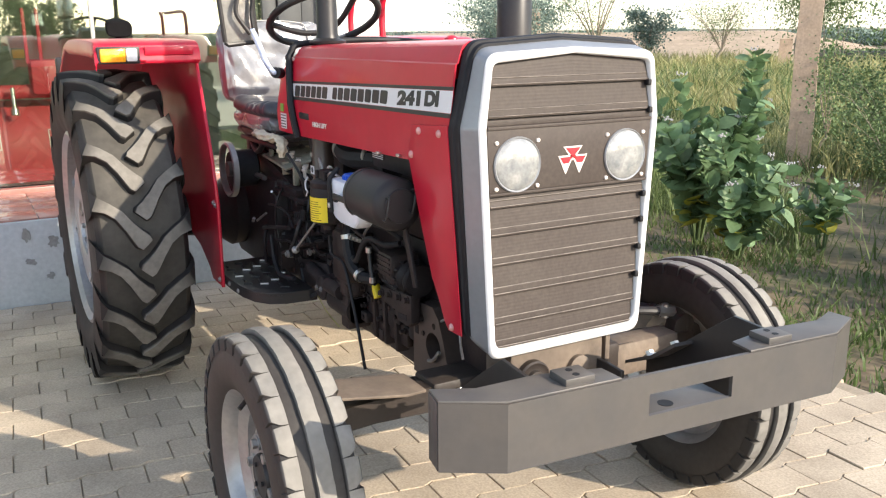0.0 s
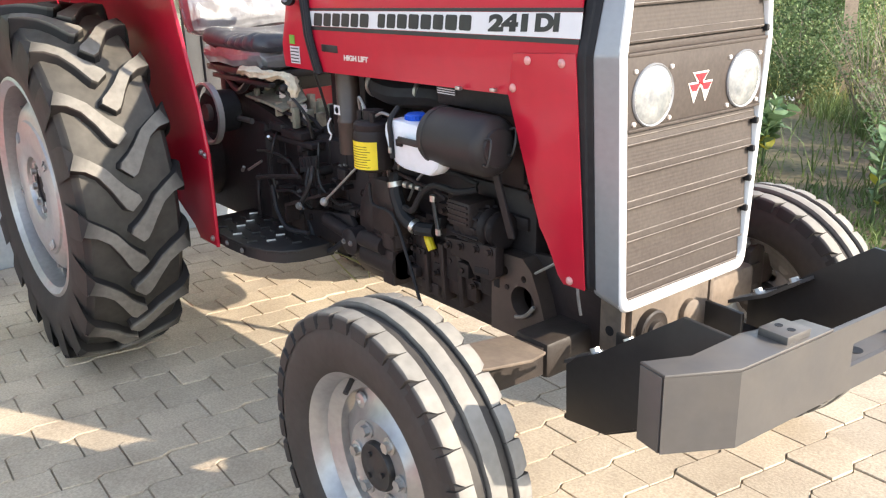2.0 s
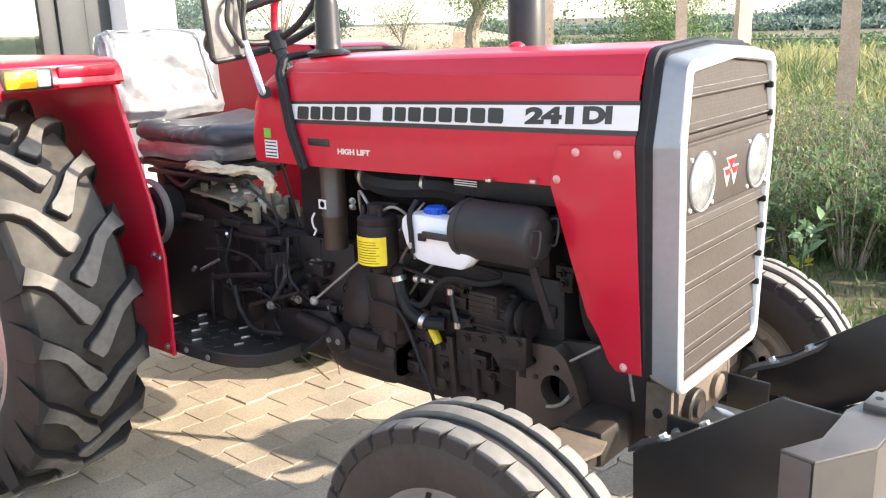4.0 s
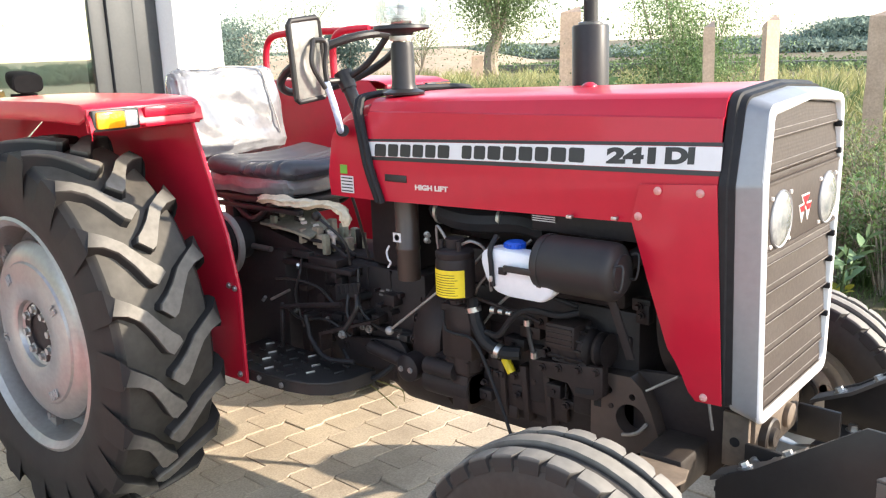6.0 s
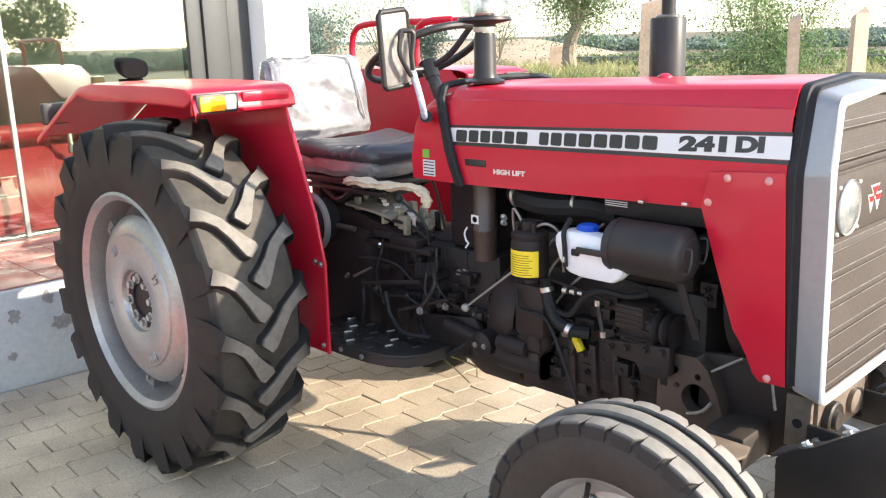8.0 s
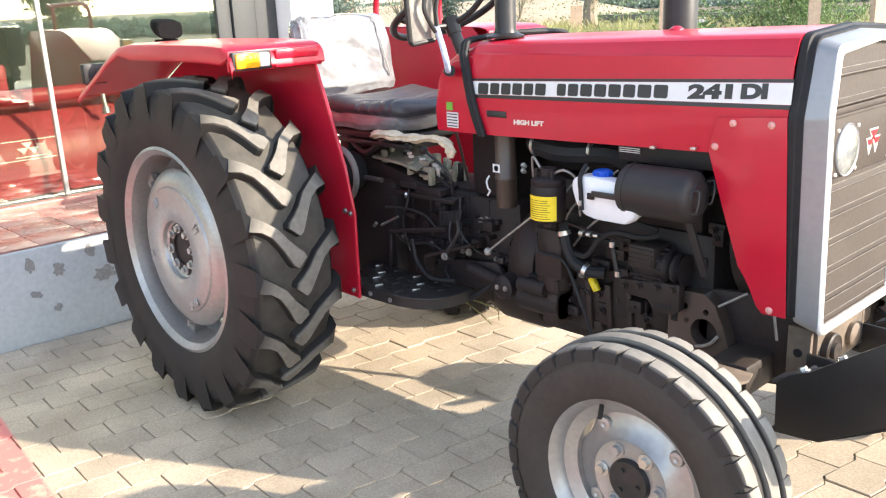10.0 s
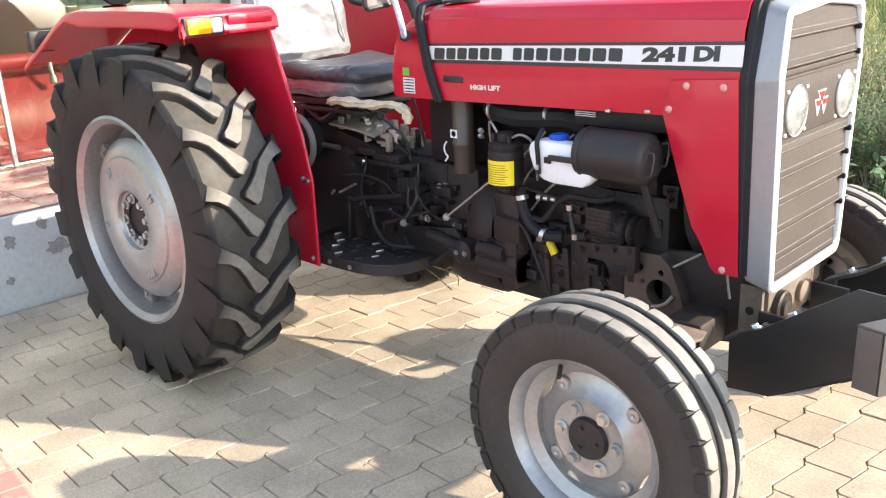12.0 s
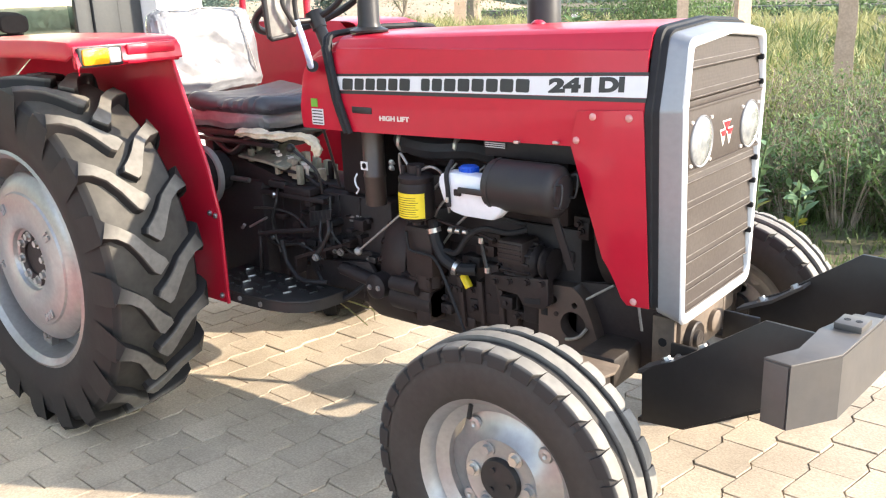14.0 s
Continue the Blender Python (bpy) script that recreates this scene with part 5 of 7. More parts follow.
pipe("intake_hose", ((1.03, -0.17, 1.01), (1.10, -0.20, 1.00), (1.20, -0.21, 0.995), (1.32, -0.18, 1.00), (1.42, -0.19, 0.99)), 0.034, GASKET, "thick black air hose")
for x in (1.055, 1.275):
    bm = B()
    lathe(bm, [(0.035, x - 0.006), (0.038, x - 0.005), (0.038, x + 0.005), (0.035, x + 0.006)], 28, (0, -0.187, 1.007), "x")
    tp("hose_clamp", bm, STEEL, "bright hose clamp", engine)
bm = B()
box(bm, 1.40, 1.72, -0.245, -0.225, 1.00, 1.055, 0.004)
tp("dark_plate", bm, ENGINE, "", engine)
bm = B()
box(bm, 1.40, 1.475, -0.2468, -0.2452, 1.024, 1.041)
nameplate = tp("nameplate", bm, BLACK, "small engraved plate", engine)
bm = B()
for z in (1.0255, 1.031, 1.0365):
    box(bm, 1.404, 1.471, -0.2475, -0.2468, z, z + 0.0022)
tp("print_bars", bm, DECAL_WHITE, "", engine)
for x, z in ((1.535, 1.052), (1.655, 1.060)):
    bm = B()
    box(bm, x, x + 0.016, -0.30, -0.288, z, z + 0.008, 0.002)
    tp("clip", bm, STEEL, "", engine)
pipe("fuel_pipe", ((1.165, -0.30, 0.955), (1.13, -0.30, 0.99), (1.12, -0.28, 0.90), (1.13, -0.26, 0.78)), 0.004, DULL)
pipe("fuel_pipe", ((1.215, -0.31, 0.95), (1.26, -0.31, 0.965), (1.28, -0.28, 0.93), (1.27, -0.25, 0.82)), 0.004, DULL)
pipe("drain_hose", ((1.114, -0.27, 0.745), (1.118, -0.27, 0.70), (1.135, -0.27, 0.685), (1.205, -0.27, 0.682), (1.235, -0.27, 0.66), (1.263, -0.27, 0.61), (1.320, -0.27, 0.484), (1.36, -0.27, 0.38)), 0.005, GASKET, "black drain hose")
pipe("coolant_hose", ((1.200, -0.24, 0.785), (1.212, -0.25, 0.74), (1.222, -0.25, 0.71), (1.249, -0.25, 0.672), (1.295, -0.24, 0.650), (1.34, -0.22, 0.648)), 0.019, GASKET, "thick black hose")
for c, d in (((1.206, -0.247, 0.757), (0.25, 0, -1)), ((1.287, -0.243, 0.652), (1, 0.1, -0.3))):
    bm = B()
    d = Vector(d).normalized() * 0.007
    cyl(bm, Vector(c) - d, Vector(c) + d, 0.0215, seg=24)
    tp("hose_clamp", bm, STEEL, "bright hose clamp", engine)
pipe("fuel_hose", ((1.25, -0.25, 0.70), (1.30, -0.26, 0.705), (1.347, -0.26, 0.762), (1.403, -0.26, 0.792), (1.484, -0.255, 0.790), (1.53, -0.23, 0.80)), 0.0085, GASKET, "black fuel hose")
pipe("dipstick_tube", ((1.393, -0.262, 0.765), (1.400, -0.262, 0.72), (1.416, -0.262, 0.660)), 0.0065, BLACK)
for p in ((1.394, -0.263, 0.757), (1.414, -0.263, 0.672)):
    bm = B()
    cyl(bm, Vector(p) - Vector((0, 0, 0.008)), Vector(p) + Vector((0, 0, 0.008)), 0.009, seg=12)
    tp("pipe_union", bm, STEEL, "", engine)
pipe("cable", ((1.20, -0.24, 0.79), (1.30, -0.24, 0.775), (1.36, -0.24, 0.77), (1.42, -0.24, 0.755)), 0.005, ENGINE_BROWN)
pipe("cable", ((1.24, -0.23, 0.83), (1.34, -0.23, 0.82), (1.44, -0.23, 0.825), (1.52, -0.22, 0.81)), 0.006, GASKET)
pipe("injector_pipe", ((1.12, -0.20, 0.70), (1.16, -0.23, 0.83), (1.24, -0.17, 0.95)), 0.004, DULL)
pipe("injector_pipe", ((1.16, -0.20, 0.70), (1.22, -0.23, 0.83), (1.34, -0.16, 0.95)), 0.004, DULL)
pipe("injector_pipe", ((1.20, -0.20, 0.70), (1.30, -0.22, 0.80), (1.46, -0.16, 0.93)), 0.004, DULL)
pipe("throttle_rod", ((1.14, -0.31, 0.815), (0.965, -0.33, 0.675)), 0.0035, DULL, "thin bright rod", 1)
bm = B()
bmesh.ops.create_uvsphere(bm, u_segments=14, v_segments=10, radius=0.013, matrix=Matrix.Translation((0.962, -0.33, 0.672)))
tp("rod_end", bm, DULL, "", engine)
for k in range(3):
    bm = B()
    cyl(bm, (1.285 + 0.025 * k, -0.27, 0.775), (1.30 + 0.025 * k, -0.27, 0.775), 0.010 - 0.002 * k, seg=12)
    tp("pipe_union", bm, STEEL, "", engine)
# injection pump, starter, alternator
bm = B()
box(bm, 1.09, 1.20, -0.255, -0.155, 0.60, 0.76, 0.012)
cyl(bm, (1.145, -0.205, 0.56), (1.145, -0.205, 0.62), 0.045, seg=20)
for k in range(4):
    cyl(bm, (1.10 + 0.028 * k, -0.225, 0.75), (1.10 + 0.028 * k, -0.225, 0.785), 0.008, seg=8)
tp("injection_pump", bm, ENGINE_BROWN, "dusty fuel injection pump", engine)
bm = B()
lathe(bm, [(0.0, 1.450), (0.040, 1.452), (0.048, 1.46), (0.049, 1.47), (0.046, 1.48), (0.051, 1.49), (0.051, 1.525), (0.046, 1.533), (0.048, 1.55), (0.036, 1.56), (0.024, 1.565), (0.042, 1.573), (0.044, 1.582), (0.028, 1.592), (0.044, 1.602), (0.0, 1.604)], 36, (0, -0.205, 0.705), "x")
alternator = tp("alternator", bm, ENGINE, "dark finned alternator")
for k in range(12):
    bm = B()
    box(bm, 1.452, 1.55, -0.003, 0.003, 0.042, 0.0535, 0.001, Matrix.Translation((0, -0.205, 0.705)) @ Matrix.Rotation(math.pi * 2 * k / 12, 4, "X"))
    tp("fin", bm, ENGINE, "", alternator)
bm = B()
box(bm, 1.445, 1.535, -0.262, -0.17, 0.700, 0.770, 0.012)
for j in range(4):
    box(bm, 1.452, 1.528, -0.2655, -0.26, 0.712 + 0.014 * j, 0.718 + 0.014 * j, 0.001)
tp("alternator_case", bm, ENGINE_BROWN, "ribbed brown alternator case", alternator)
bm = B()
prism(bm, xz([(1.40, 0.648), (1.60, 0.668), (1.60, 0.590), (1.582, 0.575), (1.515, 0.575), (1.500, 0.610), (1.43, 0.605)], -0.235), (0, 0.03, 0), 0.004)
brk = tp("alternator_bracket", bm, ENGINE_BROWN, "brown cast alternator bracket", engine)
bm = B()
prism(bm, xz([(1.522, 0.600), (1.575, 0.606), (1.575, 0.590), (1.522, 0.584)], -0.2358), (0, 0.002, 0))
tp("bracket_hole", bm, GASKET, "", brk)
for x, z in ((1.42, 0.632), (1.47, 0.640), (1.53, 0.648), (1.58, 0.652)):
    bm = B()
    bolt(bm, (x, -0.235, z), (0, -1, 0), 0.008, 0.012)
    tp("bolt", bm, ENGINE_BROWN, "", brk)
bm = B()
box(bm, 1.095, 1.178, -0.243, -0.16, 0.548, 0.632, 0.006)
box(bm, 1.095, 1.178, -0.246, -0.16, 0.586, 0.592, 0.001)
box(bm, 1.11, 1.17, -0.240, -0.16, 0.44, 0.548, 0.008)
tp("pump_casting", bm, ENGINE_BROWN, "brown cast pump drive cover", engine)
for j in range(3):
    bm = B()
    prism(bm, xz([(1.24 + 0.075 * j, 0.60), (1.262 + 0.075 * j, 0.60), (1.272 + 0.075 * j, 0.44), (1.256 + 0.075 * j, 0.44)], -0.192), (0, 0.04, 0), 0.004)
    tp("crankcase_rib", bm, ENGINE_BROWN, "", engine)
for y, x, z in ((-0.225, 1.026, 0.942), (-0.225, 1.025, 0.925)):
    bm = B()
    bolt(bm, (x, y, z), (1, -0.6, 0), 0.006, 0.022)
    tp("stud", bm, STEEL, "", engine)
bm = B()
cyl(bm, (1.0, -0.20, 0.50), (1.17, -0.20, 0.50), 0.045, seg=22)
cyl(bm, (1.02, -0.24, 0.555), (1.13, -0.24, 0.555), 0.025, seg=16)
tp("starter_motor", bm, ENGINE, "black starter motor", engine)
bm = B()
hose(bm, ((1.262, -0.182, 0.605), (1.275, -0.187, 0.592), (1.287, -0.187, 0.572)), 0.013, 10)
tp("tag", bm, YELLOW, "yellow plastic dipstick grip", engine)
bm = B()
box(bm, 1.222, 1.242, -0.20, -0.18, 0.605, 0.625, 0.004)
tp("sensor", bm, DULL, "", engine)
# lumps and brackets on the block
rnd = random.Random(11)
for k in range(26):
    x, z = 1.02 + 0.66 * rnd.random(), 0.46 + 0.40 * rnd.random()
    bm = B()
    w, h = 0.02 + 0.05 * rnd.random(), 0.015 + 0.04 * rnd.random()
    box(bm, x, x + w, -0.175 - 0.03 * rnd.random(), -0.15, z, z + h, 0.004)
    bolt(bm, (x + w / 2, -0.19, z + h / 2), (0, -1, 0), 0.007, 0.014)
    tp("boss", bm, ENGINE_BROWN if k % 3 == 0 else ENGINE, "", engine)
# fan cowl and front cover
bm = B()
lathe(bm, [(0.21, 1.73), (0.22, 1.735), (0.22, 1.79), (0.20, 1.80)], 40, (0, 0, 0.82), "x")
box(bm, 1.80, 1.86, -0.215, 0.215, 0.68, 1.26, 0.01)
tp("radiator", bm, ENGINE, "black radiator and fan shroud", engine)
bm = B()
for k in range(6):
    m = Matrix.Translation((1.75, 0, 0.82)) @ Matrix.Rotation(k * math.pi / 3, 4, "X") @ Matrix.Rotation(0.5, 4, "Z")
    box(bm, -0.003, 0.003, -0.035, 0.035, 0.03, 0.185, 0.001, m)
cyl(bm, (1.68, 0, 0.82), (1.77, 0, 0.82), 0.035, seg=18)
tp("fan", bm, BLACK, "black cooling fan", engine)
bm = B()
hose(bm, ((1.62, -0.17, 0.93), (1.68, -0.19, 0.96), (1.76, -0.16, 1.02), (1.80, -0.13, 1.05)), 0.024, 12)
tp("radiator_hose", bm, GASKET, "black radiator hose", engine)
bm = B()
hose(bm, ((1.62, -0.12, 0.55), (1.70, -0.13, 0.56), (1.80, -0.12, 0.70)), 0.024, 12)
tp("radiator_hose", bm, GASKET, "black radiator hose", engine)

def holed_plate(bm, outline, holes, y, lift):
    """A flat plate in the xz plane with round holes through it, lift thick along y."""
    loops = [outline] + [[(x + r * math.cos(q * math.pi / 10), z + r * math.sin(q * math.pi / 10)) for q in range(20)] for x, z, r in holes]
    edges = []
    for loop in loops:
        vs = [bm.verts.new((x, y, z)) for x, z in loop]
        edges += [bm.edges.new((vs[k], vs[(k + 1) % len(vs)])) for k in range(len(vs))]
    flat = [f for f in bmesh.ops.triangle_fill(bm, edges=edges, use_beauty=True)["geom"] if isinstance(f, bmesh.types.BMFace)]
    grown = bmesh.ops.extrude_face_region(bm, geom=flat, use_keep_orig=True)["geom"]
    bmesh.ops.translate(bm, vec=(0, lift, 0), verts=[v for v in grown if isinstance(v, bmesh.types.BMVert)])
    bmesh.ops.recalc_face_normals(bm, faces=bm.faces)


# front frame: side bars with big holes, support casting
for s in (-1, 1):
    bm = B()
    y = s * 0.175
    prism(bm, xz([(1.54, 0.50), (1.602, 0.643), (1.80, 0.665), (1.90, 0.62), (1.93, 0.52), (1.86, 0.42), (1.66, 0.39), (1.55, 0.42)], s * 0.135), (0, s * 0.02, 0), 0.004)
    side = tp("front_frame_side", bm, ENGINE_BROWN, "dark cast front frame")
    bm = B()
    holed_plate(bm, [(1.545, 0.43), (1.548, 0.622), (1.575, 0.642), (1.61, 0.644), (1.658, 0.646), (1.690, 0.620), (1.716, 0.565), (1.735, 0.510), (1.712, 0.462), (1.64, 0.43)],
                [(1.660, 0.533, 0.041), (1.597, 0.600, 0.011), (1.664, 0.594, 0.009)], s * 0.150, s * 0.05)
    tp("frame_plate", bm, BRACKET, "brown cast plate with a large hole", side)
    bm = B()
    hose(bm, ((1.640, s * 0.204, 0.490), (1.668, s * 0.210, 0.500), (1.690, s * 0.212, 0.514), (1.708, s * 0.208, 0.537)), 0.005, 8)
    tp("hole_lip", bm, DULL, "bright curved lip under the hole", side)
    bm = B()
    cyl(bm, (1.700, s * 0.196, 0.619), (1.779, s * 0.190, 0.672), 0.0035, seg=8)
    tp("stay_rod", bm, DULL, "thin bright rod", side)
    for x, z in ((1.566, 0.560), (1.572, 0.605)):
        bm = B()
        box(bm, x - 0.011, x + 0.011, min(y, y + s * 0.0265), max(y, y + s * 0.0265), z - 0.014, z + 0.014, 0.002)
        tp("frame_slot", bm, GASKET, "", side)
    bm = B()
    box(bm, 1.885, 1.948, s * 0.165 - 0.008, s * 0.165 + 0.008, 0.470, 0.606, 0.004)
    tp("front_support", bm, CAST, "brown cast front support", side)
    bm = B()
    lathe(bm, [(0.010, s * 0.173), (0.012, s * 0.1736), (0.012, s * 0.1742), (0.0, s * 0.1744)], 22, (1.916, 0, 0.535))
    tp("support_hole", bm, GASKET, "", side)
    bm = B()
    hose(bm, ((1.880, s * 0.245, 0.655), (1.886, s * 0.246, 0.62), (1.890, s * 0.242, 0.585)), 0.0035, 8)
    tp("hinge_rod", bm, DULL, "", side)
bm = B()
box(bm, 1.86, 1.955, -0.145, 0.145, 0.47, 0.60, 0.012)
cyl(bm, (1.93, -0.06, 0.60), (1.93, -0.06, 0.632), 0.02, seg=14)
lathe(bm, [(0.0, 1.935), (0.028, 1.938), (0.032, 1.95), (0.032, 1.968), (0.026, 1.972), (0.0, 1.974)], 30, (0, 0.06, 0.53), "x")
tp("front_casting", bm, CAST, "dusty brown front casting with tow pin")
bm = B()
lathe(bm, [(0.046, 1.950), (0.046, 1.972), (0.042, 1.976), (0.036, 1.972), (0.024, 1.972), (0.022, 1.982), (0.012, 1.984), (0.0, 1.981)], 30, (0, -0.085, 0.53), "x")
tp("pivot_flange", bm, AXLE_BROWN, "dusty round axle pivot flange")
# front axle
bm = B()
box(bm, 1.735, 1.845, -0.30, 0.30, 0.425, 0.515, 0.012)
axle = tp("front_axle", bm, AXLE_BROWN, "dusty brown front axle beam")
for s in (-1, 1):
    bm = B()
    sec = []
    for y, x0, x1, z0, z1 in ((0.22, 1.745, 1.835, 0.435, 0.505), (0.45, 1.75, 1.83, 0.44, 0.50), (0.585, 1.755, 1.825, 0.43, 0.49)):
        sec.append([(x0, s * y, z0), (x1, s * y, z0), (x1, s * y, z1), (x0, s * y, z1)])
    loft(bm, sec, caps=True)
    cyl(bm, (1.789, s * 0.59, 0.36), (1.789, s * 0.59, 0.56), 0.035, seg=20)
    cyl(bm, (1.789, s * 0.59, 0.355), (1.789, s * 0.70, 0.357), 0.028, seg=18)
    tp("axle_arm", bm, AXLE_BROWN, "", axle)
    bm = B()
    prism(bm, [(1.76, s * 0.34, 0.516), (1.88, s * 0.34, 0.516), (1.90, s * 0.40, 0.524), (1.88, s * 0.60, 0.548), (1.76, s * 0.60, 0.548)], (0, 0, 0.008), 0.002)
    if s > 0:
        bm.free()
        bm = B()
        box(bm, 1.752, 1.842, 0.19, 0.530, 0.402, 0.505, 0.018)
        tp("axle_sleeve", bm, CAST, "dusty brown square axle sleeve", axle)
        bm = B()
        prism(bm, [(1.775, y, z) for y, z in ((0.52, 0.470), (0.535, 0.530), (0.580, 0.552), (0.640, 0.530), (0.690, 0.480), (0.700, 0.440), (0.640, 0.415), (0.56, 0.420))], (0.045, 0, 0), 0.006)
        tp("knuckle", bm, AXLE_BROWN, "dusty steering knuckle", axle)
        bm = B()
        hose(bm, ((1.76, 0.36, 0.572), (1.79, 0.44, 0.568), (1.80, 0.48, 0.563)), 0.013, 10)
        tp("steering_arm", bm, BLACK, "", axle)
        bm = B()
        cyl(bm, (1.80, 0.475, 0.563), (1.80, 0.535, 0.555), 0.017, seg=6)
        cyl(bm, (1.80, 0.505, 0.540), (1.80, 0.505, 0.582), 0.011, seg=12)
        tp("steering_joint", bm, STEEL, "bright steering ball joint", axle)
    else:
        tp("axle_plate", bm, CAST, "brown plate over the axle", axle)
    if s < 0:
        continue
    bm = B()
    hose(bm, ((1.70, s * 0.56, 0.53), (1.62, s * 0.50, 0.53), (1.0, s * 0.25, 0.56)), 0.014, 10, 1)
    bmesh.ops.create_uvsphere(bm, u_segments=14, v_segments=10, radius=0.024, matrix=Matrix.Translation((1.70, s * 0.56, 0.53)))
    tp("drag_link", bm, BLACK, "black steering drag link", axle)
bm = B()
cyl(bm, (1.665, -0.55, 0.42), (1.665, 0.55, 0.42), 0.016, seg=18)
cyl(bm, (1.665, -0.55, 0.42), (1.665, -0.44, 0.42), 0.022, seg=18)
tp("tie_rod", bm, ENGINE, "dark steering tie rod", axle)

# bumper, bolted on slightly askew
ZT, ZB = 0.728, 0.594
ASKEW = TINV @ Matrix.Translation((1.95, -0.03, 0)) @ Matrix.Rotation(radians(-4.0), 4, "Z") @ Matrix.Translation((-1.95, 0, 0))
FACE = 2.460


def bp(name, bm, material, label="", parent=None, smooth=35):
    bmesh.ops.transform(bm, matrix=ASKEW, verts=bm.verts)
    return part(name, bm, material, parent or tractor, label, smooth)


bm = B()
ys, zs = (-0.405, -0.093, 0.116, 0.405), (ZB, 0.6415, 0.6865, ZT)
grid = {(d, i, j): bm.verts.new((FACE - 0.009 * d, ys[i], zs[j])) for d in (0, 1) for i in range(4) for j in range(4)}
for d in (0, 1):
    for i in range(3):
        for j in range(3):
            if (i, j) != (1, 1):
                bm.faces.new([grid[d, i + p, j + q] for p, q in ((0, 0), (1, 0), (1, 1), (0, 1))])
rim_loop = [(0, 0), (1, 0), (2, 0), (3, 0), (3, 1), (3, 2), (3, 3), (2, 3), (1, 3), (0, 3), (0, 2), (0, 1)]
for loop in (rim_loop, [(1, 1), (2, 1), (2, 2), (1, 2)]):
    for k in range(len(loop)):
        p, q = loop[k], loop[(k + 1) % len(loop)]
        bm.faces.new((grid[0, p[0], p[1]], grid[0, q[0], q[1]], grid[1, q[0], q[1]], grid[1, p[0], p[1]]))
bumper = bp("bumper", bm, BUMPER, "charcoal steel front bumper with tow slot")
for s in (-1, 1):
    bm = B()
    wing = [(2.402, s * 0.515), (FACE, s * 0.405), (FACE - 0.009, s * 0.4045), (2.394, s * 0.509)]
    loft(bm, [[(x, y, ZB) for x, y in wing], [(x, y, ZT) for x, y in wing]], caps=True)
    bp("bumper_wing", bm, BUMPER, "", bumper)
    bm = B()
    prism(bm, [(2.403, s * 0.515, ZT - 0.001), (FACE - 0.001, s * 0.405, ZT - 0.001), (FACE - 0.001, s * 0.16, ZT - 0.001), (2.400, s * 0.165, ZT - 0.001), (2.372, s * 0.30, ZT - 0.001), (2.380, s * 0.33, ZT - 0.001), (2.385, s * 0.43, ZT - 0.001), (2.345, s * 0.507, ZT - 0.001)], (0, 0, 0.007), 0.003)
    bp("top_flange", bm, BUMPER, "", bumper)
    bm = B()
    prism(bm, [(2.346, s * 0.501, ZB), (2.398, s * 0.508, ZB), (2.398, s * 0.508, ZT), (2.346, s * 0.501, ZT)], (0, s * 0.008, 0), 0.002)
    bp("end_plate", bm, BUMPER, "", bumper)
    bm = B()
    yp = s * 0.300
    prism(bm, xz([(1.962, 0.516), (1.966, 0.384), (2.080, 0.402), (2.245, 0.505), (2.405, 0.600), (2.448, 0.606), (2.448, 0.723), (2.262, 0.727), (2.160, 0.654), (2.05, 0.573), (1.99, 0.543)], yp), (0, s * 0.010, 0), 0.002)
    bp("side_plate", bm, BLACK, "black bumper side plate", bumper)
    bm = B()
    prism(bm, xz([(1.95, 0.388), (2.075, 0.405), (2.44, 0.612), (2.44, 0.602), (2.075, 0.394), (1.95, 0.378)], yp), (0, -s * 0.045, 0))
    bp("lower_lip", bm, BLACK, "", bumper)
    bm = B()
    prism(bm, xz([(1.945, 0.508), (1.99, 0.529), (2.05, 0.557), (2.135, 0.618), (2.132, 0.626), (2.047, 0.566), (1.987, 0.538), (1.945, 0.517)], yp), (0, -s * 0.055, 0))
    bp("upper_lip", bm, BUMPER, "", bumper)
    for x, z in ((2.012, 0.550), (2.105, 0.606)):
        bm = B()
        bolt(bm, (x, yp - s * 0.028, z), (-0.5, 0, 0.87), 0.011, 0.012)
        bp("bolt", bm, STEEL, "bright hexagon bolt", bumper)
    bm = B()
    box(bm, 2.395, 2.452, s * 0.248 - 0.032, s * 0.248 + 0.032, ZT + 0.004, ZT + 0.020, 0.002)
    lug = bp("flag_lug", bm, BUMPER, "small drilled lug", bumper)
    for dx in (2.412, 2.436):
        bm = B()
        lathe(bm, [(0.0, ZT + 0.0203), (0.007, ZT + 0.0207), (0.007, ZT + 0.0200)], 16, (dx, s * 0.248, 0), "z")
        bp("lug_hole", bm, GASKET, "", bumper)
    bm = B()
    box(bm, 1.93, 2.10, s * 0.20 - 0.05, s * 0.20 + 0.06, 0.455, 0.467, 0.002)
    bp("base_plate", bm, BLACK, "", bumper)
    for x, z, y in ((1.958, 0.466, 0.20), (2.03, 0.466, 0.17), (2.06, 0.466, 0.24)):
        bm = B()
        bolt(bm, (x, s * y, z), (0, 0, 1), 0.012, 0.016)
        bp("bolt", bm, STEEL, "", bumper)
    bm = B()
    box(bm, 1.955, 2.06, s * 0.150 - 0.006, s * 0.150 + 0.006, 0.462, 0.545, 0.003)
    mount = bp("mount_plate", bm, BLACK, "", bumper)
    for x, z in ((1.985, 0.505), (2.035, 0.520)):
        bm = B()
        bolt(bm, (x, s * 0.156, z), (0.3, s, 0.2), 0.011, 0.012)
        bp("bolt", bm, STEEL, "bright hexagon bolt", bumper)
bm = B()
box(bm, 2.345, 2.452, -0.090, 0.113, 0.634, 0.641, 0.002)
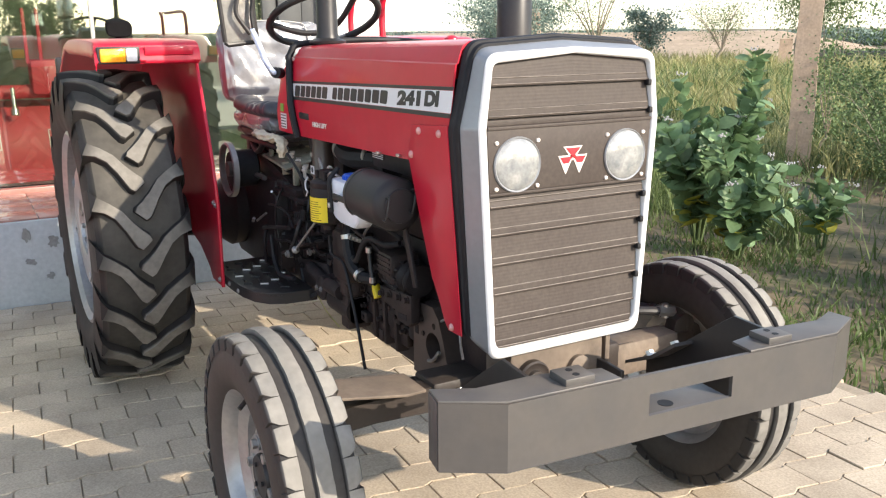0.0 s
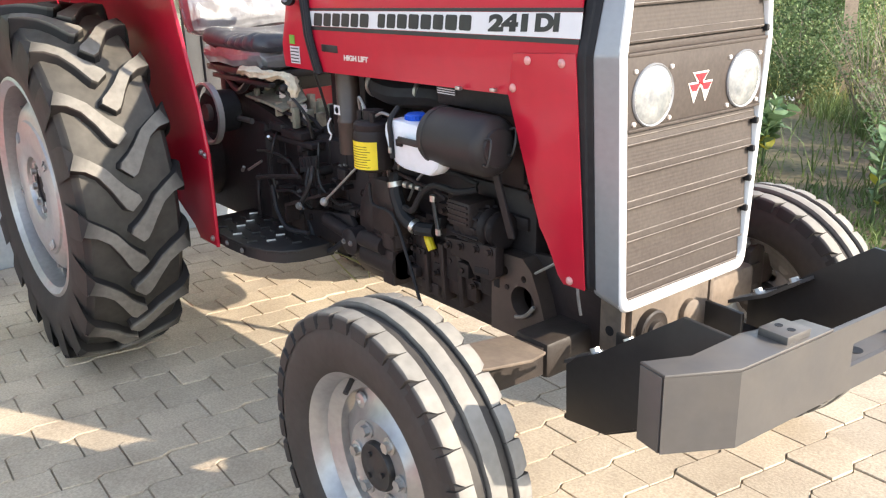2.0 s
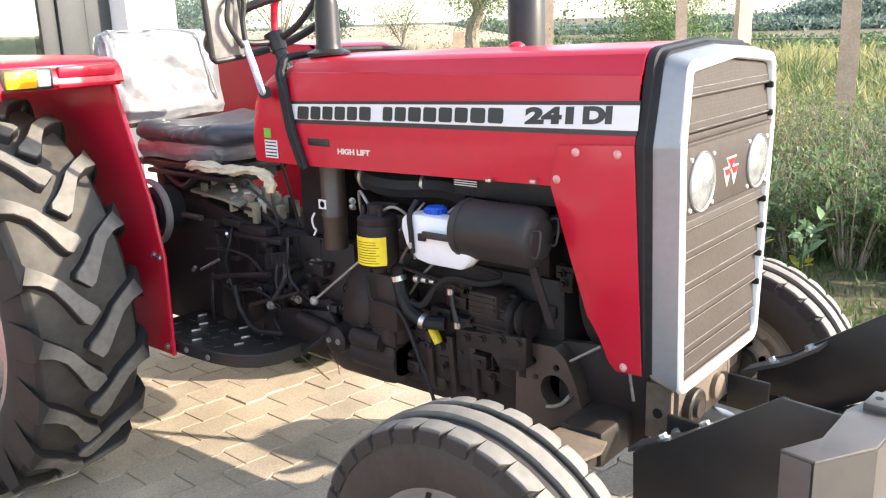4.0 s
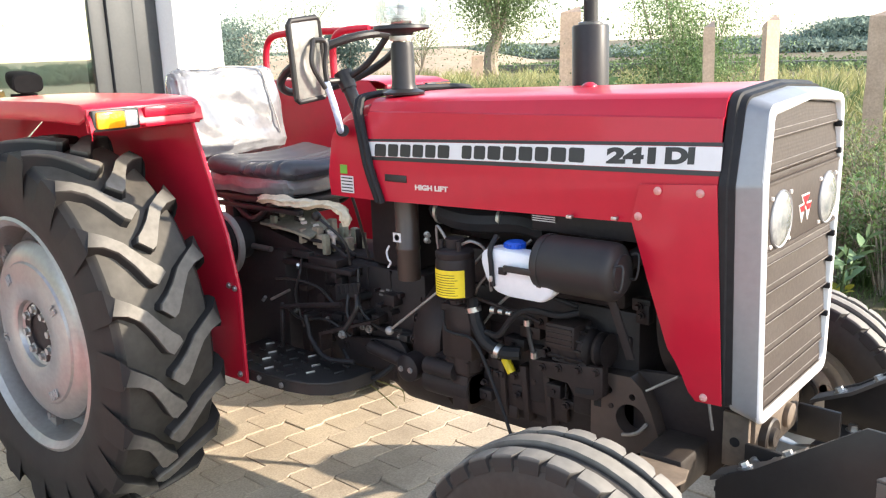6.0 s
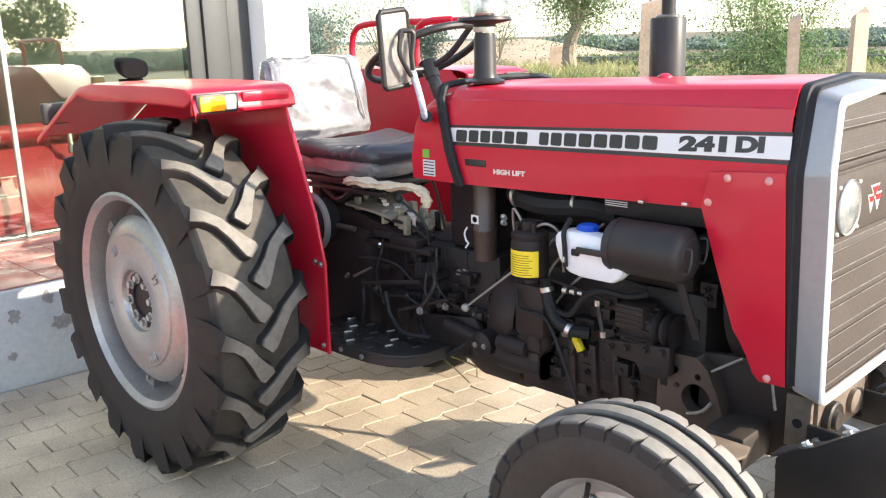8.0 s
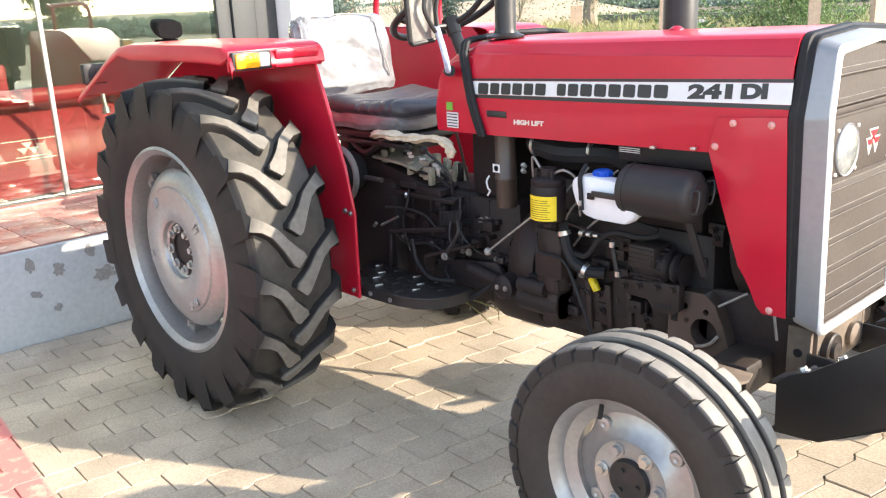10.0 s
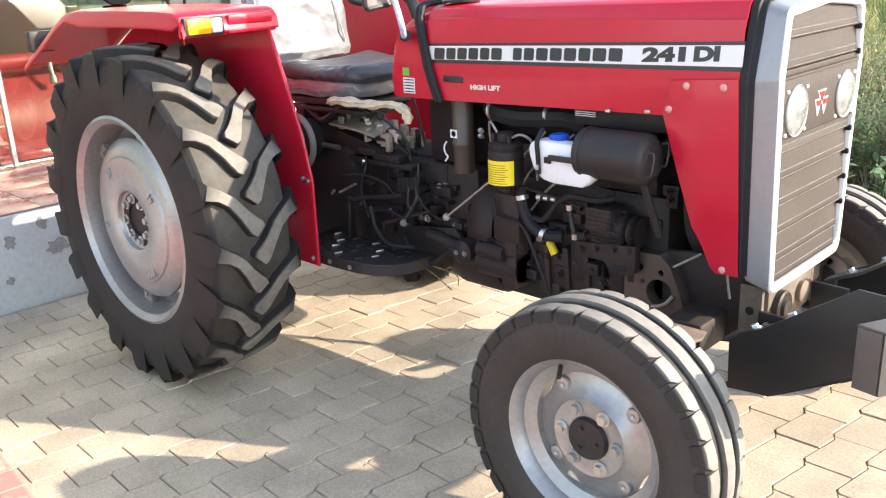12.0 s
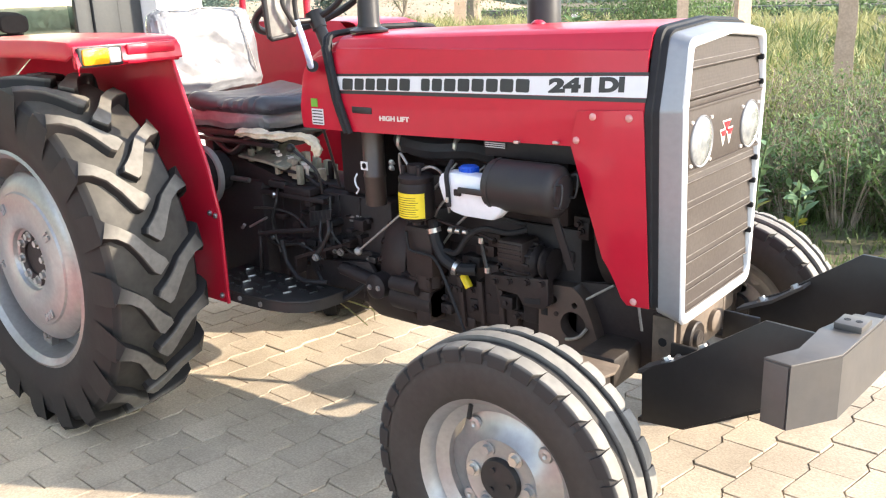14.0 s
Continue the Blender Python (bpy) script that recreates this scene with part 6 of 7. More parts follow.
bp("tow_plate", bm, BUMPER, "tow plate behind the slot", bumper)
bm = B()
lathe(bm, [(0.0, 0.6416), (0.016, 0.6420), (0.016, 0.6412)], 20, (2.425, -0.024, 0), "z")
bp("tow_hole", bm, GASKET, "", bumper)

# mudguards
for s in (-1, 1):
    YI, YO = s * 0.425, s * 0.795
    bm = B()
    prof = [(0.396, 0.415), (0.400, 0.735), (0.362, 0.90), (0.292, 1.095), (0.215, 1.300), (0.175, 1.338), (-0.50, 1.338), (-0.70, 1.26), (-1.00, 1.11), (-0.80, 1.08), (-0.62, 0.78), (-0.30, 0.60), (0.10, 0.52), (0.22, 0.46), (0.26, 0.415)]
    prism(bm, xz(prof, YI), (0, s * 0.006, 0), 0.0015)
    guard = tp("mudguard", bm, RED, "glossy red rear mudguard")
    # top sheet with rounded shoulders, sloping tail
    bm = B()
    line = [(0.292, 1.268), (0.286, 1.302), (0.262, 1.326), (0.225, 1.336), (0.10, 1.341), (-0.15, 1.342), (-0.45, 1.340), (-0.56, 1.328), (-0.66, 1.290), (-1.02, 1.120)]
    a = [[(x, YI, z), (x, YI + s * 0.10, z + 0.002), (x, YO - s * 0.03, z + 0.002), (x, YO - s * 0.008, z - 0.003), (x, YO, z - 0.014), (x, YO, z - 0.055 if -0.55 < x < 0.26 else z - 0.03)] for x, z in line]
    loft(bm, a, close=False)
    b = [[(x - 0.004, y - s * 0.004 * (k > 3), z - 0.005) for k, (x, y, z) in enumerate(r)] for r in a]
    loft(bm, b, close=False)
    for e in (0, -1):
        loft(bm, [a[e], b[e]], close=False)
    loft(bm, [[r[-1] for r in a], [r[-1] for r in b]], close=False)
    tp("top_sheet", bm, RED, "", guard, smooth=40)
    bm = B()
    hose(bm, [(x, s * 0.428, z) for x, z in ((0.398, 0.415), (0.402, 0.735), (0.364, 0.90), (0.294, 1.095), (0.218, 1.298))], 0.007, 8, 1)
    tp("edge_bead", bm, RED, "", guard)
    for x, z in ((0.355, 0.738), (0.385, 0.732), (0.372, 0.44)):
        bm = B()
        bolt(bm, (x, YI + s * 0.007, z), (0, s, 0), 0.007, 0.008)
        tp("bolt", bm, STEEL, "", guard)
    # front lamp and pressed bar
    bm = B()
    box(bm, 0.270, 0.292, s * 0.787 if s < 0 else 0.640, s * 0.640 if s < 0 else 0.787, 1.258, 1.318, 0.005)
    ind = tp("indicator_housing", bm, BLACK, "black lamp housing", guard)
    bm = B()
    ya, yb = sorted((s * 0.778, s * 0.690))
    box(bm, 0.284, 0.300, ya, yb, 1.264, 1.312, 0.006)
    tp("indicator_lens", bm, AMBER, "amber lens", guard)
    bm = B()
    ya, yb = sorted((s * 0.689, s * 0.650))
    box(bm, 0.284, 0.299, ya, yb, 1.266, 1.312, 0.006)
    tp("side_lens", bm, CLEAR, "clear lens", guard)
    bm = B()
    ya, yb = sorted((s * 0.625, s * 0.450))
    box(bm, 0.278, 0.296, ya, yb, 1.286, 1.318, 0.006)
    box(bm, 0.274, 0.292, ya, yb, 1.258, 1.276, 0.006)
    tp("pressed_bar", bm, RED, "", guard)
    bm = B()
    ya, yb = sorted((YI, YO))
    box(bm, 0.262, 0.276, ya, yb, 1.255, 1.322, 0.004)
    tp("front_apron", bm, RED, "", guard)
    # tail lamp
    bm = B()
    ya, yb = sorted((s * 0.70, s * 0.80))
    box(bm, -0.94, -0.90, ya, yb, 1.17, 1.255, 0.008)
    tail = tp("tail_lamp_housing", bm, BLACK, "", guard)
    bm = B()
    box(bm, -0.952, -0.938, ya + 0.01, yb - 0.01, 1.18, 1.245, 0.004)
    tp("tail_lens", bm, AMBER, "amber tail lens", guard)
# plough lamp on the right guard
bm = B()
rows = []
for x, hw, hh in ((-0.660, 0.026, 0.016), (-0.645, 0.042, 0.026), (-0.60, 0.054, 0.034), (-0.565, 0.056, 0.035), (-0.560, 0.050, 0.031)):
    rows.append([(x, -0.56 + p * hw, 1.390 + q * hh - 0.25 * (x + 0.6)) for p, q in [(math.copysign(abs(math.cos(g)) ** 0.6, math.cos(g)), math.copysign(abs(math.sin(g)) ** 0.6, math.sin(g))) for g in [2 * math.pi * (n + 0.5) / 24 for n in range(24)]]])
loft(bm, rows, caps=True)
box(bm, -0.615, -0.595, -0.57, -0.55, 1.338, 1.355, 0.003)
box(bm, -0.63, -0.58, -0.60, -0.52, 1.334, 1.345, 0.003)
work = tp("work_lamp", bm, LAMP_BLACK, "black plastic work lamp on the mudguard")

# seat
bm = B()
rows = []
for k in range(41):
    u = k / 40
    x = -0.02 + 0.465 * u
    end = (1 - (2 * u - 1) ** 8)
    crease = 0.011 * max(0.0, 1 - abs(((u * 8.0 + 0.5) % 1.0) - 0.5) / 0.16) if 0.42 < u < 0.95 else 0
    top = 1.080 + 0.030 * end - crease + 0.012 * math.cos(u * 6.0) + 0.004 * noise.noise(Vector((x * 18, 3, 0)))
    hw = 0.20 + 0.040 * end ** 0.5 - 0.5 * crease
    rows.append([(x, -hw + 0.02, 1.050), (x, -hw, 1.066), (x, -hw, top - 0.026), (x, -hw + 0.010, top - 0.008), (x, -hw + 0.035, top), (x, -0.06, top - 0.014), (x, 0.06, top - 0.014),
                 (x, hw - 0.035, top), (x, hw - 0.010, top - 0.008), (x, hw, top - 0.026), (x, hw, 1.066), (x, hw - 0.02, 1.050)])
loft(bm, rows, close=True, caps=True)
seat = tp("seat_cushion", bm, VINYL, "creased black vinyl seat cushion", smooth=60)
bm = B()
box(bm, -0.02, 0.43, -0.225, 0.225, 0.985, 1.062, 0.03)
bmesh.ops.subdivide_edges(bm, edges=bm.edges, cuts=5, use_grid_fill=True)
for v in bm.verts:
    v.co += 0.018 * Vector((noise.noise(v.co * 18), noise.noise(v.co * 18 + Vector((5, 0, 0))), noise.noise(v.co * 18 + Vector((0, 5, 0)))))
tp("cushion_wrap", bm, PLASTIC_WRAP, "crumpled clear plastic wrap", seat)
solid("seat_pan", BLACK, seat, -0.04, 0.44, -0.21, 0.21, 0.958, 0.984, 0.008)
solid("seat_base", ENGINE, seat, -0.02, 0.26, -0.16, 0.16, 0.885, 0.958, 0.01)
bm = B()
m = Matrix.Translation((-0.135, 0.0, 1.095)) @ Matrix.Rotation(radians(-10), 4, "Y")
box(bm, -0.055, 0.055, -0.235, 0.235, -0.02, 0.32, 0.045, m)
bmesh.ops.subdivide_edges(bm, edges=bm.edges, cuts=13, use_grid_fill=True)
bmesh.ops.subdivide_edges(bm, edges=[e for e in bm.edges if e.calc_length() > 0.03], cuts=1, use_grid_fill=True)
for v in bm.verts:
    q = v.co
    fold = 0.009 * (abs(noise.noise(Vector((q.x * 16, q.y * 11 + 8 * q.z, q.z * 8)))) - 0.3) + 0.005 * (abs(noise.noise(q * 38)) - 0.3)
    v.co += 0.009 * Vector((noise.noise(q * 9), noise.noise(q * 9 + Vector((5, 0, 0))), noise.noise(q * 9 + Vector((0, 5, 0))))) + Vector((2.0 * fold, -fold, fold))
tp("backrest", bm, PLASTIC_WRAP, "seat back wrapped in crumpled clear plastic", seat)
for pts in (((0.060, 0.150, 0.285), (0.066, 0.160, 0.20), (0.066, 0.175, 0.10), (0.062, 0.185, 0.05)), ((0.052, -0.16, 0.312), (0.058, 0.0, 0.316), (0.056, 0.125, 0.306), (0.060, 0.150, 0.285))):
    bm = B()
    hose(bm, [m @ Vector((q[0] - 0.004, q[1], q[2] - 0.003)) for q in pts], 0.003, 8)
    tp("seam", bm, DULL, "grey piped seam under the wrap", seat)
bm = B()
m = Matrix.Translation((-0.185, 0, 1.095)) @ Matrix.Rotation(radians(-10), 4, "Y")
box(bm, -0.03, 0.02, -0.20, 0.20, 0.0, 0.30, 0.02, m)
tp("backrest_core", bm, VINYL, "", seat)
for y in (-0.2, 0.2):
    bm = B()
    hose(bm, ((0.0, y, 0.98), (0.1, y, 0.95), (0.2, y, 0.9), (0.3, y, 0.95), (0.4, y, 0.98)), 0.012, 8)
    tp("seat_spring", bm, BLACK, "", seat)

# steering wheel
SC = Vector((0.470, 0.0, 1.412))
tilt = Matrix.Translation(SC) @ Matrix.Rotation(radians(-27), 4, "Y")
bm = B()
ring = []
for k in range(49):
    a = 2 * math.pi * k / 48
    ring.append(tilt @ Vector((0.205 * math.cos(a), 0.205 * math.sin(a), 0.0)))
hose(bm, ring, 0.0135, 10, 1)
wheel = tp("steering_wheel", bm, BLACK, "black three-spoke steering wheel")
for a in (0.3, 2.4, 4.5):
    bm = B()
    hose(bm, [tilt @ Vector((r * math.cos(a), r * math.sin(a), z)) for r, z in ((0.02, -0.055), (0.10, -0.045), (0.20, 0.0))], 0.011, 10, 4)
    tp("spoke", bm, BLACK, "", wheel)
bm = B()
cyl(bm, tilt @ Vector((0, 0, -0.03)), tilt @ Vector((0, 0, -0.09)), 0.032, 0.026, 20)
cyl(bm, tilt @ Vector((0, 0, -0.09)), tilt @ Vector((0, 0, -0.22)), 0.022, seg=18)
tp("steering_column", bm, BLACK, "", wheel)

# mirror on its arm
bm = B()
mm = Matrix.Translation((0.80, -0.43, 1.437)) @ Matrix.Rotation(radians(-2), 4, "Z") @ Matrix.Rotation(radians(6), 4, "X") @ Matrix.Rotation(radians(3), 4, "Y")
box(bm, -0.010, 0.010, -0.052, 0.052, -0.106, 0.106, 0.008, mm)
mirror = tp("mirror", bm, MIRROR_BACK, "rectangular rear-view mirror with a glossy grey back")
bm = B()
hose(bm, [mm @ Vector((0.004, y, z)) for y, z in ((-0.051, -0.097), (-0.051, 0.097), (-0.043, 0.106), (0.043, 0.106), (0.051, 0.097), (0.051, -0.097), (0.043, -0.106), (-0.043, -0.106), (-0.051, -0.097))], 0.0085, 10, 1)
tp("mirror_frame", bm, BLACK, "black rubber frame", mirror)
bm = B()
box(bm, -0.0125, -0.0100, -0.045, 0.045, -0.100, 0.100, 0.0, mm)
tp("mirror_glass", bm, MIRROR, "mirror glass", mirror)
bm = B()
hose(bm, (mm @ Vector((0.014, 0.02, 0.05)), mm @ Vector((0.03, 0.0, 0.03)), (0.835, -0.44, 1.42), (0.835, -0.40, 1.36)), 0.007, 8)
hose(bm, (mm @ Vector((0.014, 0.02, 0.05)), mm @ Vector((0.03, 0.05, 0.04)), (0.83, -0.39, 1.42), (0.832, -0.385, 1.36)), 0.007, 8)
tp("mirror_bracket", bm, BLACK, "", mirror)
bm = B()
hose(bm, ((0.835, -0.395, 1.375), (0.83, -0.37, 1.32), (0.825, -0.35, 1.27), (0.80, -0.32, 1.238), (0.77, -0.29, 1.235)), 0.0095, 10)
tp("mirror_arm", bm, BLUE_WRAP, "arm wrapped in blue and white film", mirror)
bm = B()
cyl(bm, (0.765, -0.283, 1.232), (0.80, -0.312, 1.236), 0.018, seg=16)
tp("arm_boot", bm, GASKET, "", mirror)

# red hand rail on the far mudguard
bm = B()
hose(bm, ((-0.66, 0.60, 1.34), (-0.66, 0.60, 1.44), (-0.63, 0.60, 1.51), (-0.55, 0.60, 1.535), (-0.34, 0.60, 1.54), (-0.05, 0.60, 1.535), (0.1, 0.60, 1.535)), 0.015, 12)
hose(bm, ((-0.12, 0.52, 1.34), (-0.12, 0.52, 1.45), (-0.10, 0.52, 1.51), (-0.04, 0.52, 1.535), (0.06, 0.56, 1.54)), 0.015, 12)
tp("grab_rail", bm, RED, "red tubular grab rail")
# underside: sump guard, drawbar, dry straw
bm = B()
hose(bm, ((0.86, -0.17, 0.52), (0.76, -0.2, 0.44), (0.66, -0.19, 0.43), (0.6, -0.18, 0.5)), 0.009, 8)
tp("brake_rod", bm, GASKET, "black bent brake rod", gearbox)
bm = B()
prism(bm, xz([(0.56, 0.54), (0.86, 0.58), (0.90, 0.53), (0.86, 0.47), (0.60, 0.46)], -0.165), (0, -0.02, 0), 0.004)
for x, z in ((0.62, 0.52), (0.72, 0.53), (0.80, 0.545), (0.85, 0.52)):
    bolt(bm, (x, -0.185, z), (0, -1, 0), 0.009, 0.012)
tp("pedal_bracket", bm, ENGINE, "", gearbox)
bm = B()
cyl(bm, (0.42, -0.20, 0.755), (0.47, -0.24, 0.78), 0.005, seg=8)
tp("grease_pipe", bm, STEEL, "", gearbox)

# dry straw caught under the gearbox
for k, pts in enumerate((((0.54, -0.14, 0.385), (0.66, -0.10, 0.375), (0.78, -0.06, 0.345)), ((0.60, -0.12, 0.380), (0.70, -0.13, 0.355), (0.75, -0.10, 0.30)), ((0.68, -0.09, 0.372), (0.73, -0.05, 0.34), (0.72, -0.03, 0.29)))):
    bm = B()
    hose(bm, pts, 0.0028 - 0.0005 * k, 6)
    tp("straw", bm, DRY_GRASS, "dry straw stalk", gearbox)

# ---- machine in the showroom ----
tiller = thing("rotary_tiller", "red rotary tiller standing behind the shop glass", "implement", (-2.75, -0.9, 0.4))
tiller_inv = Matrix.Translation((2.75, 0.9, -0.4))


def rp(name, bm, material, label=""):
    bmesh.ops.transform(bm, matrix=tiller_inv, verts=bm.verts)
    return part(name, bm, material, tiller, label)


bm = B()
sec = [(-2.56, 0.43), (-2.54, 0.60), (-2.60, 0.80), (-2.72, 0.90), (-3.05, 0.92), (-3.05, 0.90), (-2.73, 0.88), (-2.615, 0.785), (-2.556, 0.60), (-2.575, 0.43)]
loft(bm, [[(x, -2.3, z) for x, z in sec], [(x, 0.12, z) for x, z in sec]], caps=True)
rp("hood_sheet", bm, RED_FAR, "red curved hood sheet")
for y in (-2.31, 0.125):
    bm = B()
    prism(bm, xz([(-2.5, 0.41), (-2.5, 0.7), (-2.62, 0.98), (-3.05, 0.98), (-3.15, 0.6), (-3.05, 0.41)], y), (0, 0.02, 0), 0.003)
    rp("end_plate", bm, RED_FAR)
bm = B()
cyl(bm, (-2.68, -2.3, 1.00), (-2.68, 0.2, 1.00), 0.045, seg=20)
rp("cross_tube", bm, RED_FAR, "red cross tube")
bm = B()
box(bm, -2.80, -2.58, -0.78, -0.58, 0.98, 1.20, 0.02)
rp("gearbox_case", bm, RED_FAR, "red gearbox case")
for y in (-0.80, -0.72):
    bm = B()
    box(bm, -2.62, -2.59, y, y + 0.02, 1.18, 1.52, 0.004)
    rp("mast", bm, RED_FAR)
for y in (-1.9, -0.9, -0.05):
    bm = B()
    cyl(bm, (-2.55, y, 0.86), (-2.58, y, 1.03), 0.014, seg=12)
    cyl(bm, (-2.55, y, 0.86), (-2.56, y, 0.90), 0.024, seg=12)
    rp("spring_rod", bm, STEEL, "zinc-plated spring rod")
bm = B()
for y0, y1 in ((-0.72, -0.36), (-1.5, -1.0)):
    for a, b, c, d in ((y0, y1, 0.645, 0.651), (y0, y1, 0.755, 0.761), (y0, y0 + 0.006, 0.645, 0.761), (y1 - 0.006, y1, 0.645, 0.761)):
        za, zb = c, d
        xa = -2.555 - (za - 0.60) * 0.30
        xb = -2.555 - (zb - 0.60) * 0.30
        prism(bm, [(xa + 0.016, a, za), (xa + 0.016, b, za), (xb + 0.016, b, zb), (xb + 0.016, a, zb)], (0.002, 0, 0))
    ym = 0.5 * (y0 + y1)
    for dy, z in ((0, 0.745), (-0.03, 0.715), (0.03, 0.715)):
        x0 = -2.555 - (z - 0.6) * 0.3
        prism(bm, [(x0 + 0.016, ym + dy - 0.032, z), (x0 + 0.016, ym + dy + 0.032, z), (x0 + 0.026, ym + dy, z - 0.035)], (0.002, 0, 0))
    prism(bm, [(-2.557, ym - 0.08, 0.66), (-2.557, ym + 0.08, 0.66), (-2.560, ym + 0.08, 0.668), (-2.560, ym - 0.08, 0.668)], (0.004, 0, 0))
rp("maker_mark", bm, WHITE_TRIM, "white outlined mark")

# ---- fence, plants, trees, distance ----
POSTS = ((-0.36, 9.8, 1.62, 0.24, 14), (-1.12, 8.25, 1.60, 0.20, 60), (-1.52, 7.5, 1.55, 0.13, 30), (-3.36, 7.55, 1.80, 0.28, 35), (-24.4, 32.6, 0.85, 0.62, 40),
         (-21.1, 16.2, 2.0, 0.42, 45), (0.9, 11.6, 1.6, 0.2, 20))
for k, (x, y, zt, w, rot) in enumerate(POSTS):
    rnd = random.Random(40 + k)
    bm = B()
    sec = []
    for j in range(7):
        u = j / 6
        z = -0.55 + (zt + 0.55) * u
        g = 1 - 0.10 * u
        dx, dy = 0.010 * rnd.uniform(-1, 1), 0.010 * rnd.uniform(-1, 1)
        hw, hd = 0.5 * w * g, 0.045 * g
        sec.append([(dx - hw, dy - hd, z), (dx + hw, dy - hd, z), (dx + hw, dy + hd, z + (0.07 if j == 6 else 0)), (dx - hw, dy + hd, z - (0.05 if j == 6 else 0))])
    loft(bm, sec, caps=True)
    p = part("fence_post", bm, POST, None, smooth=20)
    p.location, p.rotation_euler = (x, y, 0), (0, 0, radians(rot))
    tagged(p, "rough weathered stone slab fence post in the grass", "fence post", "fence posts")


def leaf_blade(bm, base, d, up, length, width, curl=0.15, n=4):
    """One broad leaf: a curved, pointed strip of quads with a fold along its middle."""
    d, up = Vector(d).normalized(), Vector(up)
    side = d.cross(up)
    if side.length < 1e-4:
        side = d.cross(Vector((1, 0, 0)))
    side.normalize()
    up = side.cross(d)
    rows = []
    for k in range(n + 1):
        u = k / n
        w = width * math.sin(math.pi * min(0.97, 0.12 + 0.84 * u)) ** 0.8 * 0.5
        c = Vector(base) + d * length * u - up * curl * length * u * u
        rows.append((bm.verts.new(c + side * w + up * 0.18 * w), bm.verts.new(c), bm.verts.new(c - side * w + up * 0.18 * w)))
    for a, b in zip(rows, rows[1:]):
        bm.faces.new((a[0], a[1], b[1], b[0]))
        bm.faces.new((a[1], a[2], b[2], b[1]))


def milkweed(at, height, spread, stems, seed, leaf=0.15, slim=0.78):
    rnd = random.Random(seed)
    base = Vector(at)
    ob = thing("milkweed_shrub", "leafy grey-green milkweed shrub with pale flower clusters beside the pavement", "shrub", at)
    st, lv, yl, fl = B(), B(), B(), B()
    for s in range(stems):
        a = 2 * math.pi * (s + rnd.random()) / stems
        lean = spread * (0.35 + 0.65 * rnd.random())
        h = height * (0.5 + 0.5 * rnd.random())
        top = Vector((lean * math.cos(a), lean * math.sin(a), h))
        mid = Vector((0.35 * top.x, 0.35 * top.y, 0.5 * h))
        line = spline(((0.02 * math.cos(a), 0.02 * math.sin(a), -0.05), mid, top), 8)
        hose(st, line, 0.011, 6, 1, 0.004)
        n = int(5 + 13 * h) if slim > 0.5 else int(3 + 7 * h)
        for k in range(n):
            u = 0.22 + 0.78 * k / n
            i = min(len(line) - 2, int(u * (len(line) - 1)))
            p = line[i].lerp(line[i + 1], u * (len(line) - 1) - i)
            ax = (line[i + 1] - line[i]).normalized()
            e1, e2 = frame_of(ax)
            ph = (k % 2) * math.pi / 2 + s + 0.3 * rnd.random()
            for q in (0, math.pi):
                out = math.cos(ph + q) * e1 + math.sin(ph + q) * e2
                L = leaf * (0.65 + 0.6 * rnd.random()) * (1.0 if u < 0.8 else 0.75)
                d = out + ax * (0.45 + 1.0 * rnd.random()) + Vector((0, 0, rnd.gauss(0, 0.3)))
                tgt = yl if (u < 0.36 and rnd.random() < 0.30) else lv
                leaf_blade(tgt, p, d, ax - 0.2 * out + Vector((rnd.gauss(0, 0.4), rnd.gauss(0, 0.4), 0)), L, L * slim, 0.1 + 0.25 * rnd.random())
        if slim > 0.5 and rnd.random() < 0.3:
            for k in range(14):
                c = line[-1] + Vector((rnd.gauss(0, 0.018), rnd.gauss(0, 0.018), 0.02 + abs(rnd.gauss(0, 0.012))))
                bmesh.ops.create_icosphere(fl, subdivisions=1, radius=0.006, matrix=Matrix.Translation(c))
    part("stem", st, LEAF_TREE, ob)
    part("foliage", lv, LEAF_BIG, ob, smooth=60)
    if len(yl.verts):
        part("yellow_foliage", yl, LEAF_YELLOW, ob, smooth=60)
    if len(fl.verts):
        tagged(part("flower_head", fl, FLOWER, ob), kind="stuff")
    return ob


milkweed((-0.74, 3.25, -0.08), 1.18, 0.50, 19, 1, 0.132, 0.80)
milkweed((-0.49, 3.42, -0.08), 1.47, 0.05, 2, 5, 0.140)
milkweed((-0.30, 3.15, -0.08), 0.80, 0.40, 14, 2, 0.125, 0.80)
milkweed((-0.20, 3.88, -0.08), 0.50, 0.24, 4, 6, 0.12, 0.72)
milkweed((1.22, 3.15, -0.08), 0.64, 0.22, 3, 3, 0.105, 0.40)
milkweed((1.00, 3.02, -0.08), 0.70, 0.10, 2, 4, 0.11, 0.40)


def bare(x, y):
    """The trodden strip of bare soil that runs to the foot of the near fence post."""
    u = ((0.7 - x) + (y - 3.8)) / 7.2
    off = abs((x - 0.7) + (y - 3.8)) * 0.707
    return 0 <= u <= 1 and off < 0.62 + 0.25 * noise.noise((1.3 * x, 1.3 * y, 7.0))


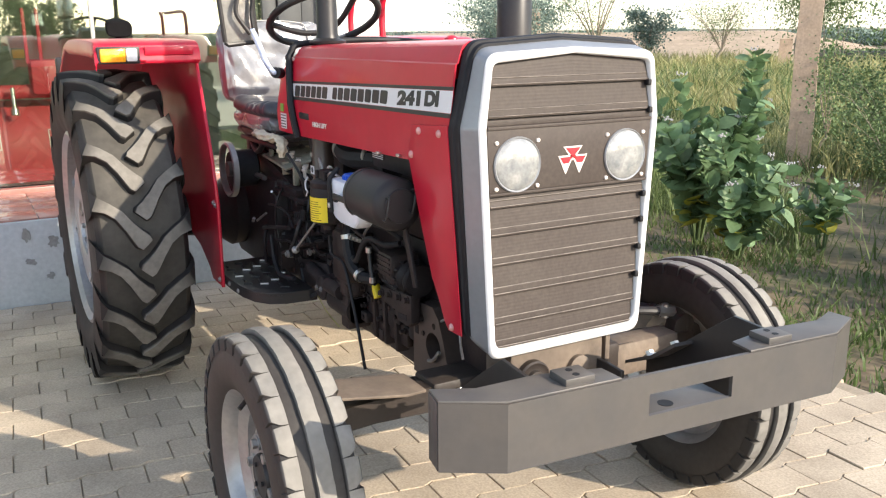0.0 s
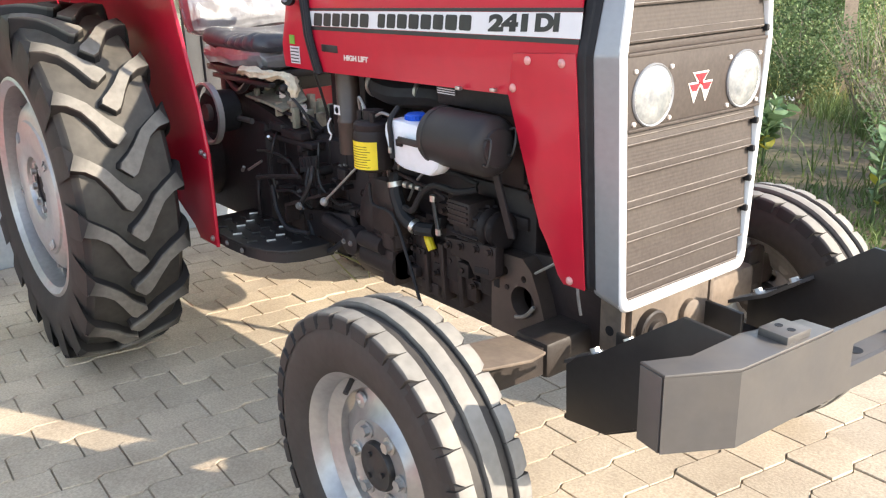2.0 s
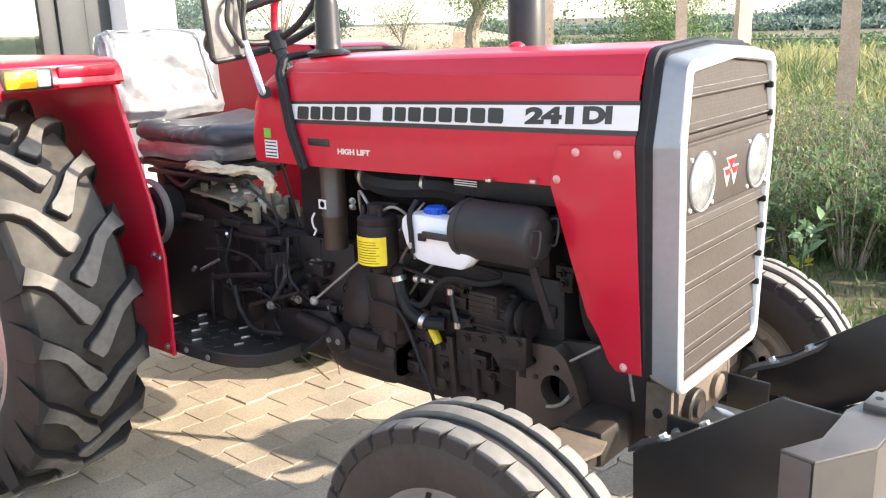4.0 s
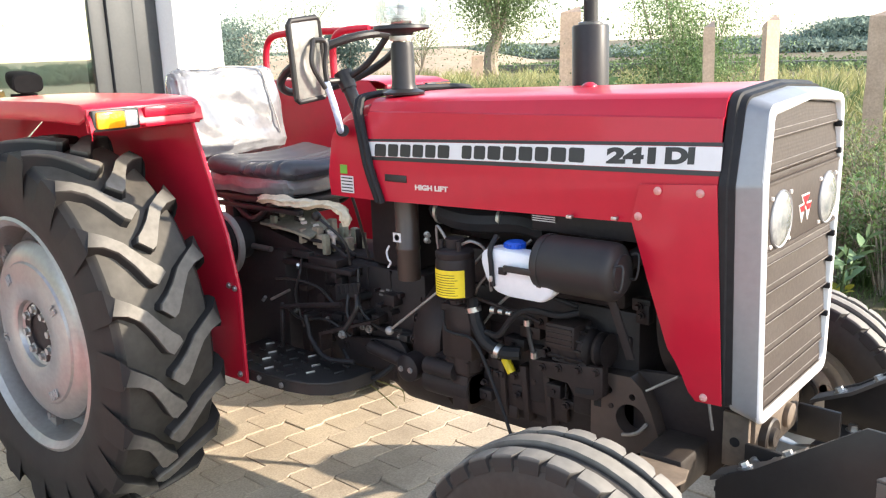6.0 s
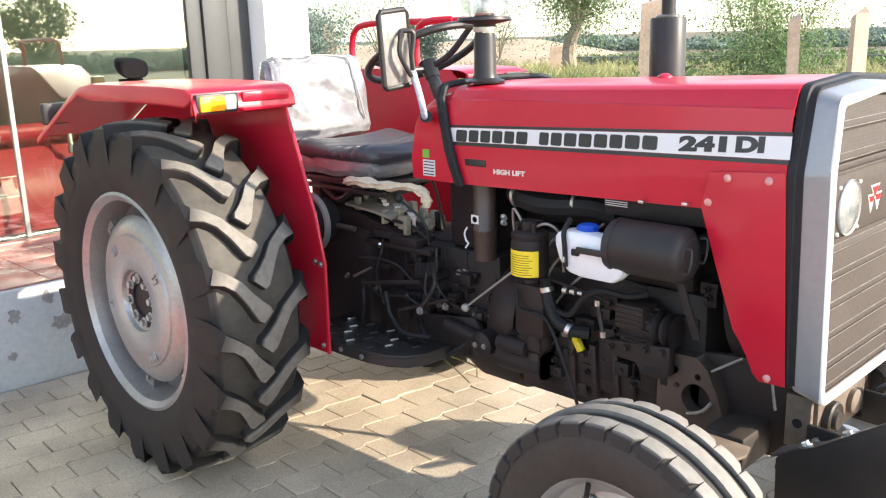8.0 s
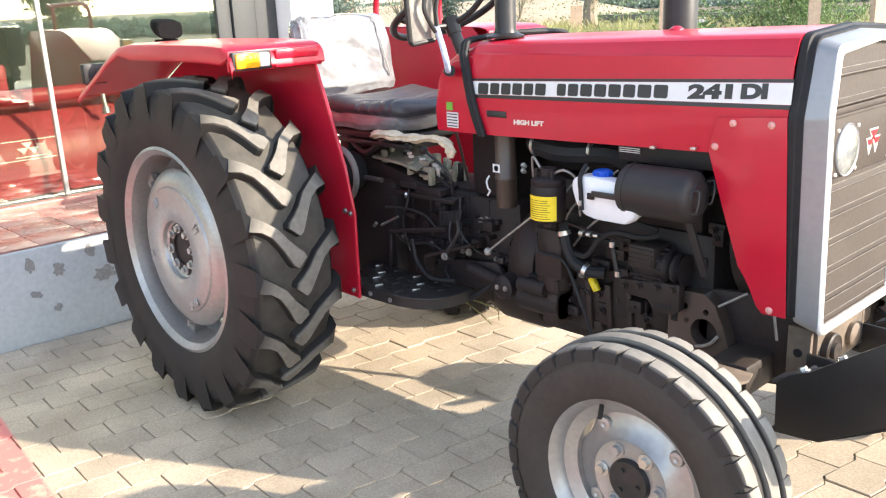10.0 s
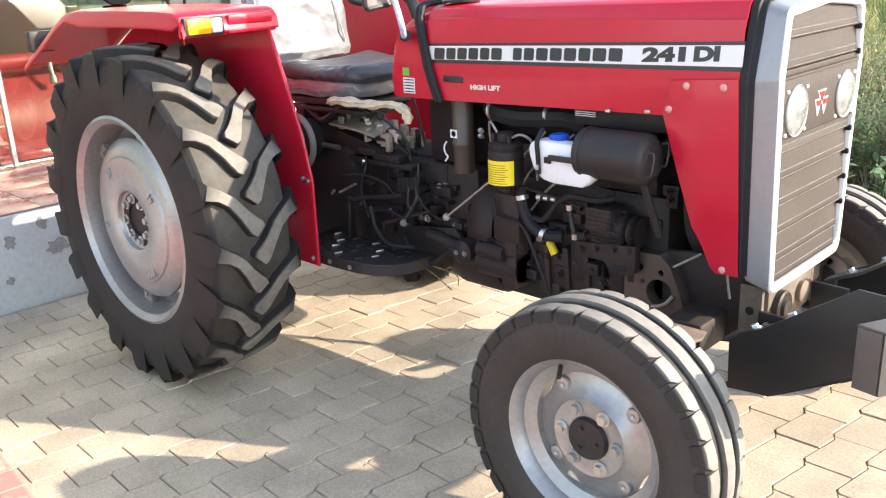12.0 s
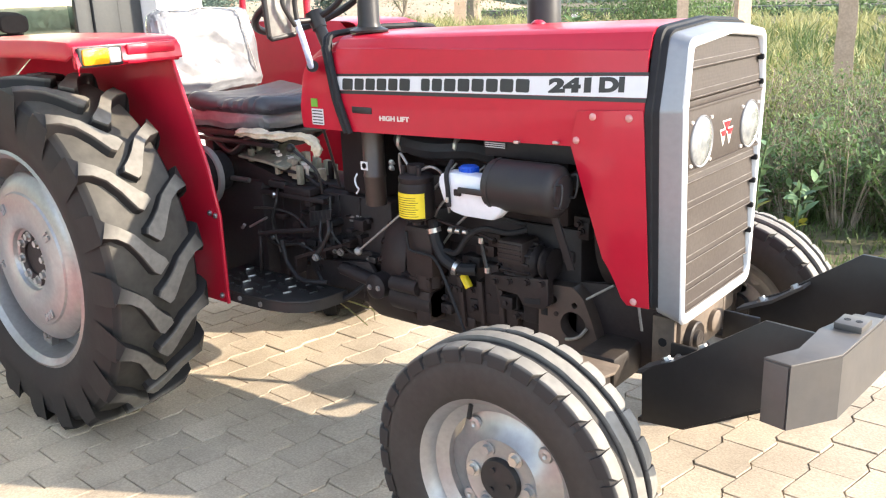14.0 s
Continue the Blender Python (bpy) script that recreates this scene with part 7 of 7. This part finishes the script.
def blades(name, count, region, height, material, label, seed, width=0.010, clump=0.5):
    """Grass as three-sided bent blades in loose clumps."""
    rnd = np.random.default_rng(seed)
    x0, x1, y0, y1 = region
    verts, faces = [], []
    centres = rnd.uniform((x0, y0), (x1, y1), (max(1, count // 14), 2))
    for k in range(count):
        cx, cy = centres[k % len(centres)]
        x, y = cx + rnd.normal(0, 0.10 * clump * 2), cy + rnd.normal(0, 0.10 * clump * 2)
        if y < y0 or (y < 1.74 and x > PAVE_X0):
            continue
        if bare(x, y) and k % 8:
            continue
        z = ground_height(x, y) - 0.02
        n = noise.noise((0.5 * x, 0.5 * y, 3.0))
        h = height * (0.45 + 0.75 * rnd.random()) * (1 + 0.7 * n)
        a = rnd.uniform(0, 2 * math.pi)
        lx, ly = h * 0.45 * rnd.normal(), h * 0.45 * rnd.normal()
        w = width * (0.6 + 0.8 * rnd.random())
        wx, wy = w * math.cos(a), w * math.sin(a)
        i = len(verts)
        verts += [(x - wx, y - wy, z), (x + wx, y + wy, z), (x + 0.35 * lx + 0.7 * wx, y + 0.35 * ly + 0.7 * wy, z + 0.6 * h), (x + 0.35 * lx - 0.7 * wx, y + 0.35 * ly - 0.7 * wy, z + 0.6 * h), (x + lx, y + ly, z + h)]
        faces += [(i, i + 1, i + 2, i + 3), (i + 3, i + 2, i + 4)]
    me = bpy.data.meshes.new(name)
    me.from_pydata(verts, [], faces)
    me.materials.append(material)
    return tagged(new(name, me), label, "grass", kind="stuff")


blades("short_grass", 16000, (-3.0, 4.5, 1.78, 4.5), 0.10, GRASS, "short green grass at the edge of the pavement", 1, 0.006)
blades("tall_grass", 46000, (-8.0, 5.5, 3.6, 11.0), 0.33, GRASS, "tall yellow-green wild grass", 2, 0.006)
blades("dry_grass", 15000, (-14.0, 2.0, 7.0, 16.0), 0.50, DRY_GRASS, "tall dry straw-coloured grass", 3, 0.010)
blades("field_grass", 26000, (-32.0, 12.0, 11.0, 34.0), 0.60, DRY_GRASS, "pale dry field grass", 4, 0.022)
blades("far_green_grass", 14000, (-20.0, 10.0, 9.0, 24.0), 0.65, GRASS, "green weeds among the dry grass", 5, 0.02)


def herb(name, at, height, spread, count, seed, material, label, leaf=0.038):
    """A loose weedy bush: thin stems with many small leaves."""
    rnd = random.Random(seed)
    ob = thing(name, label, "bush", at)
    st, lv = B(), B()
    for s in range(count):
        a = rnd.uniform(0, 2 * math.pi)
        top = Vector((spread * rnd.random() * math.cos(a), spread * rnd.random() * math.sin(a), height * (0.5 + 0.5 * rnd.random())))
        line = spline(((0.15 * top.x, 0.15 * top.y, -0.1), (0.5 * top.x, 0.5 * top.y, 0.55 * top.z), top), 5)
        hose(st, line, 0.006, 4, 1, 0.002)
        for k in range(34):
            p = line[rnd.randrange(3, len(line))]
            d = Vector((rnd.gauss(0, 1), rnd.gauss(0, 1), 0.5 + rnd.random()))
            leaf_blade(lv, p, d, (0, 0, 1), leaf * (0.6 + rnd.random()), leaf * 0.35, 0.3, 2)
    part("stem", st, BARK, ob)
    part("foliage", lv, material, ob, smooth=60)
    return ob


for k in range(13):
    rnd = random.Random(170 + k)
    herb("weed_bush", (0.4 + 0.26 * k + 0.3 * rnd.random(), 4.0 + 3.4 * rnd.random(), -0.2), 0.55 + 0.35 * rnd.random(), 0.5, 34, 180 + k, LEAF_BUSH, "feathery yellow-green weed bush in the grass")
for k in range(26):
    rnd = random.Random(370 + k)
    y = 4.0 + 4.6 * rnd.random()
    herb("weed_bush", (1.95 - 0.30 * (y - 2.5) + 1.1 * rnd.uniform(-1, 1), y, ground_height(0, y)), 0.62 + 0.42 * rnd.random(), 0.48, 44, 380 + k, LEAF_WEED if k % 3 else LEAF_BUSH, "feathery yellow-green weed bush in the grass", 0.034)
for k in range(7):
    rnd = random.Random(270 + k)
    herb("weed_bush", (0.75 + 0.24 * k + 0.15 * rnd.random(), 3.3 + 0.8 * rnd.random(), -0.12), 0.50 + 0.3 * rnd.random(), 0.36, 34, 280 + k, LEAF_BUSH, "feathery yellow-green weed bush in the grass", 0.045)
for k in range(9):
    rnd = random.Random(70 + k)
    spot = (-2.2 + 0.75 * k + 0.4 * rnd.random(), 4.8 + 2.6 * rnd.random(), -0.2)
    if bare(*spot[:2]):
        continue
    herb("weed_bush", spot, 0.75 + 0.3 * rnd.random(), 0.55, 40, 80 + k, LEAF_BUSH if k % 2 else LEAF_TREE, "tangled green weed bush in the tall grass")


def tree(at, height, crown, seed, material, label, drop=0.0, leaves=5000, trunk=0.11, leaf=0.09, clumps=46, low=0.35, name="tree", flat=0.8):
    """Tapered trunk, forking limbs, and a crown of many small leaves in uneven clumps."""
    rnd = random.Random(seed)
    ob = thing(name, label, "tree", at)
    wood = B()
    fork = height * low
    hose(wood, spline(((0, 0, -0.5), (0.03 * height * rnd.uniform(-1, 1), 0.0, 0.5 * fork), (0.02 * height, 0.02 * height, fork)), 5), trunk, 10, 1, trunk * 0.75)
    tips = []
    for k in range(7):
        a = 2 * math.pi * (k + rnd.random()) / 7
        reach = crown * (0.55 + 0.4 * rnd.random())
        tip = Vector((reach * math.cos(a), reach * math.sin(a), fork + (height - fork) * (0.45 + 0.5 * rnd.random())))
        line = spline(((0.02 * height, 0.02 * height, fork * 0.92), Vector((0.4 * tip.x, 0.4 * tip.y, fork + 0.55 * (tip.z - fork))), tip), 5)
        hose(wood, line, trunk * 0.45, 7, 1, trunk * 0.08)
        tips += line[3:]
        for q in range(3):
            s = line[rnd.randrange(4, len(line))]
            e = s + Vector((rnd.gauss(0, 0.3 * crown), rnd.gauss(0, 0.3 * crown), rnd.uniform(0, 0.25 * height)))
            hose(wood, (s, s.lerp(e, 0.5) + Vector((0, 0, 0.05 * height)), e), trunk * 0.14, 5, 3, trunk * 0.03)
            tips += [e, s.lerp(e, 0.6)]
    part("trunk", wood, BARK, ob)
    rn = np.random.default_rng(seed)
    verts, faces = [], []
    for c in range(clumps):
        t = tips[rnd.randrange(len(tips))]
        size = crown * rnd.uniform(0.12, 0.30)
        for k in range(leaves // clumps):
            p = np.array(t) + rn.normal(0, 1, 3) * size * np.array((1, 1, flat))
            if drop:
                p[2] -= drop * abs(rn.normal()) * crown
            d = rn.normal(0, 1, 3)
            d[2] -= 1.2 * (drop > 0)
            d /= np.linalg.norm(d)
            s = np.cross(d, rn.normal(0, 1, 3))
            s /= np.linalg.norm(s) + 1e-9
            L = leaf * rn.uniform(0.6, 1.4)
            W = L * (0.22 if drop else 0.38)
            i = len(verts)
            verts += [tuple(p), tuple(p + d * L * 0.5 + s * W), tuple(p + d * L), tuple(p + d * L * 0.5 - s * W)]
            faces.append((i, i + 1, i + 2, i + 3))
    me = bpy.data.meshes.new("crown")
    me.from_pydata(verts, [], faces)
    me.materials.append(material)
    cr = new("crown", me)
    cr.parent = ob
    return ob


tree((-24.36, 33.88, -0.35), 8.5, 3.2, 1, LEAF_TREE, "tall drooping grey-green tree with a rough trunk beyond the field", 0.34, 32000, 0.40, 0.13, 150, 0.26)
tree((-2.62, 8.78, -0.35), 3.2, 0.75, 2, LEAF_BUSH, "dense feathery green bush by the fence", 0.12, 15000, 0.03, 0.033, 110, 0.06, "feathery_bush", 1.3)
tree((-2.30, 8.85, -0.35), 3.0, 0.65, 3, LEAF_BUSH, "dense feathery green bush by the fence", 0.12, 11000, 0.03, 0.033, 100, 0.06, "feathery_bush", 1.3)
tree((-1.75, 8.9, -0.35), 2.5, 0.7, 14, LEAF_BUSH, "twiggy feathery green bush by the fence", 0.1, 2600, 0.02, 0.035, 60, 0.06, "feathery_bush", 1.3)
tree((-2.55, 8.15, -0.35), 2.0, 0.75, 15, LEAF_TREE, "dark twiggy shrub at the foot of the fence", 0.0, 7000, 0.03, 0.035, 90, 0.05, "twiggy_shrub", 1.1)
tree((-1.75, 7.0, -0.30), 1.15, 0.62, 16, LEAF_TREE, "dark twiggy shrub at the foot of the fence", 0.0, 6500, 0.02, 0.03, 90, 0.04, "twiggy_shrub", 1.0)
tree((-3.95, 8.7, -0.35), 2.6, 0.5, 12, LEAF_TREE, "thin twiggy shrub by the fence", 0.0, 700, 0.02, 0.05, 40, 0.12, "twiggy_shrub", 1.2)
tree((-25.3, 29.3, -0.35), 3.9, 2.0, 4, LEAF_TREE, "sparse thorny acacia with thin spreading branches", 0.0, 5000, 0.08, 0.055, 80, 0.2)
tree((-27.7, 24.0, -0.35), 5.2, 3.0, 5, LEAF_TREE, "sparse thorny acacia with thin spreading branches", 0.0, 8000, 0.10, 0.055, 110, 0.2)
tree((-38.0, 27.0, -0.35), 3.6, 2.4, 6, LEAF_HAZED, "round green tree beyond the field", 0.0, 16000, 0.15, 0.10, 90, 0.2)
tree((-0.30, 12.2, -0.35), 4.4, 1.2, 7, LEAF_TREE, "small dark tree beyond the fence", 0.0, 2200, 0.09, 0.09, 50, 0.6)
tree((-33.0, 32.0, -0.35), 3.0, 1.3, 10, LEAF_HAZED, "round bush at the far side of the field", 0.0, 3000, 0.05, 0.13, 50, 0.1)
tree((-19.0, 13.5, -0.35), 3.0, 1.6, 11, LEAF_HAZED, "leafy thorn tree beyond the field", 0.0, 9000, 0.05, 0.065, 90, 0.1)


def far_wood(name, pts, height, seed, count, material, label, size=1.6):
    """A far belt of trees as many leaf clumps with an uneven skyline."""
    rn = np.random.default_rng(seed)
    verts, faces = [], []
    for (xa, ya), (xb, yb) in zip(pts, pts[1:]):
        for k in range(count):
            u = rn.random()
            x, y = xa + (xb - xa) * u + rn.normal(0, 2.5), ya + (yb - ya) * u + rn.normal(0, 2.5)
            sky_line = height * (0.55 + 0.45 * noise.noise((0.07 * x, 0.07 * y, seed)) + 0.25 * noise.noise((0.31 * x, 0.31 * y, seed)))
            z = -0.4 + max(0.5, sky_line) * rn.random() ** 0.7
            d, e = rn.normal(0, 1, 3), rn.normal(0, 1, 3)
            d /= np.linalg.norm(d)
            s = np.cross(d, e)
            s /= np.linalg.norm(s)
            L = size * rn.uniform(0.4, 1.0)
            c = np.array((x, y, z))
            i = len(verts)
            verts += [tuple(c - d * L * 0.5), tuple(c + s * L * 0.3), tuple(c + d * L * 0.5), tuple(c - s * L * 0.3)]
            faces.append((i, i + 1, i + 2, i + 3))
    me = bpy.data.meshes.new(name)
    me.from_pydata(verts, [], faces)
    me.materials.append(material)
    return tagged(new(name, me), label, "woods", kind="stuff")


# the far belts look hazy through their pale leaf colour alone
far_wood("far_trees", ((-95, 20), (-80, 55), (-48, 80), (-15, 85), (20, 80), (60, 70)), 2.5, 1, 15000, LEAF_HAZED, "belt of far green trees with haze put into their leaf colour", 0.5)
far_wood("wooded_rise", ((-23, 89), (-20, 90), (-13, 92)), 4.0, 3, 14000, LEAF_HAZED, "wooded rise on the horizon with haze put into its leaf colour", 0.5)
far_wood("road_trees", ((48, -45), (55, -10), (60, 25), (52, 55)), 2.2, 7, 5000, LEAF_HAZED, "trees across the road, mirrored in the shop glass", 0.9)
far_wood("hedge", ((-30, 46), (0, 40), (24, 36)), 0.9, 2, 10000, LEAF_TREE, "low hedge at the end of the field", 0.28)
bm = B()
box(bm, -30, 30, 41.6, 42.0, -0.6, 0.12, 0.02)
tagged(part("boundary_wall", bm, mat("dark_field_stone", (0.15, 0.14, 0.12), (0.10, 0.095, 0.085), rough=0.9, scale=2, bump=0.3, bscale=12)), "low dark boundary wall at the end of the field", "wall", kind="structure")
# bare earth rising to a low bank in front of the far trees
bm = B()
rows = []
for k in range(25):
    a = radians(124.0 + 32.0 * k / 24)
    fade = min(1.0, k / 4, (24 - k) / 3)
    rows.append([(3 + d * math.cos(a), -1.5 + d * math.sin(a), -0.42 + fade * (0.05 + h * (1 + 0.25 * noise.noise((0.35 * k, 0.05 * d, 4.0))))) for d, h in ((46, 0.0), (54, 0.05), (63, 0.35), (72, 0.95), (79, 1.40), (83, 1.45), (88, 0.6), (92, -0.1))])
loft(bm, rows, close=False)
tagged(part("earth_bank", bm, mat("bare_buff_earth", (0.40, 0.29, 0.195), (0.30, 0.225, 0.14), rough=1.0, scale=0.35, amount=0.9, bump=0.4, bscale=3, fine=0.25), None, smooth=60), "bare buff earth rising to a low bank beyond the field", "earth bank", kind="structure")
# trees behind the road, mirrored in the shop glass
tree((15.6, 0.8, -0.1), 2.4, 0.8, 21, LEAF_TREE, "small roadside tree mirrored in the shop glass", 0.0, 5000, 0.06, 0.08, 60, 0.3)
tree((15.6, 6.5, -0.1), 3.1, 1.0, 22, LEAF_TREE, "small roadside tree mirrored in the shop glass", 0.0, 6000, 0.08, 0.08, 70, 0.3)

# ---- small pieces of the setting ----
tile_me = None
for i in range(4):
    for j in range(16):
        x, y = PLX - 0.155 - 0.252 * i, -2.05 + 0.252 * j
        if tile_me is None:
            bm = B()
            box(bm, -0.124, 0.124, -0.124, 0.124, -0.004, 0.006, 0.002)
            tob = part("tile", bm, TILE, plinth)
            tile_me = tob.data
        else:
            tob = new("tile", tile_me)
            tob.parent = plinth
        tob.location = (x, y, 0.395)

LEN, WID, TURN = 0.1945, 0.1400, radians(-3.5)


def paver_outline(shrink):
    """A zigzag-sided block: straight ends, saw-toothed long sides."""
    a, q, g = 0.010, 0.016, shrink
    w, h = WID / 2 - g, LEN / 2 - g
    right = [(w, -h), (w + a, -q), (w - a, q), (w, h)]
    left = [(-w, h), (-w + a, h - q), (-w - a, -h + q), (-w, -h)]
    return right + left


def paver_bm(bm, m=None):
    levels = ((0.0036, 0.0), (0.0021, -0.0028), (0.0021, -0.024))
    rows = []
    for g, z in levels:
        rows.append([bm.verts.new((m @ Vector((x, y, z))) if m else Vector((x, y, z))) for x, y in paver_outline(g)])
    bm.faces.new(rows[0])
    n = len(rows[0])
    for a, b in zip(rows, rows[1:]):
        for k in range(n):
            bm.faces.new((a[k], a[(k + 1) % n], b[(k + 1) % n], b[k]))


def build_pavers():
    rnd = random.Random(9)
    ux, uy = Vector((math.cos(TURN), math.sin(TURN), 0)), Vector((-math.sin(TURN), math.cos(TURN), 0))
    org = Vector((1.959, 0.252, 0))
    spots = []
    for i in range(-40, 30):
        for j in range(-40, 30):
            c = org + ux * WID * i + uy * (LEN * j + (LEN / 2 if i % 2 else 0))
            if PAVE_X0 + 0.07 < c.x < 4.6 and -3.6 < c.y < PAVE_Y1 - 0.03:
                spots.append(c)
    spots.sort(key=lambda c: (c - Vector((1.35, -0.75, 0))).length)
    bm = B()
    paver_bm(bm)
    first = part("paver", bm, PAVER, pavement, smooth=0)
    me = first.data
    rest = B()
    for k, c in enumerate(spots):
        tilt = (rnd.gauss(0, 0.004), rnd.gauss(0, 0.004))
        m = FALL @ Matrix.Translation(c + Vector((0, 0, rnd.gauss(-0.001, 0.0012)))) @ Matrix.Rotation(TURN + rnd.gauss(0, 0.004), 4, "Z") @ Matrix.Rotation(tilt[0], 4, "X") @ Matrix.Rotation(tilt[1], 4, "Y")
        if k < 300:
            ob = first if k == 0 else new("paver", me)
            ob.parent = pavement
            ob.matrix_local = m
        else:
            paver_bm(rest, m)
    tagged(part("outer_pavers", rest, PAVER, pavement, smooth=0), kind="stuff")


build_pavers()
